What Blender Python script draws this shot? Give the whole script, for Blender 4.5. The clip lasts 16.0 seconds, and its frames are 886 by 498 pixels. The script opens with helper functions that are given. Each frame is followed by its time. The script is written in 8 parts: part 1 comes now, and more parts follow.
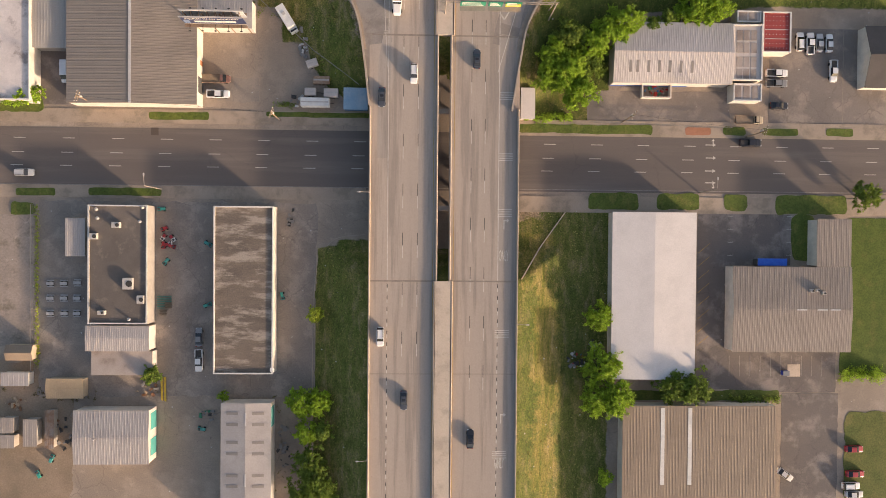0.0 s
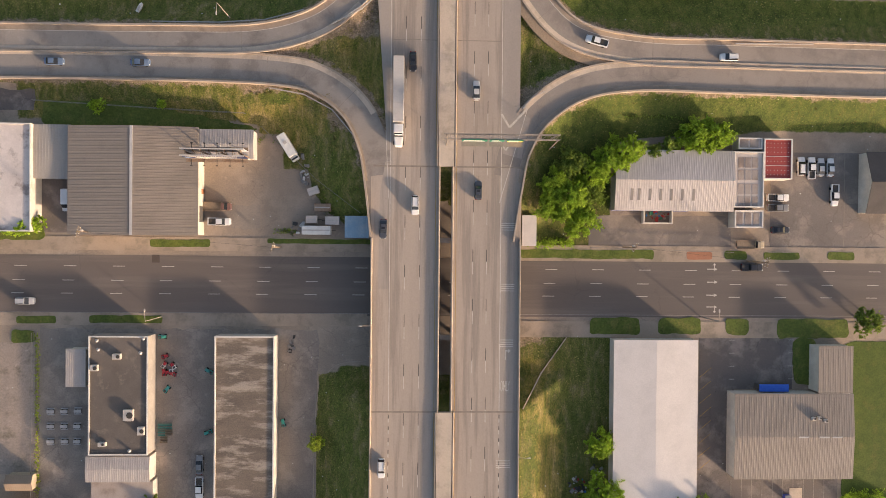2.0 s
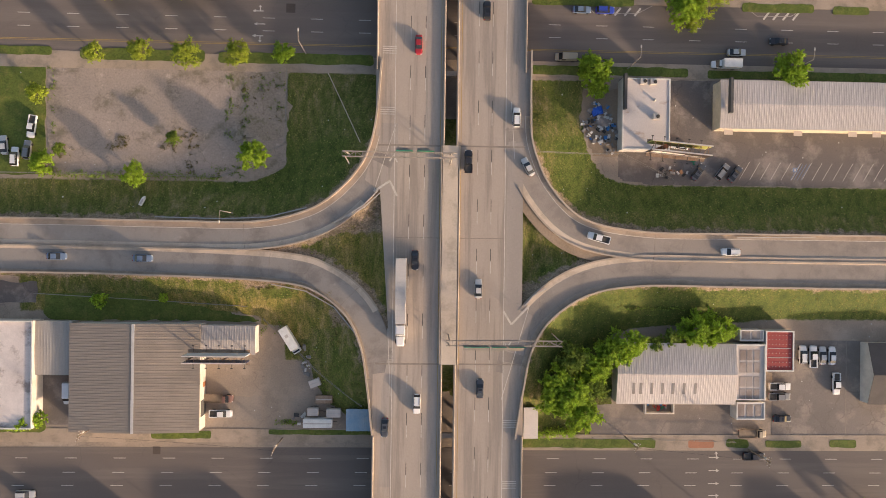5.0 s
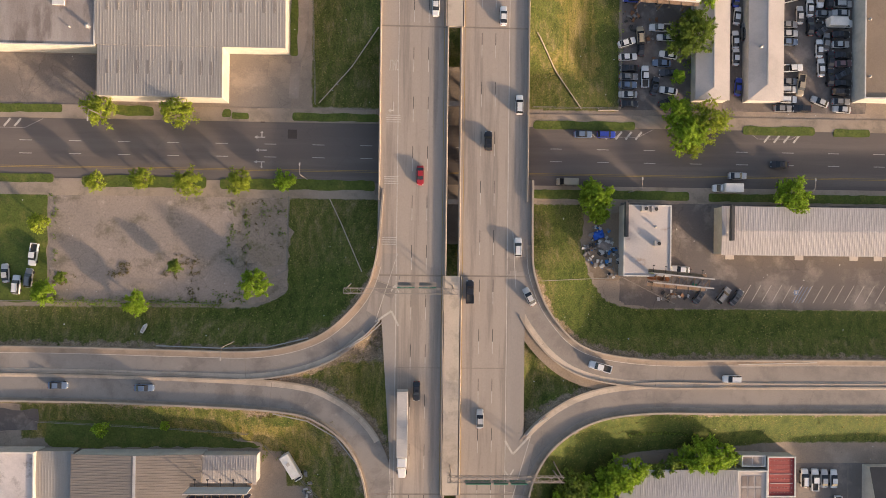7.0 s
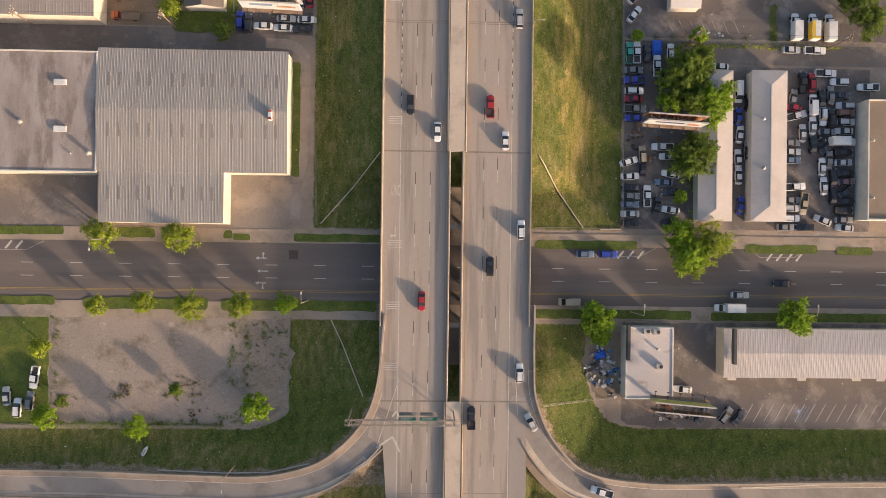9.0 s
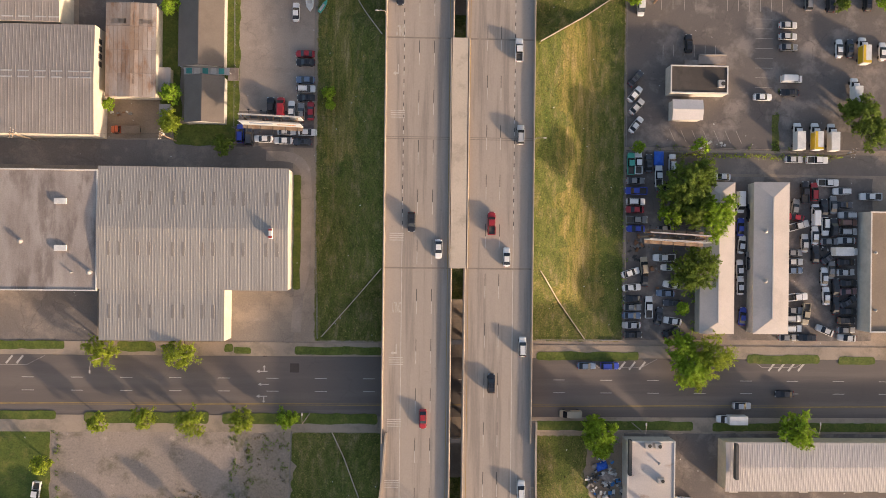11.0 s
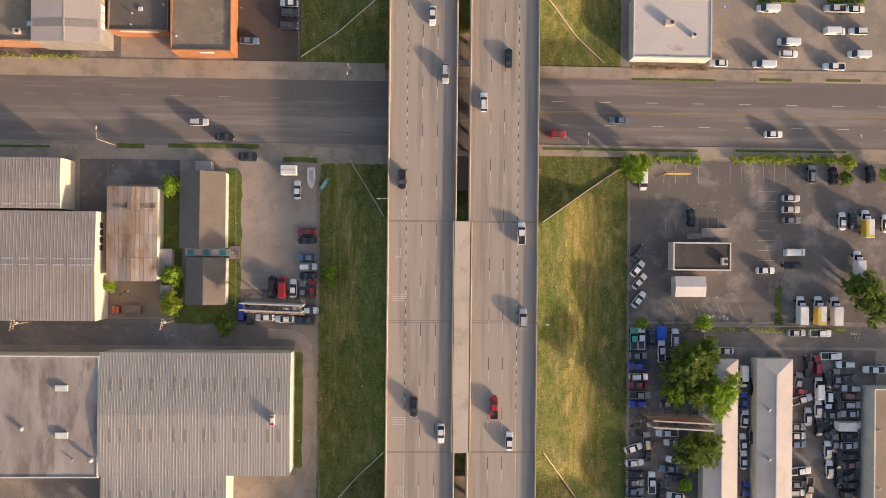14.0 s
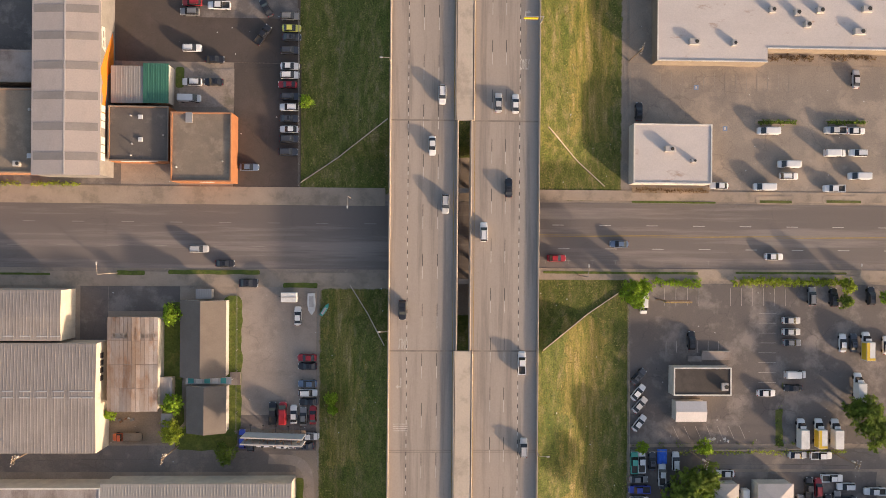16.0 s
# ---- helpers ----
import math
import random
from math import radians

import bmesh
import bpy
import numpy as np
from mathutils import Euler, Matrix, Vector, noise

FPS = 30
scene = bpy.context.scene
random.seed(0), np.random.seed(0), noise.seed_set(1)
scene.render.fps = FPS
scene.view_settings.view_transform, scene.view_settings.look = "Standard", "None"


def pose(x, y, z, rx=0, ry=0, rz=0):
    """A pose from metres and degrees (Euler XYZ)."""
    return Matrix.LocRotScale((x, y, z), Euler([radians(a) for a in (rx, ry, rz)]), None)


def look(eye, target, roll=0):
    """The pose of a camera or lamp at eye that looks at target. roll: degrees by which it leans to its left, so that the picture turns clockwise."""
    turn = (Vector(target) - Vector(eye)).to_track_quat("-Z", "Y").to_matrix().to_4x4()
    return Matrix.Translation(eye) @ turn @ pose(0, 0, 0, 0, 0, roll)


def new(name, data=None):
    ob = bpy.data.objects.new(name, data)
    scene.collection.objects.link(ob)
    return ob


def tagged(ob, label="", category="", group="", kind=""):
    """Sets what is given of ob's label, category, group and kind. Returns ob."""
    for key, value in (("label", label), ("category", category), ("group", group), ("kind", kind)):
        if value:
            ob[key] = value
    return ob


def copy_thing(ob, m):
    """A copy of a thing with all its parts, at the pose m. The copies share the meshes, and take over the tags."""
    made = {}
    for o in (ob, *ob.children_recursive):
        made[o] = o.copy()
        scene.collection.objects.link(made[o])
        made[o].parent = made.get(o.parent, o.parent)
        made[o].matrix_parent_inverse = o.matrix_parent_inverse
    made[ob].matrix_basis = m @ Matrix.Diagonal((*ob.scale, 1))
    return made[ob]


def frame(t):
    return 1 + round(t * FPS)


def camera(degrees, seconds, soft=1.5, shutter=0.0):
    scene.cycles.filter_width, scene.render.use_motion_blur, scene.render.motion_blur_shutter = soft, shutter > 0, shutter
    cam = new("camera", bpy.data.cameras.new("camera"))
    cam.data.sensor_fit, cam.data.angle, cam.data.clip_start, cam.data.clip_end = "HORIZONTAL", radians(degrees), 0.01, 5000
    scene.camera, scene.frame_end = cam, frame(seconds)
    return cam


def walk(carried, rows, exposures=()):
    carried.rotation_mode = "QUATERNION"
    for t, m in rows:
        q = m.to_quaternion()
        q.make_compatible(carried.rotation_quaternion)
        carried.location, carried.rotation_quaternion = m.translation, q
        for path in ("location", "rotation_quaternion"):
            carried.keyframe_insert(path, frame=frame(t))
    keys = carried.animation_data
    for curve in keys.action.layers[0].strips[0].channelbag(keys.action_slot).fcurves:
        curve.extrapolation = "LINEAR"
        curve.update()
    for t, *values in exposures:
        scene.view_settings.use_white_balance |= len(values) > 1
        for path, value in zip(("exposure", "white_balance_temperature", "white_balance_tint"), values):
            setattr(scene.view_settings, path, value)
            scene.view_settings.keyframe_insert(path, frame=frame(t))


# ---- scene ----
import itertools
from collections import namedtuple

# ---- camera and walk ----
cam = camera(67.6, 16.0, soft=0.8)
PATH = [   # seconds; place in metres and turn in degrees: a camera that looks almost straight down
    (0, (-1.799, 3.975, 170.309, -0.790, -1.890, 0.485)),
    (0.5, (-2.035, 11.706, 170.146, -0.745, -1.934, 0.545)),
    (1, (-2.168, 19.477, 169.984, -0.623, -1.926, 0.516)),
    (1.5, (-2.337, 27.347, 169.865, -0.555, -1.911, 0.506)),
    (2, (-2.470, 35.374, 169.752, -0.493, -1.924, 0.512)),
    (2.5, (-2.715, 43.436, 169.647, -0.418, -1.972, 0.506)),
    (3, (-3.031, 51.328, 169.519, -0.308, -1.997, 0.523)),
    (3.5, (-3.176, 59.052, 169.477, -0.162, -2.007, 0.566)),
    (4, (-3.134, 66.779, 169.494, -0.083, -1.960, 0.616)),
    (4.2, (-3.157, 69.881, 169.500, -0.072, -1.929, 0.634)),
    (6.3, (-3.912, 102.711, 169.695, 0.285, -1.929, 0.767)),
    (6.5, (-3.975, 105.823, 169.702, 0.256, -1.937, 0.742)),
    (7, (-4.188, 113.675, 169.697, 0.299, -1.946, 0.682)),
    (7.5, (-4.393, 121.594, 169.693, 0.282, -1.965, 0.698)),
    (8, (-4.551, 129.383, 169.702, 0.278, -1.942, 0.734)),
    (8.5, (-4.524, 136.990, 169.626, 0.293, -1.869, 0.748)),
    (9, (-4.543, 144.449, 169.549, 0.312, -1.812, 0.743)),
    (11.3, (-5.076, 178.228, 169.260, 0.075, -1.708, 0.658)),
    (11.5, (-5.169, 181.186, 169.239, 0.083, -1.692, 0.645)),
    (12, (-5.449, 188.565, 169.195, 0.054, -1.720, 0.634)),
    (12.5, (-5.606, 195.900, 169.119, 0.084, -1.720, 0.588)),
    (13, (-5.786, 203.341, 169.018, 0.098, -1.736, 0.576)),
    (13.5, (-5.949, 210.976, 168.924, 0.098, -1.757, 0.587)),
    (14, (-5.936, 218.781, 168.859, 0.098, -1.727, 0.573)),
    (14.5, (-5.973, 226.656, 168.838, 0.106, -1.697, 0.500)),
    (15, (-6.050, 234.581, 168.819, 0.130, -1.701, 0.484)),
    (15.5, (-6.117, 242.630, 168.861, 0.089, -1.688, 0.448)),
    (16, (-6.148, 250.695, 168.901, 0.048, -1.675, 0.455)),
]
walk(cam, [(t, pose(*row)) for t, row in PATH], exposures=[(0.0, 0.86, 6700, 18), (16.0, 0.86, 6700, 18)])

# ---- light: low hazy morning sun ----
SUN_ELEV, SUN_AZ = 11.5, 128.0  # degrees above the horizon; compass bearing (clockwise from +y) of the sun
world = bpy.data.worlds.new("sky")
scene.world = world
world.use_nodes = True
wn = world.node_tree
sky = wn.nodes.new("ShaderNodeTexSky")
sky.sky_type = "NISHITA"
sky.sun_disc = False
sky.sun_elevation, sky.sun_rotation = radians(SUN_ELEV), radians(SUN_AZ)
sky.dust_density = 3.0
bg = wn.nodes["Background"]
wn.links.new(sky.outputs[0], bg.inputs[0])
bg.inputs[1].default_value = 0.15
lamp = bpy.data.lights.new("sun", "SUN")
lamp.energy, lamp.angle, lamp.color = 3.6, radians(2.8), (1.0, 0.80, 0.58)
sun = new("sun", lamp)
_az, _el = radians(SUN_AZ), radians(SUN_ELEV)
sun_way = Vector((math.sin(_az) * math.cos(_el), math.cos(_az) * math.cos(_el), math.sin(_el)))
sun.matrix_world = look(sun_way * 400 + Vector((0, 100, 0)), (0, 100, 0))


# ---- materials ----
def material(name, c1, c2=None, scale=0.15, grain=6.0, grain_amt=0.18, rough=0.85, bump=0.15, metal=0.0,
             stain=None, stain_scale=0.05, stain_amt=0.0, ribs=None, spec=0.3, streak=None, vary=0.0, where=0.5, crack=0.0, crack_scale=0.12, spots=0.0):
    """Colour varied at two scales, optional stains with a shape, fine relief."""
    m = bpy.data.materials.new(name)
    m.use_nodes = True
    nt = m.node_tree
    N, L = nt.nodes.new, nt.links.new
    bsdf = nt.nodes["Principled BSDF"]
    bsdf.inputs["Roughness"].default_value = rough
    bsdf.inputs["Metallic"].default_value = metal
    bsdf.inputs["Specular IOR Level"].default_value = spec
    c2 = c2 or tuple(min(1, v * 0.82) for v in c1)
    geo = N("ShaderNodeNewGeometry")
    vec = geo.outputs["Position"]
    if streak:
        mp = N("ShaderNodeMapping")
        mp.inputs["Scale"].default_value = streak
        L(vec, mp.inputs[0])
        svec = mp.outputs[0]
    else:
        svec = vec

    def noise_node(v, sc, detail, lo, hi):
        n = N("ShaderNodeTexNoise")
        n.inputs["Scale"].default_value = sc
        n.inputs["Detail"].default_value = detail
        n.inputs["Roughness"].default_value = 0.65
        L(v, n.inputs["Vector"])
        r = N("ShaderNodeMapRange")
        r.inputs[1].default_value, r.inputs[2].default_value = lo, hi
        L(n.outputs["Fac"], r.inputs[0])
        return n, r.outputs[0]

    def mix(fac, a, b, mode="MIX"):
        x = N("ShaderNodeMix")
        x.data_type, x.blend_type = "RGBA", mode
        if isinstance(fac, float):
            x.inputs[0].default_value = fac
        else:
            L(fac, x.inputs[0])
        for sock, v in ((x.inputs[6], a), (x.inputs[7], b)):
            if isinstance(v, tuple):
                sock.default_value = (*v, 1)
            else:
                L(v, sock)
        return x.outputs[2]

    _, big = noise_node(svec, scale, 6, 0.35, 0.65)
    col = mix(big, c1, c2)
    if stain:
        _, st = noise_node(svec, stain_scale, 7, where, where + 0.12)
        sm = N("ShaderNodeMath")
        sm.operation = "MULTIPLY"
        sm.inputs[1].default_value = stain_amt
        L(st, sm.inputs[0])
        col = mix(sm.outputs[0], col, stain)
    fine, fr = noise_node(vec, grain, 4, 0.2, 0.8)
    g = N("ShaderNodeMapRange")
    g.inputs[3].default_value, g.inputs[4].default_value = 1 - grain_amt, 1 + grain_amt
    L(fr, g.inputs[0])
    comb = N("ShaderNodeCombineColor")
    for i in range(3):
        L(g.outputs[0], comb.inputs[i])
    col = mix(1.0, col, comb.outputs[0], "MULTIPLY")
    if crack:   # thin wandering cracks between large plates
        wob = N("ShaderNodeTexNoise")
        wob.inputs["Scale"].default_value = 0.5
        L(vec, wob.inputs["Vector"])
        shift = N("ShaderNodeMix")
        shift.data_type, shift.blend_type = "RGBA", "LINEAR_LIGHT"
        shift.inputs[0].default_value = 1.4
        L(vec, shift.inputs[6]), L(wob.outputs["Color"], shift.inputs[7])
        vor = N("ShaderNodeTexVoronoi")
        vor.feature = "DISTANCE_TO_EDGE"
        vor.inputs["Scale"].default_value = crack_scale
        L(shift.outputs[2], vor.inputs["Vector"])
        cr = N("ShaderNodeMapRange")
        cr.inputs[1].default_value, cr.inputs[2].default_value = 0.0, 0.16 * crack_scale
        cr.inputs[3].default_value, cr.inputs[4].default_value = crack, 0.0
        L(vor.outputs["Distance"], cr.inputs[0])
        _, patchy = noise_node(vec, 0.06, 4, 0.42, 0.62)
        cm = N("ShaderNodeMath")
        cm.operation = "MULTIPLY"
        L(cr.outputs[0], cm.inputs[0]), L(patchy, cm.inputs[1])
        col = mix(cm.outputs[0], col, tuple(v * 0.35 for v in c1))
    if spots:   # small dark oil spots and pale scuffs
        _, sp = noise_node(vec, 0.9, 3, 0.66, 0.74)
        sm2 = N("ShaderNodeMath")
        sm2.operation = "MULTIPLY"
        sm2.inputs[1].default_value = spots
        L(sp, sm2.inputs[0])
        col = mix(sm2.outputs[0], col, tuple(v * 0.45 for v in c1))
        _, sq = noise_node(svec, 0.42, 5, 0.60, 0.72)
        sm3 = N("ShaderNodeMath")
        sm3.operation = "MULTIPLY"
        sm3.inputs[1].default_value = spots * 0.8
        L(sq, sm3.inputs[0])
        col = mix(sm3.outputs[0], col, tuple(min(1, v * 1.5) for v in c1))
    if vary:
        oi = N("ShaderNodeObjectInfo")
        vr = N("ShaderNodeMapRange")
        vr.inputs[3].default_value, vr.inputs[4].default_value = 1 - vary, 1 + vary
        L(oi.outputs["Random"], vr.inputs[0])
        c3 = N("ShaderNodeCombineColor")
        for i in range(3):
            L(vr.outputs[0], c3.inputs[i])
        col = mix(1.0, col, c3.outputs[0], "MULTIPLY")
    L(col, bsdf.inputs["Base Color"])
    if bump:
        b = N("ShaderNodeBump")
        b.inputs["Strength"].default_value = bump
        b.inputs["Distance"].default_value = 0.05
        L(fine.outputs["Fac"], b.inputs["Height"])
        L(b.outputs[0], bsdf.inputs["Normal"])
    return m


M = namedtuple("Mats", [])
M.deck = material("deck_concrete", (0.43, 0.350, 0.282), (0.36, 0.295, 0.24), 0.08, 3.0, 0.10, stain=(0.20, 0.168, 0.142), stain_scale=0.42, stain_amt=0.6, streak=(1.0, 0.045, 1.0), spots=0.3)
M.deck_grey = material("grey_deck_concrete", (0.375, 0.318, 0.268), (0.325, 0.276, 0.235), 0.08, 3.0, 0.10, stain=(0.20, 0.168, 0.142), stain_scale=0.42, stain_amt=0.6, streak=(1.0, 0.045, 1.0), spots=0.3)
M.median = material("median_concrete", (0.57, 0.465, 0.36), (0.49, 0.40, 0.31), 0.1, 3.0, 0.1, stain=(0.3, 0.24, 0.18), stain_scale=0.2, stain_amt=0.4)
M.barrier = material("barrier_concrete", (0.44, 0.357, 0.28), (0.34, 0.275, 0.215), 0.2, 4.0, 0.12)
M.shoulder = material("shoulder_concrete", (0.40, 0.315, 0.24), (0.32, 0.25, 0.19), 0.1, 3.0, 0.14, stain=(0.24, 0.19, 0.145), stain_scale=0.25, stain_amt=0.6, spots=0.3)
M.joint = material("joint_seal", (0.29, 0.238, 0.19), (0.22, 0.182, 0.148), 0.5, 4.0, 0.2)
M.asphalt = material("street_asphalt", (0.165, 0.134, 0.114), (0.138, 0.113, 0.097), 0.06, 4.0, 0.12, stain=(0.21, 0.172, 0.145), stain_scale=0.16, stain_amt=0.6, streak=(0.06, 1.0, 1.0), crack=0.2, crack_scale=0.07, spots=0.25)
M.asphalt_pale = material("pale_asphalt", (0.215, 0.176, 0.150), (0.172, 0.141, 0.121), 0.06, 4.0, 0.14, stain=(0.30, 0.25, 0.212), stain_scale=0.3, stain_amt=0.75, streak=(0.05, 1.0, 1.0), crack=0.2, crack_scale=0.07, spots=0.25)
M.ramp = material("ramp_concrete", (0.318, 0.278, 0.24), (0.262, 0.228, 0.198), 0.06, 4.0, 0.12, stain=(0.19, 0.16, 0.138), stain_scale=0.12, stain_amt=0.6, crack=0.3, crack_scale=0.08, spots=0.3)
M.ramp_pale = material("pale_ramp_concrete", (0.305, 0.258, 0.217), (0.255, 0.215, 0.182), 0.06, 4.0, 0.12, stain=(0.20, 0.17, 0.147), stain_scale=0.12, stain_amt=0.6, crack=0.3, crack_scale=0.08, spots=0.25)
M.lot = material("worn_lot", (0.31, 0.253, 0.20), (0.235, 0.195, 0.16), 0.07, 3.0, 0.18, stain=(0.40, 0.315, 0.24), stain_scale=0.11, stain_amt=0.7, crack=0.4, crack_scale=0.13, spots=0.55)
M.lot_mid = material("grey_lot", (0.225, 0.187, 0.158), (0.18, 0.15, 0.128), 0.07, 3.0, 0.18, stain=(0.32, 0.262, 0.21), stain_scale=0.12, stain_amt=0.75, crack=0.4, crack_scale=0.12, spots=0.6)
M.lot_dark = material("dark_lot", (0.17, 0.142, 0.122), (0.14, 0.118, 0.105), 0.06, 3.0, 0.15, stain=(0.29, 0.243, 0.208), stain_scale=0.13, stain_amt=0.8, crack=0.4, crack_scale=0.11, spots=0.6)
M.lot_black = material("sealed_asphalt", (0.105, 0.080, 0.064), (0.085, 0.066, 0.054), 0.06, 3.0, 0.15, stain=(0.12, 0.09, 0.075), stain_scale=0.1, stain_amt=0.6, crack=0.3, spots=0.4)
M.lot_pale = material("pale_lot", (0.38, 0.305, 0.245), (0.31, 0.252, 0.205), 0.07, 3.0, 0.16, stain=(0.26, 0.212, 0.172), stain_scale=0.14, stain_amt=0.6, crack=0.4, crack_scale=0.13, spots=0.5)
M.lot_worn = material("worn_grey_lot", (0.285, 0.235, 0.192), (0.22, 0.183, 0.152), 0.08, 3.0, 0.22, stain=(0.36, 0.295, 0.238), stain_scale=0.14, stain_amt=0.8, crack=0.5, crack_scale=0.15, spots=0.7)
M.lot_cracked = material("cracked_lot", (0.39, 0.305, 0.243), (0.29, 0.235, 0.19), 0.055, 2.0, 0.24, stain=(0.15, 0.128, 0.085), stain_scale=0.13, stain_amt=0.75, where=0.54, crack=0.36, crack_scale=0.22, spots=0.7)
M.walkway = material("sidewalk", (0.40, 0.31, 0.23), (0.32, 0.25, 0.19), 0.1, 4.0, 0.14, stain=(0.2, 0.17, 0.12), stain_scale=0.2, stain_amt=0.5)
M.kerb = material("kerb", (0.42, 0.34, 0.26), None, 0.2, 4.0, 0.12)
M.dirt = material("dirt", (0.33, 0.24, 0.165), (0.22, 0.165, 0.11), 0.1, 2.5, 0.2)
M.grass = material("grass", (0.085, 0.105, 0.022), (0.135, 0.135, 0.035), 0.25, 2.2, 0.45, bump=0.5, stain=(0.20, 0.16, 0.055), stain_scale=0.09, stain_amt=0.6)
M.grass_dry = material("dry_grass", (0.24, 0.19, 0.06), (0.15, 0.145, 0.035), 0.05, 1.6, 0.32, bump=0.5, stain=(0.34, 0.26, 0.11), stain_scale=0.06, stain_amt=0.8, streak=(1.0, 0.45, 1.0))
M.grass_deep = material("deep_green_grass", (0.062, 0.094, 0.014), (0.092, 0.122, 0.02), 0.3, 2.2, 0.4, bump=0.5, stain=(0.135, 0.13, 0.03), stain_scale=0.25, stain_amt=0.5, where=0.54)
M.grass_lush = material("lush_grass", (0.075, 0.105, 0.018), (0.12, 0.145, 0.026), 0.35, 2.2, 0.45, bump=0.5, stain=(0.20, 0.175, 0.05), stain_scale=0.3, stain_amt=0.5, where=0.52)
M.paint = material("road_paint", (0.62, 0.56, 0.48), (0.45, 0.40, 0.34), 0.8, 5.0, 0.2, bump=0.05)
M.paint_mid = material("faded_road_paint", (0.47, 0.41, 0.35), (0.33, 0.285, 0.245), 0.8, 5.0, 0.2, bump=0.05)
M.paint_faint = material("worn_road_paint", (0.34, 0.295, 0.25), (0.25, 0.215, 0.185), 0.8, 5.0, 0.2, bump=0.05)
M.paint_black = material("contrast_paint", (0.10, 0.085, 0.075), None, 0.8, 5.0, 0.2, bump=0.05)
M.paint_yellow = material("yellow_road_paint", (0.42, 0.28, 0.09), (0.30, 0.2, 0.075), 0.8, 5.0, 0.2, bump=0.05)
M.paint_blue = material("blue_road_paint", (0.16, 0.24, 0.38), (0.22, 0.25, 0.33), 0.8, 5.0, 0.2, bump=0.05)


# ---- helpers of this scene ----
def quad_box(bm, x0, y0, z0, x1, y1, z1):
    vs = [bm.verts.new((x, y, z)) for z in (z0, z1) for x, y in ((x0, y0), (x1, y0), (x1, y1), (x0, y1))]
    for f in ((3, 2, 1, 0), (4, 5, 6, 7), (0, 1, 5, 4), (1, 2, 6, 5), (2, 3, 7, 6), (3, 0, 4, 7)):
        bm.faces.new([vs[i] for i in f])
    return vs


def beam(bm, a, b, w, h=None):
    """A square bar from a to b."""
    a, b, h = Vector(a), Vector(b), h or w
    d = (b - a).normalized()
    side = d.cross(Vector((0, 0, 1)))
    side = side.normalized() if side.length > 1e-4 else Vector((1, 0, 0))
    up = side.cross(d)
    vs = [bm.verts.new(p + side * w / 2 * s + up * h / 2 * u) for p in (a, b) for s, u in ((-1, -1), (1, -1), (1, 1), (-1, 1))]
    for f in ((3, 2, 1, 0), (4, 5, 6, 7), (0, 1, 5, 4), (1, 2, 6, 5), (2, 3, 7, 6), (3, 0, 4, 7)):
        bm.faces.new([vs[i] for i in f])


def tube(bm, a, b, r0, r1=None, n=8):
    """A tapered round bar with closed ends."""
    a, b = Vector(a), Vector(b)
    r1 = r0 if r1 is None else r1
    d = (b - a).normalized()
    side = d.orthogonal().normalized()
    up = d.cross(side)
    ring = [[bm.verts.new(p + (side * math.cos(2 * math.pi * i / n) + up * math.sin(2 * math.pi * i / n)) * r) for i in range(n)] for p, r in ((a, r0), (b, r1))]
    for i in range(n):
        bm.faces.new((ring[0][i], ring[0][(i + 1) % n], ring[1][(i + 1) % n], ring[1][i]))
    bm.faces.new(ring[0][::-1]), bm.faces.new(ring[1])


def part(name, bm, mat, parent=None, label="", smooth=False):
    """Links a bmesh as one mesh object, under parent if given."""
    me = bpy.data.meshes.new(name)
    bmesh.ops.recalc_face_normals(bm, faces=bm.faces)
    bm.to_mesh(me)
    bm.free()
    me.materials.append(mat)
    if smooth:
        me.shade_smooth()
    ob = new(name, me)
    if parent:
        ob.parent = parent
    if label:
        ob["label"] = label
    return ob


def thing(name, label, category, at=(0, 0, 0), turn=0.0, group="", kind=""):
    ob = new(name)
    ob.empty_display_size = 0.5
    ob.matrix_basis = pose(*at, 0, 0, turn)
    return tagged(ob, label, category, group, kind)


def box_part(name, x0, y0, z0, x1, y1, z1, mat, parent=None, label="", bevel=0.0):
    bm = bmesh.new()
    quad_box(bm, x0, y0, z0, x1, y1, z1)
    if bevel:
        bmesh.ops.bevel(bm, geom=bm.edges[:], offset=bevel, segments=1, affect="EDGES")
    return part(name, bm, mat, parent, label)


def prism(bm, pts, z0, z1):
    lo = [bm.verts.new((x, y, z0)) for x, y in pts]
    hi = [bm.verts.new((x, y, z1)) for x, y in pts]
    n = len(pts)
    bm.faces.new(hi)
    for i in range(n):
        bm.faces.new((lo[i], lo[(i + 1) % n], hi[(i + 1) % n], hi[i]))


def ragged(pts, step, amt, seed=0.0):
    """The outline with extra points and an uneven edge."""
    out = []
    for (ax, ay), (bx, by) in zip(pts, pts[1:] + pts[:1]):
        n = max(1, int(math.hypot(bx - ax, by - ay) / step))
        for i in range(n):
            x, y = ax + (bx - ax) * i / n, ay + (by - ay) * i / n
            d = noise.noise_vector((x * 0.35, y * 0.35, seed)) + 0.5 * noise.noise_vector((x * 1.1, y * 1.1, seed + 5))
            out.append((x + d.x * amt, y + d.y * amt))
    return out


def rect(x0, y0, x1, y1):
    return [(x0, y0), (x1, y0), (x1, y1), (x0, y1)]


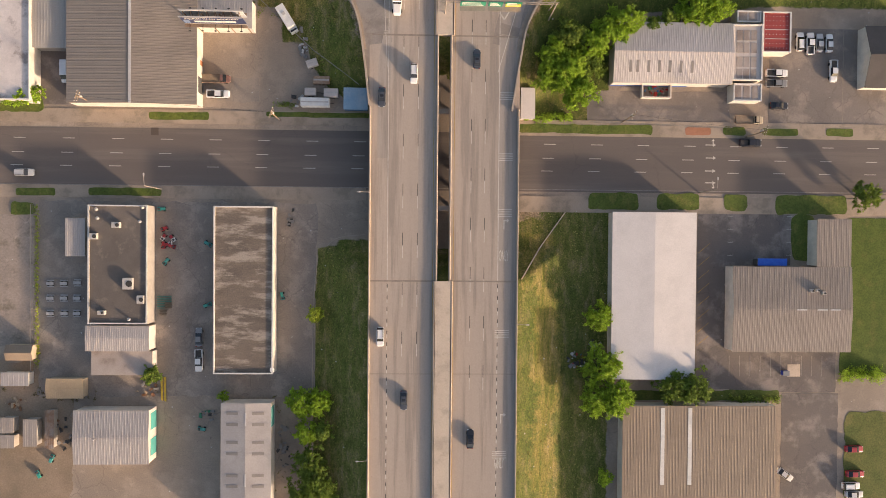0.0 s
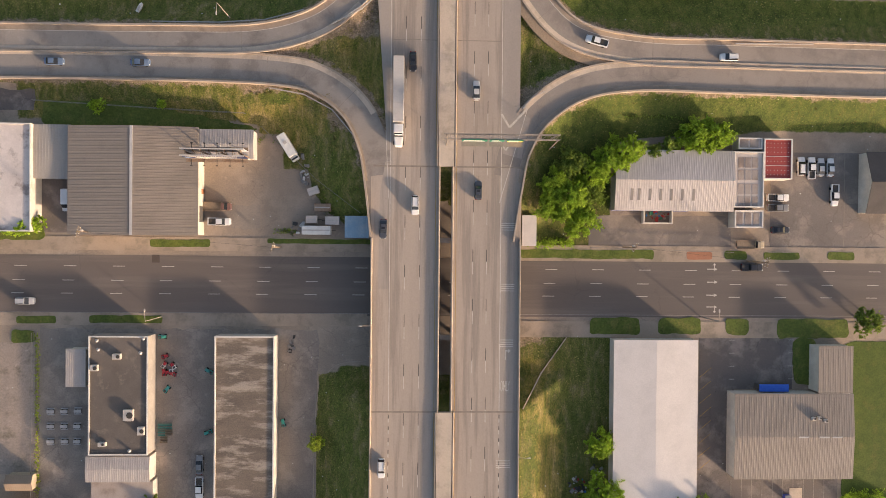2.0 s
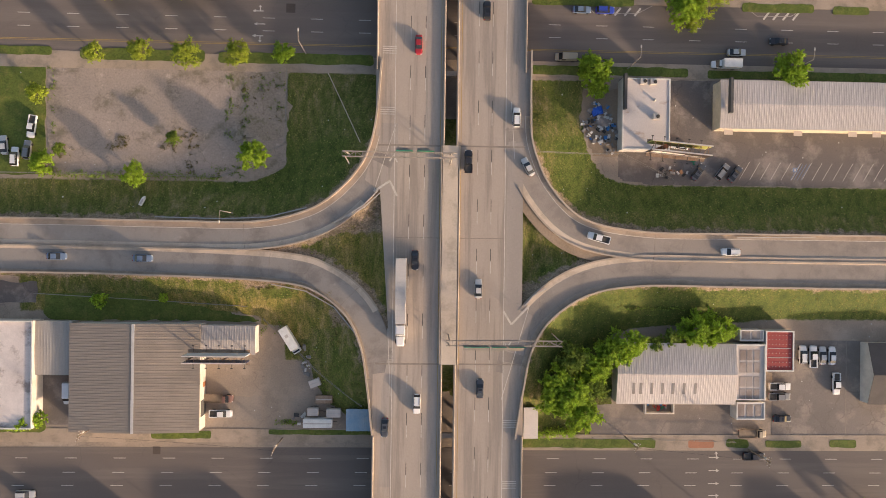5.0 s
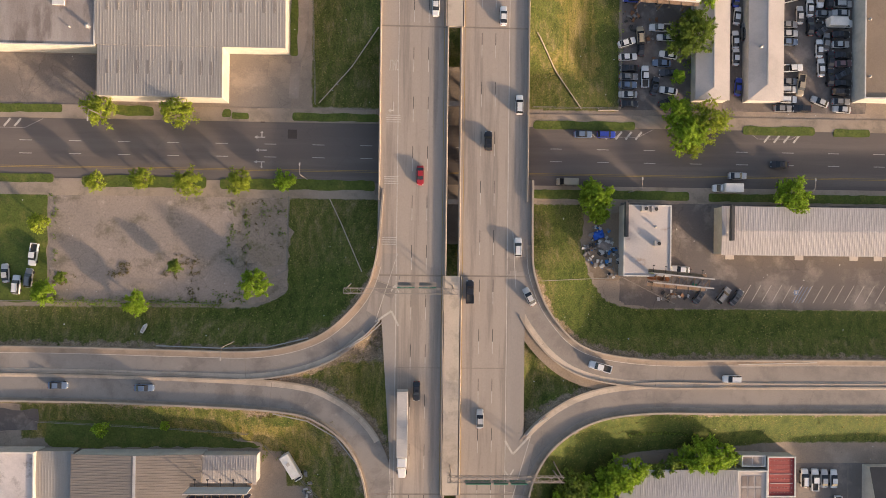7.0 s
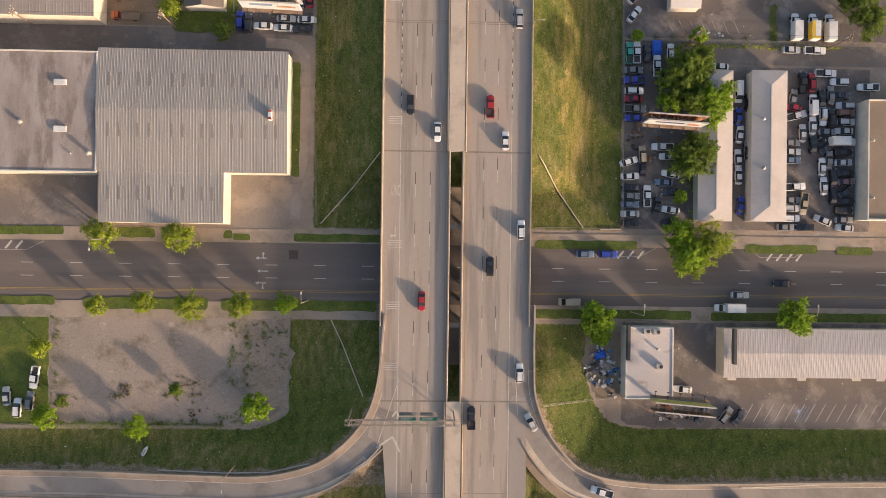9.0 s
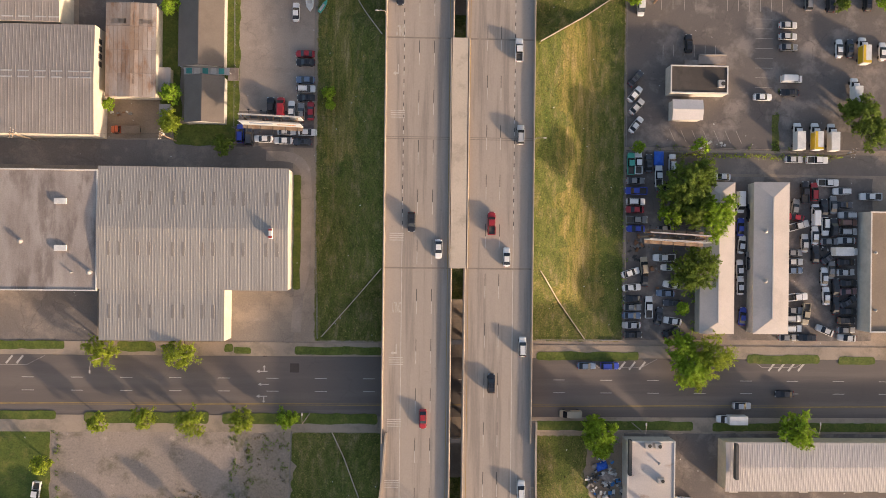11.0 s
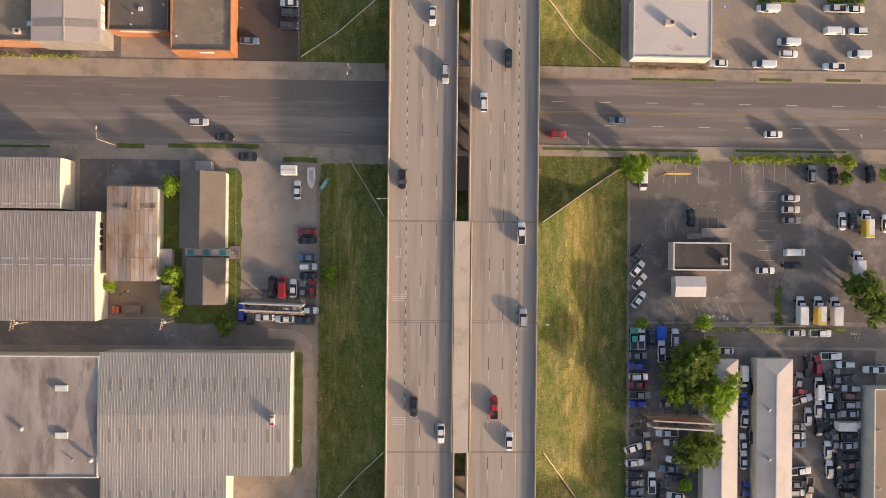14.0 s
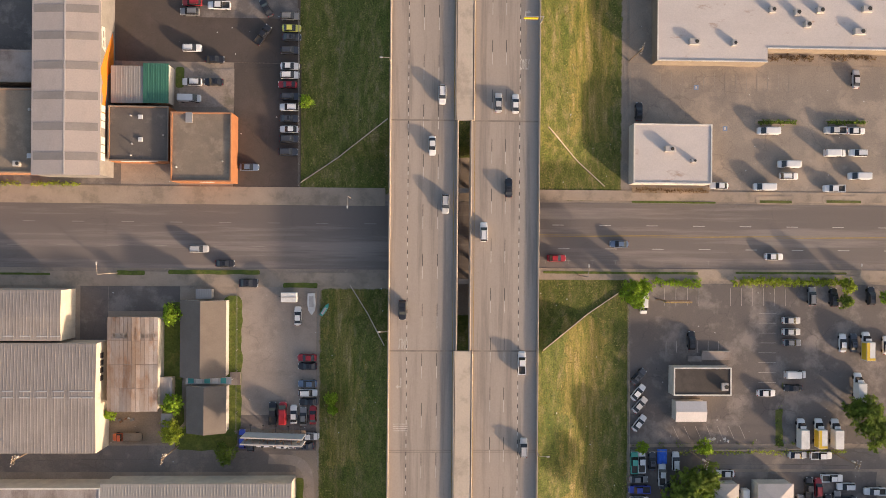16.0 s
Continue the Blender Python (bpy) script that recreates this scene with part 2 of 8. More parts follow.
def patch(name, pts, z, mat, label, category, rough_edge=0.0, kind="structure"):
    """A laid surface with a skirt that reaches into the ground."""
    bm = bmesh.new()
    prism(bm, ragged(pts, 1.2, rough_edge, z * 10) if rough_edge else pts, -0.3, z)
    return tagged(part(name, bm, mat), label, category, kind=kind)


def curve_points(pts, n=12):
    """A smooth line through the points (Catmull-Rom)."""
    P = [Vector(p) for p in pts]
    P = [P[0] * 2 - P[1]] + P + [P[-1] * 2 - P[-2]]
    out = []
    for a, b, c, d in zip(P, P[1:], P[2:], P[3:]):
        for i in range(n):
            t = i / n
            out.append(0.5 * (2 * b + (c - a) * t + (2 * a - 5 * b + 4 * c - d) * t * t + (3 * b - a - 3 * c + d) * t ** 3))
    return out + [P[-2]]


def ribbon(bm, line, off0, off1, z0, z1):
    """A solid strip along a 3D line between two sideways offsets (positive to its left); z0, z1 are relative to the line."""
    rows = []
    for i, p in enumerate(line):
        d = line[min(i + 1, len(line) - 1)] - line[max(i - 1, 0)]
        s = Vector((-d.y, d.x, 0)).normalized()
        rows.append([bm.verts.new(p + s * o + Vector((0, 0, z))) for o, z in ((off0, z0), (off1, z0), (off1, z1), (off0, z1))])
    for a, b in zip(rows, rows[1:]):
        for i in range(4):
            bm.faces.new((a[i], b[i], b[(i + 1) % 4], a[(i + 1) % 4]))
    bm.faces.new(rows[0]), bm.faces.new(rows[-1][::-1])


# ---- the lie of the land ----
DECK = 6.8                      # height of the motorway above the streets
L_OUT, L_MID, L_IN, R_IN, R_MID, R_OUT = -14.8, -10.7, 1.75, 5.6, 18.3, 22.3
SOLID = ((-420.0, -6.2), (54.3, 108.0), (169.4, 225.9), (282.4, 700.0))   # on embankment
SPANS = ((-6.2, 54.3), (108.0, 169.4), (225.9, 282.4))                    # on bridges

# centre lines of the four ramps, from the street side towards the motorway
RAMP = {
    "nw": [(-235.00, 85.66, 0.2), (-108.88, 85.63, 1.2), (-65.64, 85.25, 3.4),
           (-44.16, 85.34, 5), (-30.81, 88.20, 6), (-22.22, 93.32, 6.6),
           (-15.04, 101.65, 6.795), (-11.58, 111.73, 6.795), (-9.98, 128.74, 6.79)],
    "sw": [(-234.91, 79.66, 0.2), (-108.85, 79.64, 1.2), (-65.63, 79.20, 3.4),
           (-37.16, 77.91, 5.2), (-26.30, 74.87, 6), (-18.34, 68.45, 6.6),
           (-14.06, 59.84, 6.795), (-12.16, 49.23, 6.795), (-10.80, 37.36, 6.79)],
    "ne": [(260.66, 83.19, 0.4), (116.10, 83.64, 3.6), (76.41, 83.67, 4.9),
           (51.74, 83.95, 5.6), (35.36, 87.32, 6.2), (25.64, 96.28, 6.6),
           (20.64, 107.39, 6.795), (19.81, 117.63, 6.795), (19.81, 131.82, 6.79)],
    "se": [(260.52, 77.55, 0.4), (116.03, 77.89, 3.6), (76.35, 78.10, 4.9),
           (51.66, 78.18, 5.6), (36.77, 75.45, 6.2), (26.04, 68.36, 6.6),
           (20.41, 59.29, 6.795), (18.22, 49.25, 6.795), (16.23, 36.56, 6.79)],
}
RAMP_LINE = {k: curve_points(v) for k, v in RAMP.items()}
_rp = np.array([tuple(p) for line in RAMP_LINE.values() for a, b in zip(line, line[1:]) for p in (a, a.lerp(b, 0.33), a.lerp(b, 0.67))])


_rb = _rp[(_rp[:, 1] > 56) & (_rp[:, 1] < 106)]   # the part that stands on a bank


def land(x, y):
    """Height of the ground: flat streets, and grass banks up to motorway and ramps."""
    h = 0.0
    dx = max(L_OUT - x, 0, x - R_OUT)
    for i, (y0, y1) in enumerate(SOLID):
        if i == 1:
            dx_i = max(L_MID - x, 0, x - R_MID)
        else:
            dx_i = dx
        dy = max(y0 - y, 0, y - y1)
        h = max(h, DECK - 0.45 - max(dx_i * 0.46, dy * 0.75) if max(dx_i, dy) > 0 else DECK - 0.45)
    if 20 < y < 150:
        d = np.hypot(_rb[:, 0] - x, _rb[:, 1] - y)
        h = max(h, float(np.max(_rb[:, 2] - 0.4 - np.maximum(d - 3.6, 0) * 0.42)))
    return max(h, 0.0)


def ground_material():
    """Worn paving and grass, divided by the mesh's grass share with a ragged noise edge; dry share on sunny banks."""
    m = material("ground_mix", (0.335, 0.262, 0.198), (0.26, 0.208, 0.162), 0.07, 3.0, 0.18, stain=(0.40, 0.315, 0.24), stain_scale=0.11, stain_amt=0.7, crack=0.35, crack_scale=0.13, spots=0.55)
    nt = m.node_tree
    N, L = nt.nodes.new, nt.links.new
    bsdf = nt.nodes["Principled BSDF"]
    base = bsdf.inputs["Base Color"].links[0].from_socket
    pos = N("ShaderNodeNewGeometry").outputs["Position"]

    def tex(scale, detail=6, stretch=None):
        v = pos
        if stretch:
            mp = N("ShaderNodeMapping")
            mp.inputs["Scale"].default_value = stretch
            L(pos, mp.inputs[0])
            v = mp.outputs[0]
        n = N("ShaderNodeTexNoise")
        n.inputs["Scale"].default_value, n.inputs["Detail"].default_value, n.inputs["Roughness"].default_value = scale, detail, 0.7
        L(v, n.inputs["Vector"])
        return n.outputs["Fac"]

    def ramp(fac, *stops):
        r = N("ShaderNodeValToRGB")
        els = r.color_ramp.elements
        els[0].position, els[0].color = stops[0][0], (*stops[0][1], 1)
        els[1].position, els[1].color = stops[-1][0], (*stops[-1][1], 1)
        for p, c in stops[1:-1]:
            els.new(p).color = (*c, 1)
        L(fac, r.inputs[0])
        return r.outputs[0]

    def mixc(fac, a, b, mode="MIX"):
        x = N("ShaderNodeMix")
        x.data_type, x.blend_type = "RGBA", mode
        L(fac, x.inputs[0]) if not isinstance(fac, float) else None
        if isinstance(fac, float):
            x.inputs[0].default_value = fac
        L(a, x.inputs[6]), L(b, x.inputs[7])
        return x.outputs[2]

    def edge(attr, scale, amount):
        at = N("ShaderNodeAttribute")
        at.attribute_name = attr
        n = N("ShaderNodeMath")
        n.operation = "MULTIPLY_ADD"
        L(tex(scale), n.inputs[0])
        n.inputs[1].default_value, n.inputs[2].default_value = amount, -amount / 2
        add = N("ShaderNodeMath")
        add.operation = "ADD"
        L(at.outputs["Fac"], add.inputs[0]), L(n.outputs[0], add.inputs[1])
        r = N("ShaderNodeMapRange")
        r.inputs[1].default_value, r.inputs[2].default_value = 0.42, 0.58
        L(add.outputs[0], r.inputs[0])
        return r.outputs[0]

    green = ramp(tex(0.55, 10, (1.0, 0.4, 1.0)), (0.36, (0.070, 0.084, 0.015)), (0.47, (0.112, 0.124, 0.024)), (0.55, (0.165, 0.148, 0.046)), (0.66, (0.25, 0.20, 0.10)))
    # dark green for lush patches and for shade put into the grass colour
    lush_shade = ramp(tex(0.5, 9, (1.0, 0.6, 1.0)), (0.36, (0.050, 0.072, 0.010)), (0.5, (0.092, 0.118, 0.019)), (0.66, (0.135, 0.138, 0.032)))
    dry = ramp(tex(0.6, 10, (1.0, 0.16, 1.0)), (0.37, (0.095, 0.11, 0.016)), (0.46, (0.165, 0.150, 0.030)), (0.55, (0.235, 0.185, 0.055)), (0.67, (0.36, 0.265, 0.115)))
    tuft = ramp(tex(3.0, 9), (0.37, (0.52, 0.54, 0.52)), (0.5, (0.96, 0.96, 0.92)), (0.65, (1.55, 1.5, 1.4)))
    patchy = ramp(tex(0.11, 8, (1.0, 0.3, 1.0)), (0.48, (0, 0, 0)), (0.62, (1, 1, 1)))
    green = mixc(edge("lush_shade", 0.2, 0.9), mixc(patchy, green, lush_shade), lush_shade)
    grass = mixc(1.0, mixc(edge("dry", 0.16, 2.1), green, dry), tuft, "MULTIPLY")
    earth = ramp(tex(0.5, 8), (0.35, (0.17, 0.125, 0.08)), (0.5, (0.28, 0.205, 0.14)), (0.7, (0.40, 0.31, 0.23)))
    grass = mixc(edge("bare", 0.35, 1.6), grass, mixc(1.0, earth, tuft, "MULTIPLY"))
    col = mixc(edge("grass", 0.5, 0.7), base, grass)
    L(col, bsdf.inputs["Base Color"])
    return m


# lawns on the flat beside the banks: x0, y0, x1, y1
LAWNS = [
    rect(-29.2, -120, -14, -8.5), rect(-28.6, -11, -14, -4.2), rect(-27.6, -7, -14, -0.2), rect(-25.8, -4, -14, 2.2), rect(-23.2, -2, -14, 3.9), rect(22, -120, 46.88, 13.9),
    rect(-32.27, 169, -14, 240.56), rect(22, 150.86, 46.63, 244.38),
    rect(-38.37, 264.83, -14, 340), rect(22, 263.77, 44.46, 340),
    rect(-32.37, 150.38, -14, 200), rect(-140, 88.13, -14, 99.1), rect(-37.96, 90, -14, 127.06),
    rect(22, 84.82, 140, 99.79), rect(22, 100, 38.26, 126.5),
    rect(-103.91, 65.96, -14, 80), rect(-37.61, 53.95, -14, 80), rect(-27.55, 43.56, -14, 80), rect(-43.78, 62.9, -14, 80),
    rect(24, 34.31, 46.4, 80), rect(24, 65.39, 140, 80),
]
DRY = [rect(-30, 196, -22, 242), rect(27, -120, 33, -8), rect(24, -6, 31, 6), rect(30, 160, 40, 234), rect(31, 280, 41, 340), rect(-60, 60, -25, 70), rect(-100, 62, -40, 70), rect(-24, 70, -12, 92)]


BARE = [rect(-20.43, 86.77, -12.89, 96.3), rect(-45.79, 72.76, -28.92, 75.58),
        rect(-25.26, 63.09, -19.65, 70.11), rect(20.64, 68.27, 26.86, 74.16),
        rect(-120, 74.98, -70, 76.69), rect(22, 10.43, 30, 15.52)]

# deep green grass; on the south-east slope the darker colour also replaces shade
LUSH_SHADE = [rect(27, 44, 140, 78), rect(30, 92, 140, 112), rect(-60, 96, -22, 110)]


def inside(x, y, r, soft=2.4):
    (x0, y0), (x1, y1) = r[0], r[2]
    d = min(x - x0, x1 - x, y - y0, y1 - y)
    return max(0.0, min(1.0, 0.5 + d / soft))


def build_land():
    step = 1.2
    xs = [-2500, -900, -400, -220, -150] + [x * step for x in range(-100, 109)] + [160, 240, 420, 900, 2500]
    ys = [-2500, -900, -420, -200, -110] + [y * step for y in range(-66, 278)] + [360, 450, 700, 1200, 2800]
    verts = [(x, y, land(x, y) - 0.02) for y in ys for x in xs]
    n = len(xs)
    faces = [(j * n + i, j * n + i + 1, (j + 1) * n + i + 1, (j + 1) * n + i) for j in range(len(ys) - 1) for i in range(n - 1)]
    me = bpy.data.meshes.new("ground")
    me.from_pydata(verts, [], faces)
    me.materials.append(ground_material())
    for key, boxes in (("grass", LAWNS), ("dry", DRY), ("bare", BARE), ("lush_shade", LUSH_SHADE)):
        layer = me.attributes.new(key, "FLOAT", "POINT")
        vals = []
        for x, y, z in verts:
            v = max(inside(x, y, r, {"grass": 2.4, "dry": 9.0, "bare": 6.0, "lush_shade": 8.0}[key]) for r in boxes)
            if key == "grass":
                v = max(v, min(1.0, (z + 0.02) * 2.0))
            if key == "bare" and 40 < y < 140 and abs(x) < 130:
                d = float(np.min(np.hypot(_rb[:, 0] - x, _rb[:, 1] - y)))
                v = max(v, 0.75 * max(0.0, min(1.0, (6.6 - d) / 2.6)))
            vals.append(v)
        layer.data.foreach_set("value", vals)
    me.shade_smooth()
    return tagged(new("ground", me), "wide worn paved ground with grass banks beside the motorway", "ground", kind="structure")


build_land()

# streets
S1, S2, S3 = (16.7, 31.7), (131.2, 146.4), (245.5, 263.0)
for i, (y0, y1) in enumerate((S1, S2, S3)):
    patch("road", rect(-600, y0, 600, y1), 0.02, M.asphalt_pale if i == 2 else M.asphalt, "grey-brown asphalt street with worn lane lines", "road")


def strip(name, x0, y0, x1, y1, z, mat, parent=None, label=""):
    return box_part(name, x0, y0, z - 0.02, x1, y1, z, mat, parent, label)


def dashes(parent, axis, at, start, end, z, cycle=12.2, dash=3.05, w=0.16, mat=None, tail_mat=None, joined=False):
    """Broken lane line along x or y: single painted strips, or one joined row of short ones; dark tails are one row."""
    rows = {0: bmesh.new(), 1: bmesh.new()}
    p = start
    while p + dash < end:
        for k in (0, 1):
            a, b = p + k * dash, p + (k + 1) * dash
            box = (a, at - w / 2, z - 0.02, b, at + w / 2, z) if axis == "x" else (at - w / 2, a, z - 0.02, at + w / 2, b, z)
            if k or joined:
                quad_box(rows[k], *box)
            else:
                box_part("dash", *box, mat or M.paint, parent)
        p += cycle
    if joined:
        tagged(part("dotted_line", rows[0], mat or M.paint, parent), kind="stuff")
    if tail_mat:
        tagged(part("dark_tails", rows[1], tail_mat, parent), kind="stuff")


def marks(name, label):
    return thing(name, label, "road marking", kind="structure")


m1 = marks("lane_marking", "worn white broken lane lines on the asphalt street")
for at, s in ((28.94, -104.47), (25.34, -104.91), (22.04, -105.2)):
    dashes(m1, "x", at, s - 24.4, 140, 0.03, mat=M.paint)
strip("edge_line", -140, S1[0] + 0.5, 140, S1[0] + 0.62, 0.03, M.paint_faint, m1)
m2 = marks("lane_marking", "worn white and yellow lane lines on the asphalt street")
for at, s in ((140.8, -105.27), (137.52, -105.23)):
    dashes(m2, "x", at, s - 24.4, 140, 0.03, mat=M.paint)
for dy in (0, 0.35):
    strip("yellow_line", -140, 133.96 + dy, 140, 133.96 + dy + 0.13, 0.03, M.paint_yellow, m2)
m3 = marks("lane_marking", "worn white and yellow lane lines on the wide street")
for at, s in ((257.14, -106.67), (251.16, -110.46)):
    dashes(m3, "x", at, s - 24.4, 0, 0.03, mat=M.paint_faint)
for at, s in ((257.26, 26.74), (251.25, 28.25)):
    dashes(m3, "x", at, s, 140, 0.03, mat=M.paint)
for dy in (0, 0.35):
    strip("yellow_line", 18, 254.33 + dy, 140, 254.33 + dy + 0.13, 0.03, M.paint_yellow, m3)


# ---- motorway ----
def carriageway(name, x0, x1, y0, y1, bridge):
    bm = bmesh.new()
    quad_box(bm, x0, y0 + 0.06, DECK - (0.9 if bridge else 0.6), x1, y1 - 0.06, DECK)
    ob = tagged(part(name, bm, M.deck), "weathered tan concrete motorway deck with tyre-darkened lanes", "road", kind="structure")
    return ob


def jersey(bm, x, y0, y1, z, h=0.85, w=0.5):
    """Concrete safety barrier along y: wide foot, tapering stem."""
    prof = ((-w / 2, 0), (w / 2, 0), (w / 2, 0.15), (w * 0.28, 0.4), (w * 0.2, h), (-w * 0.2, h), (-w * 0.28, 0.4), (-w / 2, 0.15))
    a = [bm.verts.new((x + u, y0, z + v)) for u, v in prof]
    b = [bm.verts.new((x + u, y1, z + v)) for u, v in prof]
    n = len(prof)
    for i in range(n):
        bm.faces.new((a[i], a[(i + 1) % n], b[(i + 1) % n], b[i]))
    bm.faces.new(a[::-1]), bm.faces.new(b)


def barrier(x, y0, y1):
    bm = bmesh.new()
    jersey(bm, x, y0, y1, DECK)
    return tagged(part("concrete_barrier", bm, M.barrier), "low tan concrete safety barrier along the motorway edge", "barrier", kind="structure")


for i, (y0, y1) in enumerate(SOLID):
    mid = i == 1
    xl, xr = (L_MID, R_MID) if mid else (L_OUT, R_OUT)
    carriageway("carriageway", xl, L_IN, y0, y1, False)
    carriageway("carriageway", R_IN, xr, y0, y1, False)
    # median strip between the two carriageways
    tagged(box_part("median_strip", L_IN + 0.002, y0, DECK - 0.4, R_IN - 0.002, y1, DECK + 0.78, M.median), "pale concrete median strip", "median", kind="structure")
    barrier(L_IN - 0.25, y0, y1), barrier(R_IN + 0.25, y0, y1)
    if not mid:
        barrier(L_OUT + 0.25, y0, y1), barrier(R_OUT - 0.25, y0, y1)
for y0, y1 in SPANS:
    carriageway("bridge_deck", L_OUT, L_IN + 0.5, y0, y1, True)
    carriageway("bridge_deck", R_IN - 0.6, R_OUT, y0, y1, True)
    barrier(L_IN + 0.2, y0, y1), barrier(R_IN - 0.3, y0, y1)
    b0, b1 = {-6.2: (y0, 36.5), 108.0: (126.5, y1)}.get(y0, (y0, y1))
    barrier(L_OUT + 0.25, b0, b1), barrier(R_OUT - 0.25, b0, b1)
    # abutment walls, girders and piers below
    for y, s in ((y0, 1), (y1, -1)):
        tagged(box_part("abutment", L_OUT, min(y, y - s * 1.2), -0.2, R_OUT, max(y, y - s * 1.2), DECK - 0.62, M.barrier), "concrete bridge abutment wall", "abutment", kind="structure")
    for xa in np.linspace(L_OUT + 1, L_IN - 0.3, 6).tolist() + np.linspace(R_IN + 0.3, R_OUT - 1, 6).tolist():
        tagged(box_part("girder", xa - 0.25, y0, DECK - 1.9, xa + 0.25, y1, DECK - 0.9, M.barrier), "concrete bridge girder", "girder", kind="structure")
    for f in (0.3, 0.7):
        yy = y0 + (y1 - y0) * f
        pier = thing("bridge_pier", "concrete bridge pier with round columns under the deck", "pier", kind="structure")
        box_part("cap", L_OUT + 0.5, yy - 0.6, DECK - 2.9, R_OUT - 0.5, yy + 0.6, DECK - 1.9, M.barrier, pier)
        for xa in (-12, -5, 1.5, 6.5, 13, 19):
            bm = bmesh.new()
            tube(bm, (xa, yy, -0.3), (xa, yy, DECK - 2.9), 0.5, n=14)
            part("column", bm, M.barrier, pier)
    for y in (y0, y1):
        for xa, xb in ((L_OUT + 0.5, L_IN - 0.1), (R_IN + 0.1, R_OUT - 0.5)):
            tagged(box_part("expansion_joint", xa, y - 0.2, DECK - 0.1, xb, y + 0.2, DECK + 0.015, M.joint), "dark expansion joint across the deck", "joint", kind="structure")

mm = marks("lane_marking", "white lane lines with black contrast tails on the motorway")
for x, s in ((-6.4, 48.34), (-2.75, 48.36), (10.4, 40.06), (13.8, 40.06)):
    dashes(mm, "y", x, s - 12.2 * 6, 320, DECK + 0.012, w=0.15, tail_mat=M.paint_black)
for x in (-10.1, 17.25):
    for a, b in ((-6.2, 178.0),):
        strip("edge_line", x - 0.09, a, x + 0.09, b, DECK + 0.012, M.paint, mm)
    dashes(mm, "y", x, -90, -7, DECK + 0.012, cycle=2.9, dash=0.95, w=0.2, tail_mat=M.paint_black, joined=True)
    dashes(mm, "y", x, 179, 318, DECK + 0.012, cycle=2.9, dash=0.95, w=0.2, tail_mat=M.paint_black, joined=True)
# greyer strip puts the raised median's shade into the lane colour
tagged(strip("lane_surface", -2.62, -90, 0.98, 318, DECK + 0.006, M.deck_grey), "inner motorway lane, slightly greyer in place of the median's shade", "road", kind="structure")
tagged(strip("lane_surface", 17.36, -90, R_OUT - 0.55, 318, DECK + 0.006, M.deck_grey), "greyer worn outer lane of the motorway", "road", kind="structure")
for x in (1.1, 6.2):
    strip("edge_line", x - 0.06, -90, x + 0.06, 318, DECK + 0.012, M.paint_yellow, mm)

# ramps: outer barrier, inner kerb, pale inner shoulder
INNER = {"nw": -1, "sw": 1, "ne": 1, "se": -1}
OUTER = {"nw": 3.5, "sw": 4.0, "ne": 3.6, "se": 4.2}
for key, line in RAMP_LINE.items():
    s_in, w_out = INNER[key], OUTER[key]
    lo, hi = sorted((s_in * 3.3, -s_in * w_out))
    bm = bmesh.new()
    ribbon(bm, line, lo, hi, -0.5, 0.0)
    tagged(part("ramp", bm, M.ramp if key[1] == "w" else M.ramp_pale), "curved concrete slip road ramp with worn wheel tracks", "road", kind="structure")
    o = -s_in * w_out
    bm = bmesh.new()
    ribbon(bm, line, o - 0.22, o + 0.22, -0.5, 0.8)
    tagged(part("ramp_barrier", bm, M.barrier), "low tan concrete barrier along the ramp", "barrier", kind="structure")
    o = s_in * 3.3
    bm = bmesh.new()
    ribbon(bm, line[:-32], o - 0.2, o + 0.2, -0.5, 0.22 if key[0] == "s" else 0.4)
    tagged(part("ramp_kerb", bm, M.barrier), "low tan concrete kerb along the ramp", "kerb", kind="structure")
    a, b = sorted((s_in * 1.9, s_in * 3.08))
    bm = bmesh.new()
    ribbon(bm, line[:-32], a, b, -0.1, 0.012)
    tagged(part("shoulder", bm, M.median), "pale concrete shoulder of the ramp", "road", kind="structure")
    a, b = sorted((s_in * 1.75, s_in * 1.87))
    bm = bmesh.new()
    ribbon(bm, line[:-32], a, b, -0.1, 0.016)
    tagged(part("edge_line", bm, M.paint_faint), "worn painted edge line on the ramp", "road marking", kind="structure")
    wide = {"nw": 1.5, "ne": 1.25, "sw": 0.8, "se": 1.35}[key]
    a, b = sorted((-s_in * (w_out - wide), -s_in * (w_out - wide - 0.14)))
    bm = bmesh.new()
    ribbon(bm, line[:-14], a, b, -0.1, 0.016)
    tagged(part("edge_line", bm, M.paint if key[0] == "n" else M.paint_faint), "worn painted edge line on the ramp", "road marking", kind="structure")
    a, b = sorted((-s_in * (w_out - wide + 0.03), -s_in * (w_out - 0.24)))
    bm = bmesh.new()
    ribbon(bm, line[:-14], a, b, -0.1, 0.012)
    tagged(part("shoulder", bm, M.shoulder), "tan concrete outer shoulder of the ramp", "road", kind="structure")
    # cross joints in the slab
    for i in range(12, len(line) - 16, 22):
        p, d = Vector(line[i]), (Vector(line[i + 1]) - Vector(line[i])).normalized()
        side = Vector((-d.y, d.x, 0)).normalized()
        bm = bmesh.new()
        beam(bm, p + side * (lo + 0.4), p + side * (hi - 0.4), 0.09, 0.05)
        tagged(part("slab_joint", bm, M.joint), "dark joint across the ramp slab", "joint", kind="structure")
bm = bmesh.new()
ribbon(bm, RAMP_LINE["ne"][40:78], 3.5, 5.6, -0.6, -0.08)
tagged(part("dirt_strip", bm, M.dirt), "strip of bare dirt and gravel beside the ramp", "ground", kind="structure")


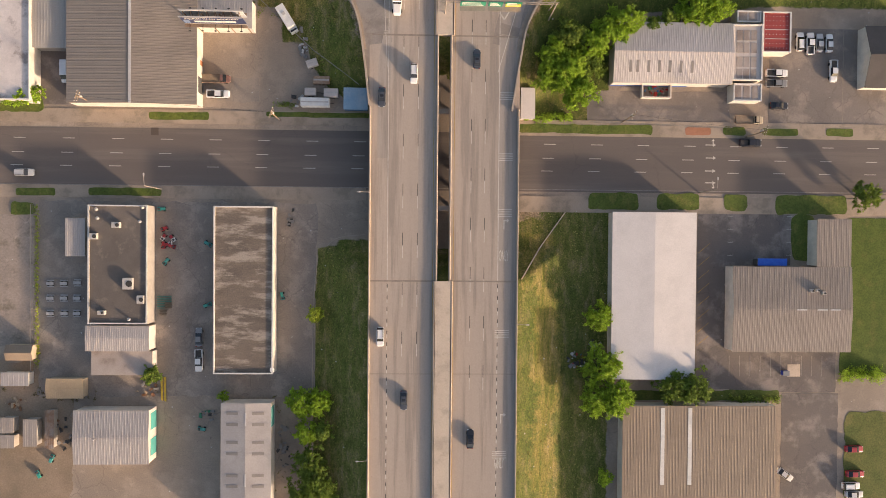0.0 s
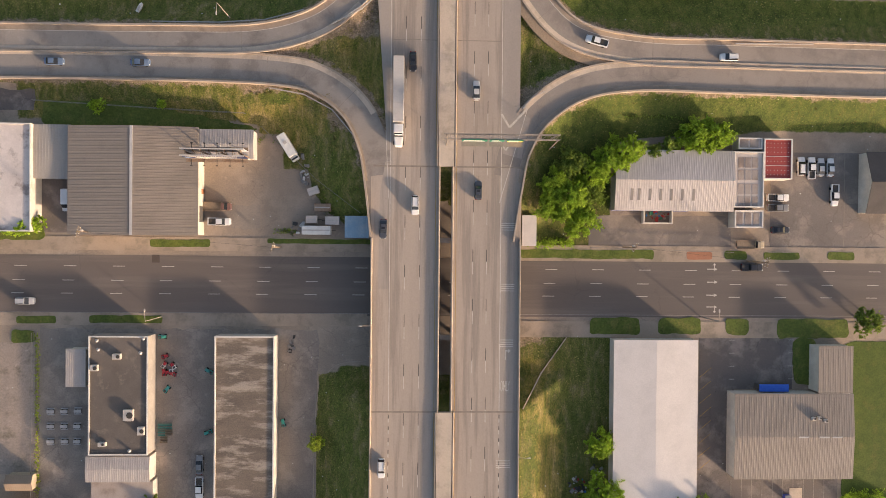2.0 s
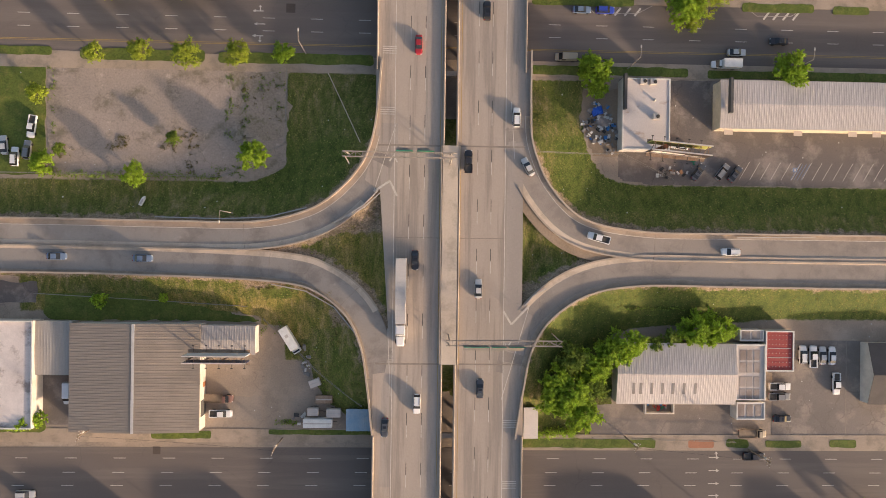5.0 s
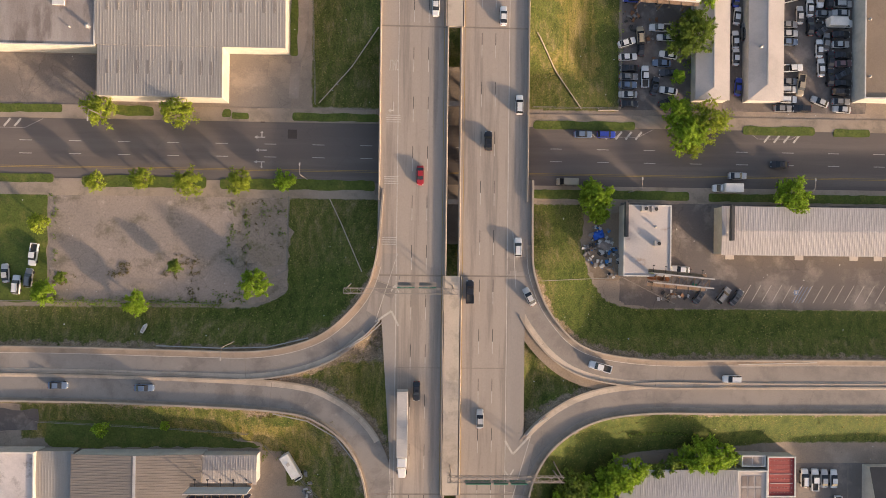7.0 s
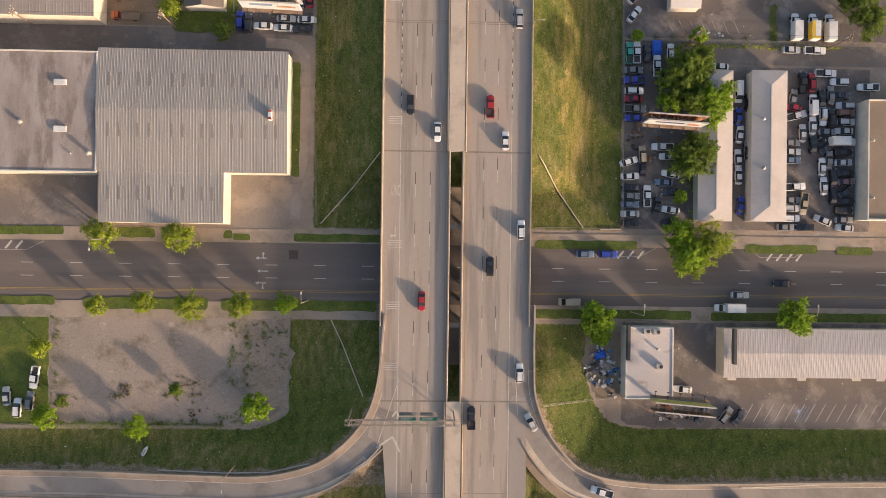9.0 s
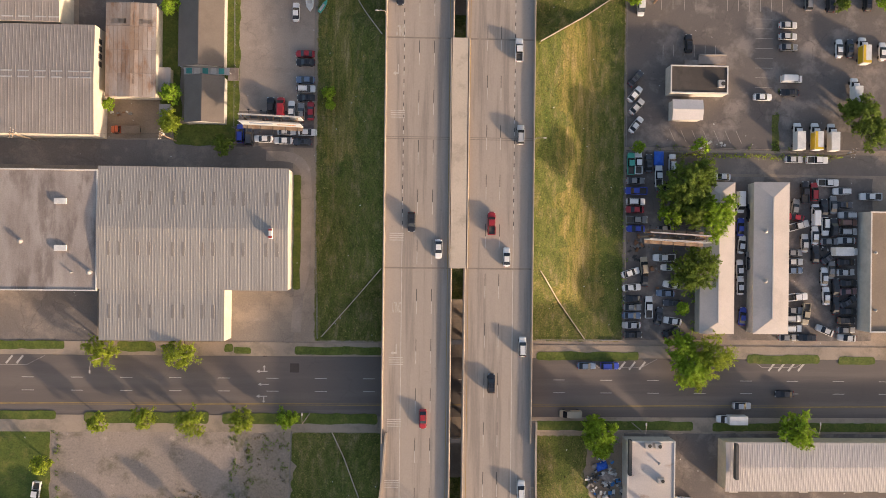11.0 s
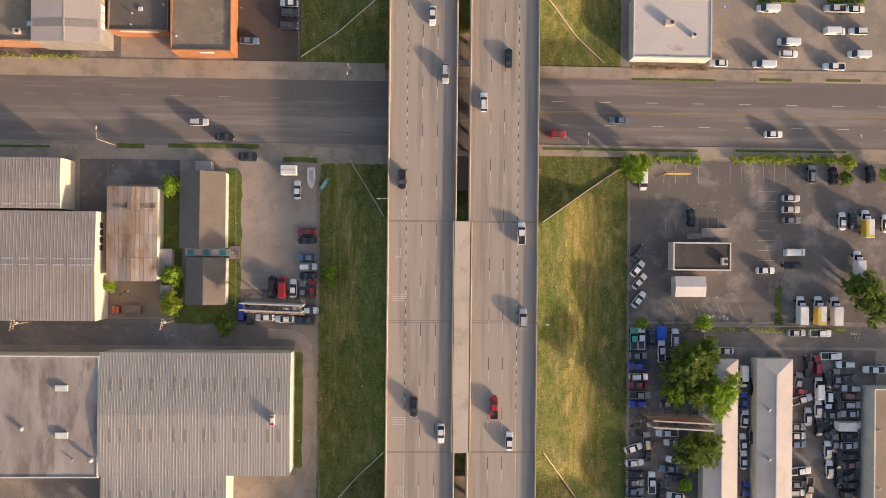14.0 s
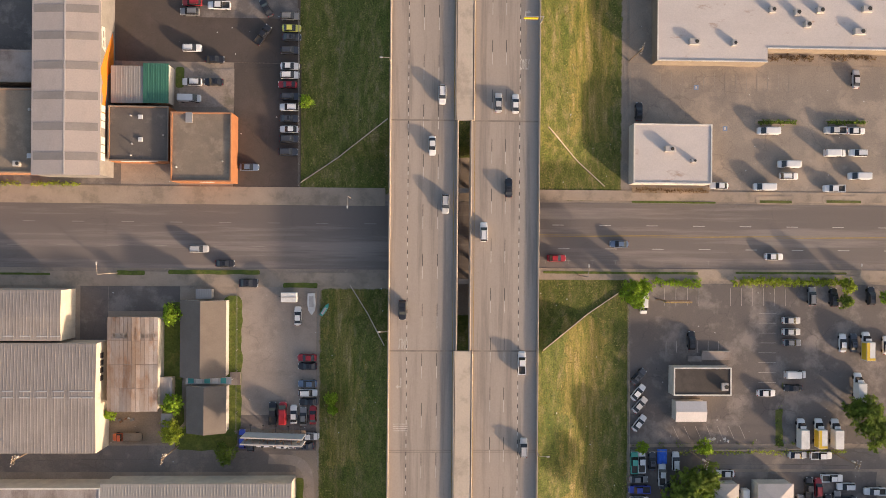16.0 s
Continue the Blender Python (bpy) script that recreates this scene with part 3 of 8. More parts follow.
def guardrail(pts, label="galvanised steel guardrail on posts"):
    """Beam rail on posts along a line of places."""
    line = [Vector((x, y, land(x, y) + 0.7)) for x, y in pts]
    g = thing("guardrail", label, "guardrail")
    bm = bmesh.new()
    ribbon(bm, line, -0.12, 0.12, -0.15, 0.15)
    part("rail", bm, M.rail, g)
    for a, b in zip(line, line[1:]):
        for f in (0.0, 0.33, 0.67):
            p = a.lerp(b, f)
            bm = bmesh.new()
            quad_box(bm, p.x - 0.08, p.y - 0.08, land(p.x, p.y) - 0.4, p.x + 0.08, p.y + 0.08, p.z + 0.1)
            part("post", bm, M.rail, g)


M.rail = material("guardrail_steel", (0.50, 0.47, 0.43), (0.42, 0.38, 0.34), 0.6, 5.0, 0.1, rough=0.5, metal=0.3)
guardrail([(-24.65, 88.78), (-21.27, 90.7), (-17.36, 93.35), (-14.0, 96.84)])
guardrail([(-21.3, 90.32), (-17.37, 92.67), (-13.45, 96.3)])
guardrail([(22.47, 68.83), (24.59, 71.35), (27.72, 73.19)])
guardrail([(-40.06, 73.42), (-31.55, 71.81), (-24.48, 67.98), (-19.15, 61.65)])
guardrail([(-69.32, 89.76), (-52.82, 89.44), (-41.47, 89.93), (-31.55, 92.38)])
guardrail([(76.32, 86.34), (87.0, 86.58), (96.89, 86.82)])

# paved gores where the ramps leave the motorway
def gore(pts, mat, z=0.008, label="paved wedge between motorway and ramp"):
    bm = bmesh.new()
    prism(bm, pts, DECK - 0.5, DECK + z)
    return tagged(part("gore", bm, mat), label, "road", kind="structure")


gore([(-9.35, 113.35), (-13.4, 113.33), (-17.32, 99.3), (-13.56, 96.93), (-12.34, 79.73), (-10.85, 57.99), (-12.6, 47.7), (-12.9, 24.0), (-10.2, 24.0), (-9.48, 47.69)], M.deck_grey)
gore([(17.3, 24.0), (21.2, 24.0), (20.9, 47.56), (22.6, 58.7), (24.4, 66.4), (20.9, 68.4), (19.96, 74.3), (19.19, 81.3), (18.4, 92.4), (18.2, 98.0), (19.6, 106.4), (20.2, 117.7), (18.13, 117.7), (17.3, 80.0)], M.deck_grey)


# ---- laid surfaces: lots, pavements, lawns ----
def lot(x0, y0, x1, y1, mat, z=0.02, label="worn grey paved yard", name="yard_paving", edge=0.0):
    return patch(name, rect(x0, y0, x1, y1), z, mat, label, "paving", edge)


def rounded(x0, y0, x1, y1, r, n=5):
    """A rectangle with round corners, counter-clockwise."""
    pts = []
    for cx, cy, a0 in ((x1 - r, y0 + r, -90), (x1 - r, y1 - r, 0), (x0 + r, y1 - r, 90), (x0 + r, y0 + r, 180)):
        pts += [(cx + r * math.cos(radians(a0 + 90 * k / n)), cy + r * math.sin(radians(a0 + 90 * k / n))) for k in range(n + 1)]
    return pts


def lawn(x0, y0, x1, y1, mat=None, z=0.06, edge=0.45, label="uneven green verge of grass"):
    small = min(x1 - x0, y1 - y0)
    return patch("lawn", rounded(x0, y0, x1, y1, min(0.3 * small, 2.0)), z, mat or M.grass_lush, label, "grass", min(edge, 0.12 * small))


GREY, DARK, BLACK, CRACK, PALE = M.lot_dark, M.lot_dark, M.lot_black, M.lot_cracked, M.lot
# first street, west side
lot(-98.22, -36.38, -28.48, 13.10, M.lot_worn, 0.02, edge=0.7)
lot(-116.23, -23.70, -99.15, 9.54, CRACK, 0.025, "cracked pale parking ground")
lot(-98.70, 37.29, -90.72, 51.13, DARK, 0.02)
lot(-116.34, 68.10, -99.63, 73.19, DARK, 0.03, edge=0.6)
lot(-53.99, 38.64, -43.28, 44.66, PALE, 0.02, edge=0.8)
# first street, east side
lot(40.90, 34.28, 78.22, 43.09, M.lot_mid, 0.02, "stained dark workshop forecourt", edge=0.3)
lot(70.17, -34.37, 79.56, 12.22, GREY, 0.02)
lot(78.06, -1.91, 94.94, 11.89, GREY, 0.03, "dark grey marked parking bay")
lot(79.28, -35.20, 107.48, -24.16, GREY, 0.025, edge=0.3)
lot(93.17, -74.69, 108.30, -35.44, GREY, 0.022, edge=0.3)
lot(88.55, 33.08, 124.97, 59.95, M.lot_mid, 0.02, "patched concrete car yard")
# second street
lot(-97.48, 100.07, -37.97, 127.31, CRACK, 0.03, "cracked abandoned parking lot with weeds", edge=0.5)
lot(47.44, 99.91, 147.8, 127.09, DARK, 0.02, "dark asphalt car park with faded bays", edge=0.3)
lot(37.68, 107.19, 47.67, 124.17, M.dirt, 0.03, "bare littered dirt yard", edge=0.8)
lot(-126.46, 148.85, -86.75, 162.6, M.lot_mid, 0.02)
lot(-52.92, 146.74, -37.58, 163.85, PALE, 0.02, edge=0.3)
lot(47.24, 151.32, 67.78, 200.25, DARK, 0.02, "dark oily ground of the salvage yard", edge=0.2)
lot(74.01, 151.37, 112.16, 193.81, DARK, 0.024, "dark oily ground of the salvage yard", edge=0.2)
lot(60.57, 194.53, 145.2, 199.82, M.lot_mid, 0.018, "grey back alley")
# third block
lot(-127.51, 194.1, -38.16, 200.76, M.lot_mid, 0.018, "grey back alley")
lot(-92.26, 210.92, -85.41, 242.07, DARK, 0.02)
lot(-85.3, 234.59, -67.53, 242.78, GREY, 0.02)
lot(-84.85, 201.18, -69.33, 210.93, M.dirt, 0.022, "brown dirt yard behind the rusty shed", edge=0.5)
lot(-52.65, 208.51, -33.21, 240.9, M.lot_pale, 0.024, "pale concrete car lot")
lot(-52.8, 199.47, -33.1, 208.53, GREY, 0.02)
lot(46.88, 201.09, 145.17, 242.37, DARK, 0.02, "dark asphalt car park with faded bays", edge=0.2)
# north
lot(-129.71, 266.53, -82.44, 328.43, GREY, 0.01)
lot(-84.21, 297.67, -37.87, 329.54, BLACK, 0.024, "dark sealed asphalt car park")
lot(-54.45, 263.24, -37.51, 297.58, BLACK, 0.026, "dark sealed asphalt car park")
lot(-68.11, 286.19, -54.37, 296.00, CRACK, 0.03, "patched concrete yard")
lot(-66.71, 308.96, -38.59, 327.27, GREY, 0.03)
lot(44.95, 266.80, 143.80, 299.18, PALE, 0.02, "tan concrete car park")

# pavements beside the streets
def walk_strip(x0, y0, x1, y1, label="tan concrete pavement with a stone kerb"):
    root = thing("pavement", label, "pavement", kind="structure")
    box_part("slab", x0, y0, -0.2, x1, y1, 0.10, M.walkway, root)
    return root


X0, XL, XR, X1 = -140, -16.0, 23.4, 140
for y0, y1, sides in ((32.96, 36.41, "w"), (31.13, 35.22, "e"), (13.99, 17.16, "w"), (11.41, 15.64, "e"),
                      (146.51, 149.93, "w"), (146.54, 149.77, "e"), (127.11, 131.39, "w"), (127.47, 131.28, "e"),
                      (261.7, 266.25, "w"), (263.67, 266.29, "e"), (240.93, 244.63, "w"), (243.25, 246.17, "e")):
    walk_strip(X0 if sides == "w" else XR, y0, XL if sides == "w" else X1, y1)

# verges
for r in (
    (-115.78, 35.41, -97.19, 40.23), (-70.89, 33.90, -55.79, 35.75), (-41.40, 34.98, -15.22, 36.23), (-103.98, 14.38, -94.10, 16.24), (-85.81, 14.61, -67.62, 16.49), (-105.07, 9.51, -99.15, 12.66),
    (23.20, 31.82, 58.04, 34.09), (76.67, 31.90, 82.29, 34.09), (86.88, 31.92, 96.36, 33.80), (104.03, 32.00, 111.17, 34.04),
    (41.30, 12.29, 54.50, 16.53), (59.38, 12.46, 70.56, 16.56), (76.94, 12.47, 83.15, 16.29), (90.87, 11.49, 109.88, 16.50), (95.11, -0.64, 101.04, 11.41),
    (-117.33, 147.73, -94.69, 149.87), (-81.88, 147.42, -72.09, 149.79), (-54.91, 147.38, -52.65, 149.37), (-37.31, 146.85, -15.26, 148.9), (-117.33, 130.15, -96.64, 132.38), (-89.7, 129.33, -58.61, 132.14), (-55.22, 129.23, -16.17, 131.91),
    (24.53, 145.86, 51.06, 148.07), (79.42, 145.34, 98.42, 147.62), (103.58, 145.26, 113.31, 147.29), (24.48, 127.98, 65.28, 130.29), (70.36, 127.74, 147.94, 129.9),
    (-128.2, 243.61, -99.79, 244.13), (-83.23, 243.69, -76.36, 244.82), (-70.48, 244.02, -47.59, 245.1), (-41.59, 240.73, -33.02, 241.99), (-68.26, 199.66, -52.97, 204.9), (-56.3, 204.82, -51.91, 238.53), (-71.78, 205.2, -66.58, 236.79),
    (24.49, 244.8, 64.67, 245.41), (74.52, 245.03, 103.73, 245.6), (47.29, 263.16, 69.15, 263.60),
    (-68.96, 291.04, -66.88, 296.37), (-52.47, 147.02, -48.2, 148.69),
):
    lawn(*r, z=0.16)
lawn(108.5, -31.06, 149.78, 10.66, M.grass_deep)
lawn(110.22, -75.05, 150.65, -40.41, M.grass, edge=0.6)
lawn(-117.33, 100.13, -98.05, 127.86)
lawn(50.43, -37.41, 92.65, -34.77)
lawn(47.26, 265.75, 67.36, 267.10, M.dirt, 0.2, 0.1, "brown mulch bed along the white building")
lawn(66.53, 31.77, 73.31, 33.80, material("brick_red_paving", (0.42, 0.19, 0.11), None, 0.4, 4.0, 0.15), 0.13, 0.1, "patch of red paving at the kerb")
lawn(-37.9, 163.4, -36.1, 192.6)

bm = bmesh.new()
ribbon(bm, curve_points([(-29.4, -36.0, 0), (-29.3, -16.0, 0), (-28.7, -6.0, 0), (-27.5, -0.6, 0), (-25.4, 2.7, 0), (-22.4, 4.5, 0), (-16.2, 5.2, 0)], 8), -0.1, 0.1, -0.2, 0.13)
tagged(part("kerb", bm, M.kerb), "low concrete kerb round the curved lawn", "kerb", kind="structure")
bm = bmesh.new()
ribbon(bm, curve_points([(-45.0, 197.3, 0.02), (-38.6, 196.9, 0.02), (-35.6, 194.6, 0.02), (-34.7, 190.0, 0.02), (-34.6, 180.0, 0.02), (-34.9, 169.0, 0.02), (-36.4, 162.0, 0.02), (-37.0, 152.5, 0.02)], 8), -1.25, 1.25, -0.2, 0.02)
tagged(part("gravel_drive", bm, M.lot_pale), "pale gravel drive that curves round the warehouse", "road", kind="structure")
# wing walls that hold the banks beside the bridges
def wing_wall(a, b):
    n = 14
    line = []
    for i in range(n + 1):
        x, y = a[0] + (b[0] - a[0]) * i / n, a[1] + (b[1] - a[1]) * i / n
        line.append(Vector((x, y, land(x, y))))
    bm = bmesh.new()
    ribbon(bm, line, -0.11, 0.11, -0.6, 0.35)
    return tagged(part("wing_wall", bm, M.median), "low pale concrete wall across the grass bank", "wall", kind="structure")


wing_wall((35.38, 11.43), (23.31, -5.66))
wing_wall((-30.46, 151.53), (-15.15, 169.12))
wing_wall((-27.5, 127.06), (-18.67, 108.76))
wing_wall((36.89, 151.35), (24.36, 168.97))
wing_wall((-24.73, 241.47), (-15.66, 226.99))
wing_wall((44.54, 240.27), (23.65, 226.0))
wing_wall((-37.42, 267.48), (-15.13, 282.78))
wing_wall((40.23, 267.28), (24.62, 281.44))
wing_wall((46.58, 151.08), (41.26, 151.0))


# fences
M.fence = material("chain_link_fence", (0.30, 0.27, 0.23), None, 0.5, 4.0, 0.1, rough=0.5, metal=0.5)
M.wood = material("weathered_timber", (0.26, 0.19, 0.13), (0.20, 0.15, 0.10), 0.4, 4.0, 0.2)


def fence(a, b, h=1.9, label="chain-link fence with steel posts"):
    """Posts, top rail and wires between two places."""
    root = thing("fence", label, "fence")
    length = math.hypot(b[0] - a[0], b[1] - a[1])
    n = max(2, int(length / 5))
    pts = [Vector((a[0] + (b[0] - a[0]) * i / n, a[1] + (b[1] - a[1]) * i / n, 0)) for i in range(n + 1)]
    for p in pts:
        p.z = land(p.x, p.y)
        bm = bmesh.new()
        tube(bm, p - Vector((0, 0, 0.3)), p + Vector((0, 0, h)), 0.06, n=6)
        part("post", bm, M.fence, root)
    for name, hh, w in (("rail", h, 0.045), ("wire", h * 0.5, 0.02), ("wire", 0.1, 0.025)):
        bm = bmesh.new()
        ribbon(bm, [p + Vector((0, 0, hh)) for p in pts], -w, w, -w, w)
        part(name, bm, M.fence, root)
    return root


fence((-32.73, 240.73), (-32.34, 195.89))
fence((-32.53, 189.47), (-31.36, 151.15))
fence((46.46, 240.61), (46.78, 151.59))
fence((-37.99, 310.96), (-37.77, 266.50))
fence((45.74, 315.43), (46.27, 284.14))
fence((-37.64, 127.34), (-37.96, 108.97))
fence((-37.96, 108.97), (-54.0, 100.16))
fence((-54.0, 100.16), (-109.1, 100.47))
fence((25.87, 106.98), (47.97, 107.77))
fence((47.97, 107.77), (61.3, 101.26))
fence((41.26, 34.71), (78.37, 33.73), 1.6)
fence((46.95, 199.67), (94.95, 200.22))
fence((46.78, 151.3), (24.22, 151.28))
fence((-42.95, 64.45), (-29.38, 51.63), 1.4)
fence((-29.38, 51.63), (-17.79, 42.91), 1.4)
fence((-99.18, 12.10), (-99.18, -29.76))
fence((-52.93, 240.6), (-52.75, 204.24))
fence((-28.83, -2.78), (-29.51, -34.70), 1.4)
fence((-99.65, 70.3), (-46.87, 67.63), 1.4)

lawn(-97.63, 63.72, -43.69, 70.45, M.grass_lush, 0.08, 0.6)

# bare and weedy ground
lot(-116.29, -73.67, -89.87, -36.87, M.dirt, 0.012, "brown muddy yard with wheel tracks", edge=1.2)
lot(-116.30, -37.14, -97.98, -27.57, M.dirt, 0.011, "bare dirt beside the sheds", edge=0.8)
lot(-51.13, 110.11, -37.96, 127.05, material("weedy_paving", (0.33, 0.26, 0.2), (0.26, 0.21, 0.155), 0.2, 2.0, 0.25, stain=(0.15, 0.135, 0.07), stain_scale=0.3, stain_amt=0.8, where=0.53, crack=0.36, crack_scale=0.25, spots=0.7), 0.036, "broken paving with brown weeds", edge=2.2)
lot(85.26, 200.42, 87.13, 210.12, M.grass, 0.04, "strip of weeds between the bays", edge=0.4)

for p, w in (((-69.44, 30.86), 1.9), ((-37.18, 143.44), 2.3), ((-44.71, 146.7), 1.0)):
    tagged(strip("road_patch", p[0] - w / 2, p[1] - w / 2, p[0] + w / 2, p[1] + w / 2, 0.032, M.lot_black), "dark square repair patch in the asphalt", "road patch", kind="structure")


# ---- buildings ----
def roofing(name, c, c2=None, **kw):
    args = dict(scale=0.12, grain=3.0, grain_amt=0.10, rough=0.6, bump=0.06, stain_amt=0.4, stain_scale=0.15, stain=tuple(v * 0.7 for v in c))
    args.update(kw)
    return material(name, c, c2, **args)


def wall_paint(name, c, **kw):
    args = dict(scale=0.4, grain=5.0, grain_amt=0.08, rough=0.8, bump=0.05, stain=tuple(v * 0.7 for v in c), stain_scale=0.5, stain_amt=0.35)
    args.update(kw)
    return material(name, c, **args)


M.roof_brown = roofing("brown_metal_roof", (0.27, 0.222, 0.178), (0.24, 0.198, 0.162))
M.roof_brown2 = roofing("tan_brown_roof", (0.29, 0.215, 0.15), (0.25, 0.185, 0.13))
M.roof_grey = roofing("grey_metal_roof", (0.36, 0.325, 0.285), (0.32, 0.288, 0.254), streak=(1.0, 0.2, 1.0))
M.roof_taupe = roofing("taupe_metal_roof", (0.285, 0.232, 0.19), (0.255, 0.208, 0.17))
M.roof_drab = roofing("drab_metal_roof", (0.335, 0.285, 0.245), (0.295, 0.25, 0.215))
M.roof_grey2 = roofing("pale_grey_roof", (0.42, 0.375, 0.34), (0.37, 0.33, 0.30))
M.roof_rose = roofing("beige_metal_roof", (0.53, 0.43, 0.365), (0.45, 0.375, 0.325), scale=0.06, stain_amt=0.3, streak=(1.0, 0.5, 1.0))
M.roof_white = roofing("white_metal_roof", (0.66, 0.60, 0.555), (0.61, 0.555, 0.51), stain_amt=0.2)
M.roof_pale = roofing("pale_metal_roof", (0.55, 0.48, 0.43), (0.48, 0.42, 0.37), stain_amt=0.4)
M.roof_membrane = roofing("white_membrane_roof", (0.60, 0.53, 0.48), (0.54, 0.475, 0.43), stain=(0.33, 0.20, 0.13), stain_scale=0.28, stain_amt=0.85, where=0.60, streak=(0.5, 1.0, 1.0), rough=0.85)
M.roof_stained = roofing("stained_white_roof", (0.66, 0.58, 0.53), (0.52, 0.45, 0.41), stain=(0.24, 0.19, 0.165), stain_scale=0.2, stain_amt=0.85, where=0.52, rough=0.9)
M.roof_tar = roofing("tar_roof", (0.165, 0.137, 0.116), (0.125, 0.105, 0.09), stain=(0.25, 0.205, 0.165), stain_amt=0.6, stain_scale=0.3, where=0.54, rough=0.95)
M.roof_black = roofing("black_roof", (0.088, 0.072, 0.060), (0.066, 0.055, 0.047), stain=(0.12, 0.10, 0.085), rough=0.95)
M.roof_tar2 = roofing("brown_gravel_roof", (0.30, 0.232, 0.168), (0.21, 0.165, 0.124), stain=(0.34, 0.265, 0.195), stain_amt=0.7, stain_scale=0.25, where=0.52, rough=0.95)
M.roof_slab = roofing("grey_concrete_roof", (0.40, 0.335, 0.29), (0.28, 0.225, 0.19), stain=(0.20, 0.15, 0.125), stain_amt=0.6, stain_scale=0.12, rough=0.95)
M.roof_streaked = roofing("streaked_concrete_roof", (0.42, 0.36, 0.315), (0.27, 0.22, 0.19), scale=0.16, stain=(0.17, 0.132, 0.112), stain_amt=0.7, stain_scale=0.22, where=0.52, streak=(1.0, 0.28, 1.0), grain_amt=0.16, rough=0.95)
M.roof_rust = roofing("rusty_metal_roof", (0.26, 0.17, 0.115), (0.30, 0.255, 0.22), scale=0.25, stain=(0.22, 0.115, 0.06), stain_scale=0.3, stain_amt=0.75)
M.roof_moss = roofing("weathered_dark_roof", (0.195, 0.152, 0.116), (0.13, 0.104, 0.083), scale=0.2, stain=(0.40, 0.335, 0.27), stain_scale=0.3, stain_amt=0.75, where=0.5, streak=(0.4, 1.3, 1.0), grain_amt=0.26, rough=0.9)
M.shingle_dark = roofing("dark_shingles", (0.10, 0.088, 0.082), (0.085, 0.076, 0.07), rough=0.95)
M.shingle_brown = roofing("brown_shingles", (0.20, 0.165, 0.135), (0.17, 0.14, 0.115), rough=0.95)
M.roof_red = roofing("red_canopy_roof", (0.34, 0.06, 0.05), (0.28, 0.05, 0.045))
M.roof_green = roofing("green_metal_roof", (0.05, 0.17, 0.11), (0.045, 0.15, 0.10))
M.roof_tan = roofing("tan_metal_roof", (0.56, 0.385, 0.22), (0.50, 0.34, 0.195))
M.trim_white = wall_paint("white_trim", (0.72, 0.67, 0.6))
M.wall_white = wall_paint("white_wall", (0.62, 0.565, 0.49))
M.wall_cream = wall_paint("cream_wall", (0.62, 0.525, 0.375))
M.wall_ivory = wall_paint("ivory_wall", (0.66, 0.585, 0.47))
M.wall_dove = wall_paint("dove_grey_wall", (0.27, 0.245, 0.22))
M.wall_tan = wall_paint("tan_wall", (0.50, 0.40, 0.29))
M.wall_umber = wall_paint("umber_wall", (0.30, 0.24, 0.18))
M.wall_grey = wall_paint("grey_wall", (0.38, 0.34, 0.30))
M.wall_orange = wall_paint("orange_wall", (0.40, 0.165, 0.07))
M.wall_brick = wall_paint("brick_wall", (0.40, 0.20, 0.11))
M.skylight = material("skylight_panel", (0.285, 0.25, 0.215), (0.245, 0.213, 0.185), 0.5, 4.0, 0.08, rough=0.35, bump=0.0)
M.flashing = material("ridge_flashing", (0.52, 0.49, 0.46), None, 0.5, 4.0, 0.1, rough=0.5)
M.steel = material("galvanised_steel", (0.45, 0.42, 0.39), None, 0.5, 4.0, 0.1, rough=0.5, metal=0.4)
M.rust_steel = material("rusty_steel", (0.24, 0.14, 0.085), (0.32, 0.24, 0.17), 0.6, 4.0, 0.2, rough=0.8)
M.unit = material("unit_casing", (0.52, 0.47, 0.42), (0.42, 0.38, 0.34), 0.8, 5.0, 0.1, rough=0.5)
M.unit_dark = material("unit_grille", (0.06, 0.055, 0.05), None, 0.8, 5.0, 0.2)
M.teal = wall_paint("teal_paint", (0.08, 0.34, 0.30))
M.door_dark = wall_paint("dark_door", (0.09, 0.085, 0.08))
M.glass = material("dark_glass", (0.02, 0.022, 0.025), (0.03, 0.032, 0.035), 0.5, 4.0, 0.05, rough=0.08, bump=0.0, spec=0.6)


def slab4(bm, pts, n, t):
    """A thin plate on four corners, thickened along n."""
    n = Vector(n).normalized() * t
    a = [bm.verts.new(Vector(p)) for p in pts]
    b = [bm.verts.new(Vector(p) + n) for p in pts]
    bm.faces.new(a[::-1]), bm.faces.new(b)
    for i in range(4):
        bm.faces.new((a[i], a[(i + 1) % 4], b[(i + 1) % 4], b[i]))


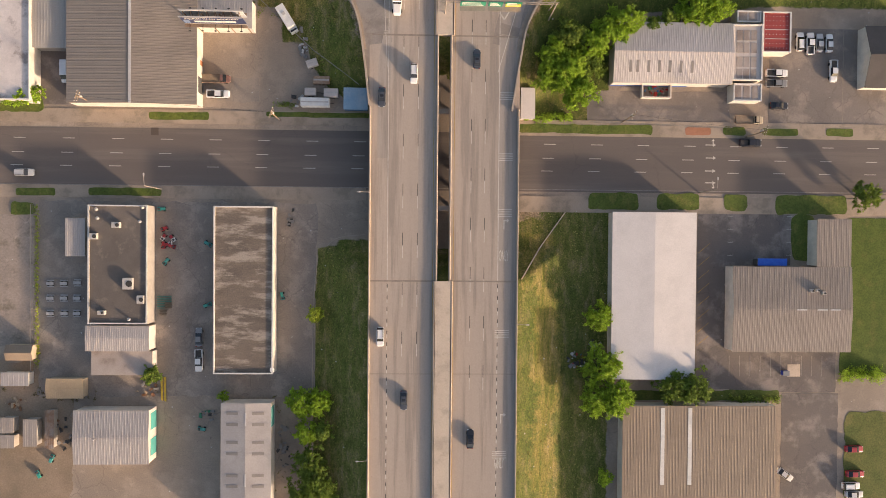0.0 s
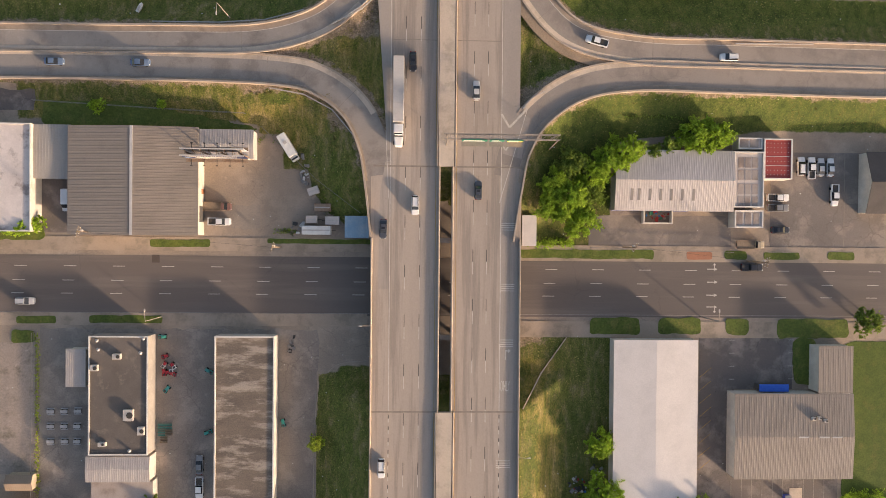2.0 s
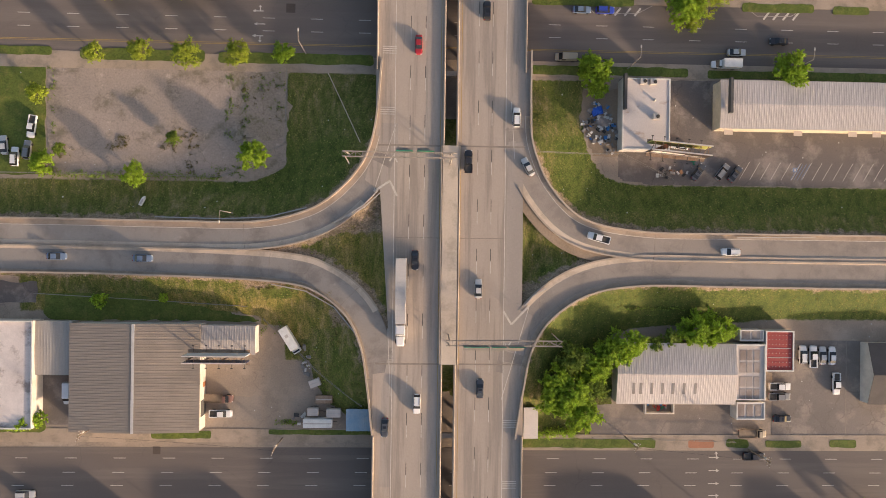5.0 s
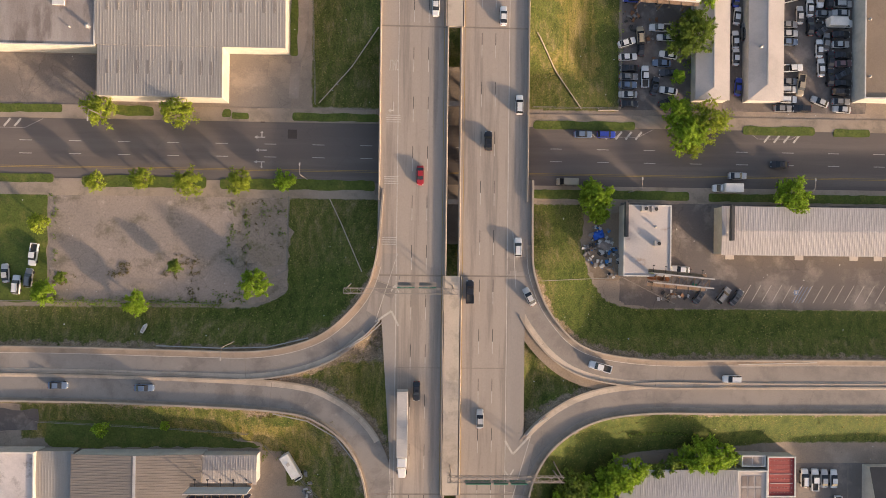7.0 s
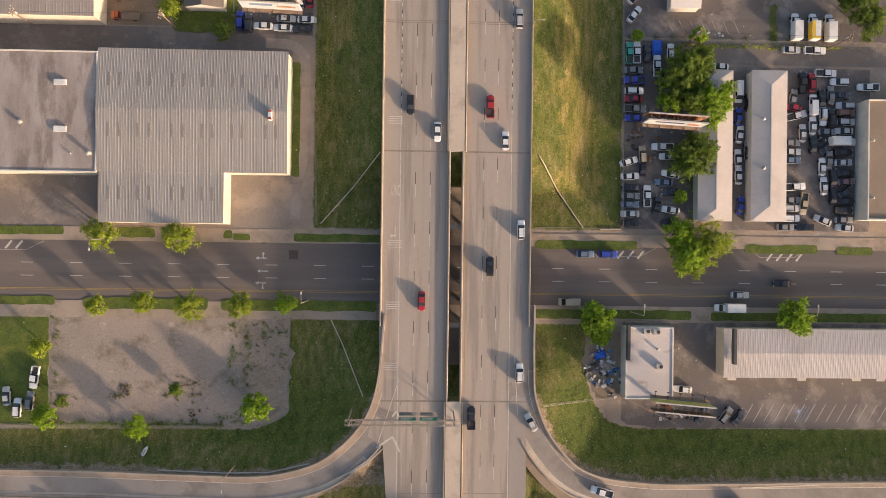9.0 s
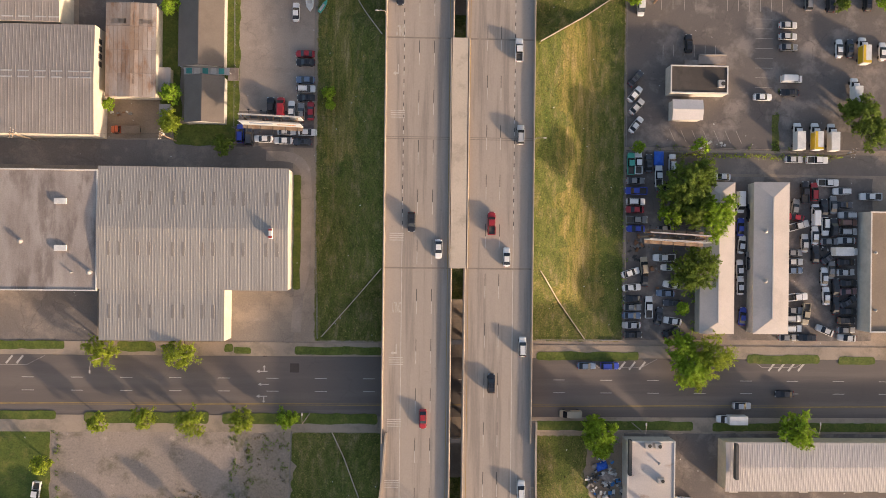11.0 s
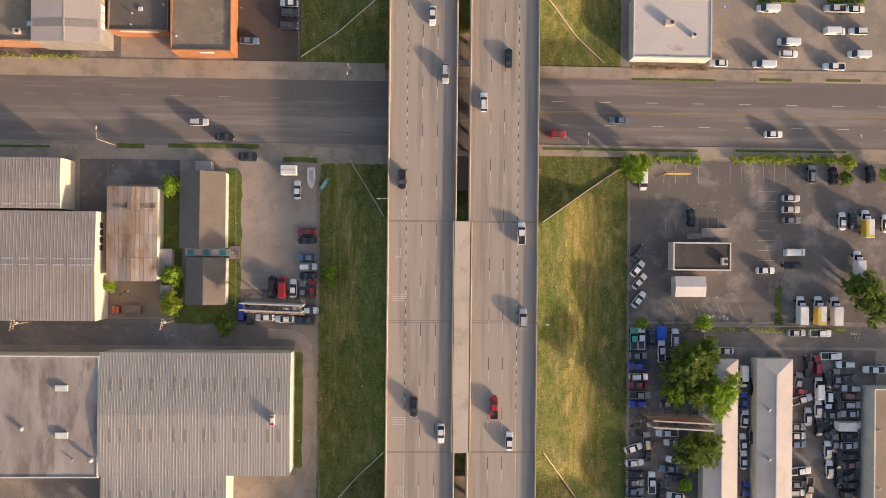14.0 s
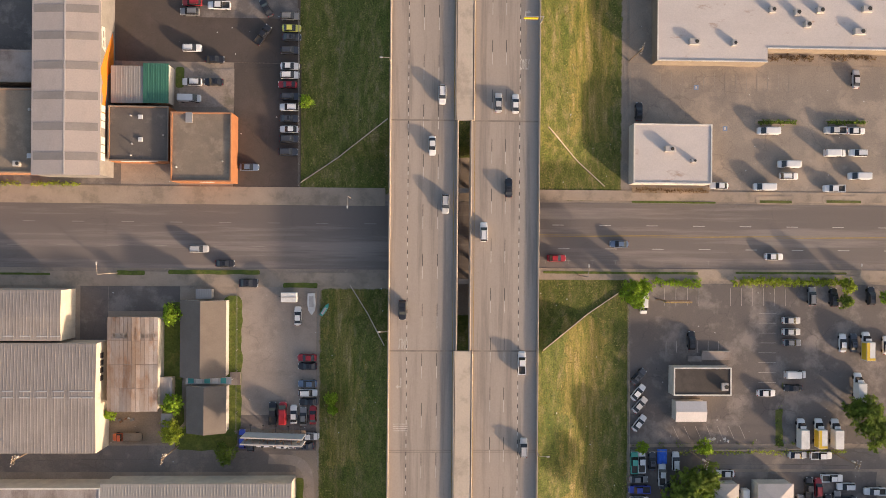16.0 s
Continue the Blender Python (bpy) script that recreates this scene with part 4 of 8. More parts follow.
def roof_sheet(parent, x0, y0, x1, y1, z, rise, ridge, mat, ribs=0.0, over=0.25, thick=0.12, name="roof"):
    """One folded sheet: gable (rise > 0) or flat, with standing ribs that run down the slope. ridge: 'x', 'y' or '' for flat."""
    x0, y0, x1, y1 = x0 - over, y0 - over, x1 + over, y1 + over
    turn = ridge == "y"                      # ribs then run along x
    a0, a1, s0, s1 = (y0, y1, x0, x1) if turn else (x0, x1, y0, y1)   # a: across the ribs, s: down the slope
    prof = [(a0, 0.0)]
    n = int((a1 - a0) / ribs) if ribs else 0
    for k in range(1, n):
        q = a0 + (a1 - a0) * k / n
        prof += [(q - ribs * 0.16, 0.0), (q - ribs * 0.08, 0.024), (q + ribs * 0.08, 0.024), (q + ribs * 0.16, 0.0)]
    prof.append((a1, 0.0))
    stations = [(s0, 0.0), ((s0 + s1) / 2, rise), (s1, 0.0)] if ridge else [(s0, 0.0), (s1, 0.0)]
    bm = bmesh.new()
    grid = []
    for level in (thick, 0.0):
        grid.append([[bm.verts.new((s, a, z + up + level + r) if turn else (a, s, z + up + level + r)) for a, r in prof] for s, up in stations])
    for g in grid:
        for r0, r1 in zip(g, g[1:]):
            for i in range(len(prof) - 1):
                bm.faces.new((r0[i], r0[i + 1], r1[i + 1], r1[i]))
    hi, lo = grid
    for j in (0, -1):
        for i in range(len(prof) - 1):
            bm.faces.new((hi[j][i], hi[j][i + 1], lo[j][i + 1], lo[j][i]))
    for i in (0, -1):
        for j in range(len(stations) - 1):
            bm.faces.new((hi[j][i], hi[j + 1][i], lo[j + 1][i], lo[j][i]))
    return part(name, bm, mat, parent)


def gable_end(bm, along, at, a0, a1, z, rise, t):
    """Triangular wall top under a gable."""
    mid = (a0 + a1) / 2
    pts = [(a0, z), (a1, z), (mid, z + rise)]
    vs = []
    for d in (0, t):
        vs.append([bm.verts.new((at + d, p, q) if along == "y" else (p, at + d, q)) for p, q in pts])
    bm.faces.new(vs[0]), bm.faces.new(vs[1][::-1])
    for i in range(3):
        bm.faces.new((vs[0][i], vs[0][(i + 1) % 3], vs[1][(i + 1) % 3], vs[1][i]))


def hip_roof(parent, x0, y0, x1, y1, z, rise, inset, mat):
    """Roof with a ridge along y and sloped ends."""
    bm = bmesh.new()
    cx = (x0 + x1) / 2
    lo = [bm.verts.new(p) for p in ((x0, y0, z), (x1, y0, z), (x1, y1, z), (x0, y1, z))]
    a, b = bm.verts.new((cx, y0 + inset, z + rise)), bm.verts.new((cx, y1 - inset, z + rise))
    for f in ((lo[0], lo[1], a), (lo[1], lo[2], b, a), (lo[2], lo[3], b), (lo[3], lo[0], a, b), lo[::-1]):
        bm.faces.new(f)
    part("roof", bm, mat, parent)
    bm = bmesh.new()
    beam(bm, (cx, y0 + inset, z + rise + 0.03), (cx, y1 - inset, z + rise + 0.03), 0.3, 0.1)
    part("ridge_cap", bm, M.flashing, parent)


ROOFS = {}


def building(name, label, category, x0, y0, x1, y1, h, wall, roof, ridge="", rise=0.0, ribs=0.0, parapet=0.0, cap=None, over=0.2, flash=False, turn=0.0, hip=0.0, skip=""):
    """Walls of real thickness, a roof sheet or a flat roof behind a parapet. Coordinates are the roof's outline."""
    cx, cy = (x0 + x1) / 2, (y0 + y1) / 2
    b = thing(name, label, category, (cx, cy, 0), turn)
    x0, y0, x1, y1 = x0 - cx, y0 - cy, x1 - cx, y1 - cy
    t = 0.3
    top = h + parapet
    for side, wx0, wy0, wx1, wy1 in (("s", x0, y0, x1, y0 + t), ("n", x0, y1 - t, x1, y1), ("w", x0, y0 + t, x0 + t, y1 - t), ("e", x1 - t, y0 + t, x1, y1 - t)):
        if side in skip:
            continue
        bm = bmesh.new()
        quad_box(bm, wx0, wy0, -0.2, wx1, wy1, top)
        if rise and not hip and ridge == "x" and wx1 - wx0 < 1:
            gable_end(bm, "y", wx0, y0, y1, top, rise * 0.97, wx1 - wx0)
        if rise and not hip and ridge == "y" and wy1 - wy0 < 1:
            gable_end(bm, "x", wy0, x0, x1, top, rise * 0.97, wy1 - wy0)
        part("wall", bm, wall, b)
    if parapet:
        box_part("roof", x0 + (0 if "w" in skip else t), y0 + t, h - 0.3, x1 - (0 if "e" in skip else t), y1 - t, h, roof, b)
        c, e = cap or M.trim_white, 0.03
        for side, wx0, wy0, wx1, wy1 in (("s", x0 - e, y0 - e, x1 + e, y0 + t), ("n", x0 - e, y1 - t, x1 + e, y1 + e), ("w", x0 - e, y0 + t, x0 + t, y1 - t), ("e", x1 - t, y0 + t, x1 + e, y1 - t)):
            if side not in skip:
                box_part("coping", wx0, wy0, top, wx1, wy1, top + 0.06, c, b)
    elif hip:
        hip_roof(b, x0 - over, y0 - over, x1 + over, y1 + over, h, rise, hip, roof)
    else:
        roof_sheet(b, x0, y0, x1, y1, h, rise, ridge, roof, ribs, over)
    if flash:
        if ridge == "y":
            box_part("ridge_cap", -0.35, y0 - over, h + rise + 0.14, 0.35, y1 + over, h + rise + 0.22, M.flashing, b)
        else:
            box_part("ridge_cap", x0 - over, -0.3, h + rise + 0.14, x1 + over, 0.3, h + rise + 0.22, M.flashing, b)
    ROOFS[b.name] = (h if parapet else h + 0.12, rise, ridge, (x1 - x0) / 2, (y1 - y0) / 2)
    return b


def on_roof(b, x, y):
    """Local place on a building for a world place."""
    return x - b.location.x, y - b.location.y


def roof_height(b, lx, ly):
    h, rise, ridge, hx, hy = ROOFS[b.name]
    if ridge == "x":
        return h + rise * (1 - abs(ly) / hy)
    if ridge == "y":
        return h + rise * (1 - abs(lx) / hx)
    return h


def skylights(b, xs, ys, w, d, mat=None, name="skylight"):
    """Roof panels that follow the slope, one part each."""
    for x in xs:
        for y in ys:
            lx, ly = on_roof(b, x, y)
            pts = [(lx + u * w / 2, ly + v * d / 2) for u, v in ((-1, -1), (1, -1), (1, 1), (-1, 1))]
            bm = bmesh.new()
            slab4(bm, [(px, py, roof_height(b, px, py) - 0.08) for px, py in pts], (0, 0, 1), 0.14)
            part(name, bm, mat or M.skylight, b)


def opening(b, side, at, w, h, z=0.0, mat=None, name="door"):
    """A door or window leaf set proud of a wall, at a place along it (world x or y)."""
    xs = [v.co for ob in b.children if ob.name.startswith("wall") for v in ob.data.vertices]
    ex = max(abs(v.x) for v in xs)
    ey = max(abs(v.y) for v in xs)
    lx, ly = on_roof(b, at, at)
    d = 0.06
    if side in "ew":
        s = 1 if side == "e" else -1
        box_part(name, min(s * ex, s * (ex + d)), ly - w / 2, z, max(s * ex, s * (ex + d)), ly + w / 2, z + h, mat or M.door_dark, b)
    else:
        s = 1 if side == "n" else -1
        box_part(name, lx - w / 2, min(s * ey, s * (ey + d)), z, lx + w / 2, max(s * ey, s * (ey + d)), z + h, mat or M.door_dark, b)


# south-west quarter
w1 = building("warehouse", "large warehouse with brown ribbed metal roof and white walls", "warehouse", -88.58, 36.98, -57.43, 63.23, 5.0, M.wall_white, M.roof_brown, "y", 1.2, 0.62, flash=True)
w1b = building("warehouse_annex", "low annex with pale ribbed metal roof and white end wall", "building", -57.43, 56.08, -44.17, 62.88, 4.4, M.wall_white, M.roof_grey2, "x", 0.4, 0.6)
b2 = building("flat_roofed_building", "white-walled building with stained white flat roof", "building", -120.67, 37.43, -97.77, 63.84, 4.5, M.wall_white, M.roof_stained, parapet=0.4)
b3 = building("shed", "shed with rust-streaked grey metal roof between two buildings", "shed", -98.26, 50.67, -89.06, 63.61, 3.6, M.wall_grey, M.roof_grey, "x", 0.3, 0.7)
b4 = building("shop", "flat-roofed shop with dark gravel roof and white parapet", "building", -83.61, -17.38, -69.23, 11.92, 4.7, M.wall_grey, M.roof_tar, parapet=0.35)
b4b = building("shop_annex", "annex with pale ribbed metal roof behind the shop", "building", -84.29, -24.01, -69.09, -18.06, 4.4, M.wall_white, M.roof_grey2, "x", 0.25, 0.55)
b4c = building("lean_to", "low lean-to with light grey flat roof", "building", -83.26, -30.09, -68.66, -24.51, 3.5, M.wall_white, M.roof_slab)
b5 = building("store_building", "long store with weathered dark roof and white side parapets", "building", -53.18, -29.77, -38.52, 11.94, 4.3, M.wall_white, M.roof_moss, parapet=0.35)
b6 = building("workshop", "workshop with white ribbed metal roof and teal roller doors", "building", -86.86, -51.92, -68.83, -38.93, 5.0, M.wall_white, M.roof_grey2, "x", 0.5, 0.62)
b7 = building("storehouse", "storehouse with pale metal roof and paired skylight panels", "building", -50.92, -71.66, -38.92, -37.08, 5.0, M.wall_white, M.roof_grey2, "y", 0.6, 0.0)
b8 = building("garden_shed", "small shed with flat tan metal roof", "shed", -94.69, -36.11, -85.94, -31.54, 2.8, M.wall_tan, M.roof_tan, "x", 0.3, 0.5)
b9 = building("storage_container", "white storage container with corrugated lid", "container", -89.43, -0.61, -85.01, 8.42, 3.9, M.wall_white, M.roof_grey2, ribs=0.5)
b9b = building("hut", "small hut with brown pitched roof", "shed", -104.61, -26.68, -98.38, -23.13, 2.6, M.wall_tan, M.roof_brown2, "x", 0.8, 0.5)
b9c = building("trailer", "small white flat-roofed trailer cabin", "trailer", -105.83, -33.06, -99.45, -30.06, 2.6, M.wall_white, M.roof_grey2, ribs=0.6)
for y in (-41.93, -48.4):
    opening(b6, "e", y, 4.2, 3.6, 0.1, M.teal, "roller_door")
opening(b7, "e", -40.72, 5.0, 3.2, 0.8, M.teal, "roller_door")

# south-east quarter
b10 = building("white_hall", "long hall with white metal roof and white walls", "building", 46.73, -30.75, 67.86, 11.27, 4.4, M.wall_white, M.roof_white, "y", 0.5, 0.0)
b11 = building("grey_hall", "hall with grey-brown ribbed metal roof and white end wall", "building", 77.69, -23.66, 108.11, -2.28, 4.7, M.wall_white, M.roof_taupe, "x", 0.7, 0.62)
b11b = building("narrow_hall", "narrow wing with grey-brown ribbed metal roof", "building", 99.35, -1.79, 107.87, 9.93, 4.7, M.wall_white, M.roof_taupe, "", 0, 0.62)
b12 = building("brick_warehouse", "big warehouse with tan-brown ribbed roof and white strips", "warehouse", 49.83, -76.75, 89.33, -37.82, 4.7, M.wall_white, M.roof_brown2, "", 0.0, 0.72)
b13 = building("garage_building", "car workshop with pale ribbed metal roof and skylight panels", "building", 46.5, 44.3, 76.6, 59.3, 4.2, M.wall_white, M.roof_pale, "x", 1.2, 0.6)
b13b = building("shop_building", "flat-roofed shop front with pale gridded roof panels", "building", 76.85, 45.26, 84.49, 59.36, 4.1, M.wall_white, M.roof_pale, parapet=0.3)
b13c = building("porch_building", "low porch with pale panelled roof", "building", 77.46, 40.11, 84.79, 44.52, 3.5, M.wall_white, M.roof_pale, parapet=0.2)
b13d = building("store_room_building", "low rear room with pale flat roof", "building", 78.18, 60.13, 84.32, 62.99, 3.5, M.wall_white, M.roof_pale, parapet=0.2)
b13e = building("red_canopy_building", "small building with red roof and rows of white domes", "building", 84.68, 52.52, 91.98, 62.79, 3.8, M.wall_white, M.roof_red, parapet=0.25)
b14 = building("house", "house with dark grey pitched roof and pale wall", "house", 111.96, 44.24, 127.48, 59.72, 3.2, M.wall_white, M.shingle_dark, "x", 2.4)

# between second street and ramps, east
b15 = building("flat_roofed_building", "white flat-roofed building beside the littered yard", "building", 47.03, 108.3, 59.15, 126.34, 4.3, M.wall_white, M.roof_membrane, parapet=0.12)
b16 = building("long_store", "long store with pale ribbed metal roof and cream walls", "building", 71.98, 114.13, 142.8, 126.11, 4.8, M.wall_cream, M.roof_pale, "x", 0.5, 0.62)

# salvage yard
b17 = building("long_shed", "long gabled shed with pale roof beside parked cars", "shed", 65.51, 153.6, 73.95, 191.76, 3.6, M.wall_white, M.roof_pale, "y", 0.9, 0.0, hip=3.0)
b18 = building("long_shed", "long gabled shed with pale metal roof in the car yard", "shed", 79.12, 153.67, 87.87, 191.9, 3.8, M.wall_white, M.roof_pale, "y", 0.9, 0.0, hip=4.0)
b19 = building("brick_building", "flat-roofed building with brown roof and white wall", "building", 108.32, 154.26, 131.97, 184.88, 4.8, M.wall_white, M.roof_brown2, parapet=0.4)

# second block, west
w2 = building("warehouse", "very large warehouse with grey ribbed metal roof and cream walls", "warehouse", -83.73, 163.59, -38.11, 193.14, 6.2, M.wall_ivory, M.roof_grey, "x", 0.9, 0.66)
w2b = building("low_warehouse", "warehouse wing with grey ribbed metal roof and cream wall", "warehouse", -83.4, 150.96, -53.26, 163.98, 6.06, M.wall_ivory, M.roof_grey, "", 0, 0.66, over=0.0)
w2c = building("flat_roofed_warehouse", "flat-roofed warehouse with stained grey roof and vents", "warehouse", -122.39, 162.93, -83.93, 192.38, 6.3, M.wall_ivory, M.roof_streaked, parapet=0.15)

# third block, west
b20 = building("storage_hall", "large hall with grey-brown ribbed metal roof and cream wall", "warehouse", -122.93, 200.83, -84.95, 227.36, 6.6, M.wall_ivory, M.roof_drab, "x", 0.5, 0.8, over=0.0)
b20b = building("storage_hall", "large hall with grey-brown ribbed metal roof and cream end wall", "warehouse", -123.13, 227.95, -93.46, 240.19, 6.63, M.wall_ivory, M.roof_drab, "x", 0.3, 0.8, over=0.0)
b21 = building("rusty_shed", "shed with patched rusty metal roof and cream wall", "shed", -83.13, 210.89, -71.28, 233.21, 4.6, M.wall_ivory, M.roof_rust, "y", 0.5, 0.6)
b22 = building("house", "long house with dark shingle gable roof", "house", -66.0, 218.82, -55.14, 237.52, 3.3, M.wall_white, M.shingle_brown, "y", 2.2)
b22b = building("house", "house with brown shingle gable roof", "house", -64.35, 204.98, -54.96, 216.3, 3.3, M.wall_white, M.shingle_brown, "y", 2.0)

# third block, east
b27 = building("office_hut", "small flat-roofed office with black roof in the car park", "building", 57.21, 214.34, 71.95, 221.42, 3.6, M.wall_white, M.roof_black, parapet=0.12)
b28 = building("canopy", "white rectangular canopy in the car park", "canopy", 58.1, 207.84, 65.56, 212.62, 3.2, M.wall_white, M.roof_white, "x", 0.5)

# north-west
b23 = building("vehicle_store", "tall store with pale beige roof and painted side wall", "building", -100.2, 268.1, -84.3, 328.9, 7.4, M.wall_dove, M.roof_rose, "y", 0.7, 0.0)
b24 = building("flat_roofed_building", "low orange-walled building with dark flat roof", "building", -83.43, 271.81, -68.87, 285.29, 4.7, M.wall_orange, M.roof_tar, parapet=0.3, cap=M.roof_tar2)
b24b = building("flat_roofed_building", "orange-walled building with brown gravel flat roof", "building", -67.94, 266.90, -53.30, 283.78, 5.6, M.wall_orange, M.roof_tar2, parapet=0.4, cap=M.wall_brick)
b24c = building("green_roofed_shed", "shed with green metal roof", "shed", -75.17, 286.39, -69.37, 295.74, 4.2, M.wall_white, M.roof_green, "", 0, 0.6)
b24d = building("metal_shed", "shed with brown-grey metal roof", "shed", -83.05, 286.37, -75.36, 295.10, 4.0, M.wall_grey, M.roof_grey, "", 0, 0.6)
b24e = building("flat_roofed_building", "flat-roofed building with dark tar roof", "building", -124.86, 268.53, -100.48, 288.99, 5.6, M.wall_brick, M.roof_tar2, parapet=0.3, cap=M.roof_tar2)
b24f = building("flat_roofed_building", "low building with tan flat roof", "building", -125.58, 290.77, -101.33, 298.57, 4.6, M.wall_tan, M.roof_slab, parapet=0.2, cap=M.roof_slab)

# north-east
b25 = building("restaurant_building", "square white building with stained flat roof", "building", 46.40, 267.79, 66.31, 282.81, 4.1, M.wall_white, M.roof_membrane, parapet=0.12)
b26 = building("strip_mall", "big white flat-roofed shop building", "building", 52.2, 298.7, 80.4, 334.8, 4.1, M.wall_umber, M.roof_membrane, parapet=0.12, skip="e")
b26b = building("strip_mall_wing", "big white flat-roofed shop wing", "building", 80.4, 302.2, 139.14, 334.8, 4.1, M.wall_umber, M.roof_membrane, parapet=0.12, skip="w")

# wall details that face the motorway
M.sign_dark = wall_paint("dark_sign_paint", (0.05, 0.045, 0.045))
M.band_blue = wall_paint("blue_band", (0.06, 0.12, 0.38))
for y in (224.11, 222.31, 220.5, 218.56):
    opening(b20, "e", y, 1.3, 1.6, 3.2, M.sign_dark, "writing_bar")
opening(b13, "s", b13.location.x - 5, 20.0, 0.8, 0.1, M.band_blue, "blue_band")
opening(b24, "s", b24.location.x, 9.0, 0.8, 3.6, M.trim_white, "sign_board")
opening(b24b, "s", b24b.location.x + 1, 3.4, 0.9, 3.8, M.trim_white, "sign_board")
opening(w1, "e", 47.92, 1.2, 2.1, 0.0, M.wall_orange, "door")
opening(w1, "e", 42.17, 4.0, 3.6, 0.0, M.door_dark, "roller_door")
for x in (75.02, 93.18, 107.54, 113.92):
    lx = x - b16.location.x
    ey = -ROOFS[b16.name][4]
    box_part("awning", lx - 1.1, ey - 1.3, 2.5, lx + 1.1, ey, 2.65, M.roof_pale, b16)


# ---- trees, shrubs, hedges ----
def leaf_material(name, c, c2):
    m = material(name, c, c2, 0.4, 5.0, 0.25, rough=0.7, bump=0.0, spec=0.25)
    nt = m.node_tree
    geo = nt.nodes.new("ShaderNodeNewGeometry")
    bsdf = nt.nodes["Principled BSDF"]
    src = bsdf.inputs["Base Color"].links[0].from_socket
    mr = nt.nodes.new("ShaderNodeMapRange")
    mr.inputs[3].default_value, mr.inputs[4].default_value = 0.55, 1.5
    nt.links.new(geo.outputs["Random Per Island"], mr.inputs[0])
    cc = nt.nodes.new("ShaderNodeCombineColor")
    for i in range(3):
        nt.links.new(mr.outputs[0], cc.inputs[i])
    mx = nt.nodes.new("ShaderNodeMix")
    mx.data_type, mx.blend_type = "RGBA", "MULTIPLY"
    mx.inputs[0].default_value = 1.0
    nt.links.new(src, mx.inputs[6]), nt.links.new(cc.outputs[0], mx.inputs[7])
    nt.links.new(mx.outputs[2], bsdf.inputs["Base Color"])
    thru = nt.nodes.new("ShaderNodeBsdfTranslucent")
    nt.links.new(mx.outputs[2], thru.inputs["Color"])
    ms = nt.nodes.new("ShaderNodeMixShader")
    ms.inputs[0].default_value = 0.35
    out = [n for n in nt.nodes if n.bl_idname == "ShaderNodeOutputMaterial"][0]
    nt.links.new(bsdf.outputs[0], ms.inputs[1]), nt.links.new(thru.outputs[0], ms.inputs[2])
    nt.links.new(ms.outputs[0], out.inputs["Surface"])
    return m


M.leaf = leaf_material("green_leaves", (0.33, 0.46, 0.04), (0.235, 0.36, 0.03))
M.leaf_yellow = leaf_material("yellow_green_leaves", (0.36, 0.42, 0.045), (0.26, 0.325, 0.035))
M.leaf_dark = leaf_material("olive_leaves", (0.21, 0.285, 0.045), (0.155, 0.22, 0.035))
M.bark = material("bark", (0.13, 0.10, 0.075), None, 2.0, 9.0, 0.25, bump=0.5)


def leaf_cloud(rng, clumps, leaf, per, flat=0.75):
    """Small folded leaves along shoots that spread from each clump: verts and faces."""
    vs, fs = [], []
    for cx, cy, cz, r in clumps:
        shoots = [Vector((rng.gauss(0, 1), rng.gauss(0, 1), rng.gauss(0.25, 1))).normalized() for _ in range(9)]
        for _ in range(int(per * r * r)):
            d = shoots[rng.randrange(len(shoots))]
            q = rng.random() ** 0.75
            rad, j = r * (0.15 + 1.45 * q), r * (0.24 - 0.17 * q)
            p = Vector((cx + d.x * rad + rng.gauss(0, j), cy + d.y * rad + rng.gauss(0, j), cz + (d.z * rad + rng.gauss(0, j)) * flat))
            nrm = (d + Vector((rng.uniform(-0.7, 0.7), rng.uniform(-0.7, 0.7), rng.uniform(-0.2, 0.9)))).normalized()
            u = nrm.orthogonal().normalized()
            a = rng.uniform(0, 6.28)
            u = (Matrix.Rotation(a, 3, nrm) @ u)
            v = nrm.cross(u)
            s = leaf * rng.uniform(0.6, 1.4)
            i = len(vs)
            vs += [p - u * s, p + v * s * 0.55 + nrm * s * 0.15, p + u * s, p - v * s * 0.55 + nrm * s * 0.15]
            fs += [(i, i + 1, i + 2), (i, i + 2, i + 3)]
    return vs, fs


def tree_template(seed, radius, height, mat, label, thin=1.0):
    rng = random.Random(seed)
    t = thing("tree", label, "tree")
    bm = bmesh.new()
    tube(bm, (0, 0, -0.3), (0.1, 0.05, height * 0.5), 0.24 * radius / 4 + 0.06, 0.13 * radius / 4 + 0.04, 9)
    part("trunk", bm, M.bark, t)
    clumps = []
    n = 52
    ph, ph2 = rng.uniform(0, 6.28), rng.uniform(0, 6.28)
    for i in range(n):
        a = i * 2.4 + rng.uniform(-0.4, 0.4)
        q = math.sqrt((i + 0.5) / n)
        rr = radius * 0.84 * q * rng.uniform(0.8, 1.15) * (1 + 0.13 * math.sin(3 * a + ph) + 0.09 * math.sin(5 * a + ph2))
        z = height * (0.88 - 0.36 * q * q) + rng.uniform(-0.12, 0.12) * height
        clumps.append((rr * math.cos(a), rr * math.sin(a), z, radius * rng.uniform(0.09, 0.25)))
    for cx, cy, cz, r in clumps[::4]:
        bm = bmesh.new()
        tube(bm, (0.08, 0.04, height * rng.uniform(0.3, 0.48)), (cx * 0.8, cy * 0.8, cz), 0.08 * radius / 4 + 0.03, 0.03, 6)
        part("limb", bm, M.bark, t)
    vs, fs = leaf_cloud(rng, clumps, 0.175, 400 * thin * (4.0 / radius) ** 0.3)
    me = bpy.data.meshes.new("crown")
    me.from_pydata(vs, [], fs)
    me.materials.append(mat)
    cr = new("crown", me)
    cr.parent = t
    return t


TREES = {}


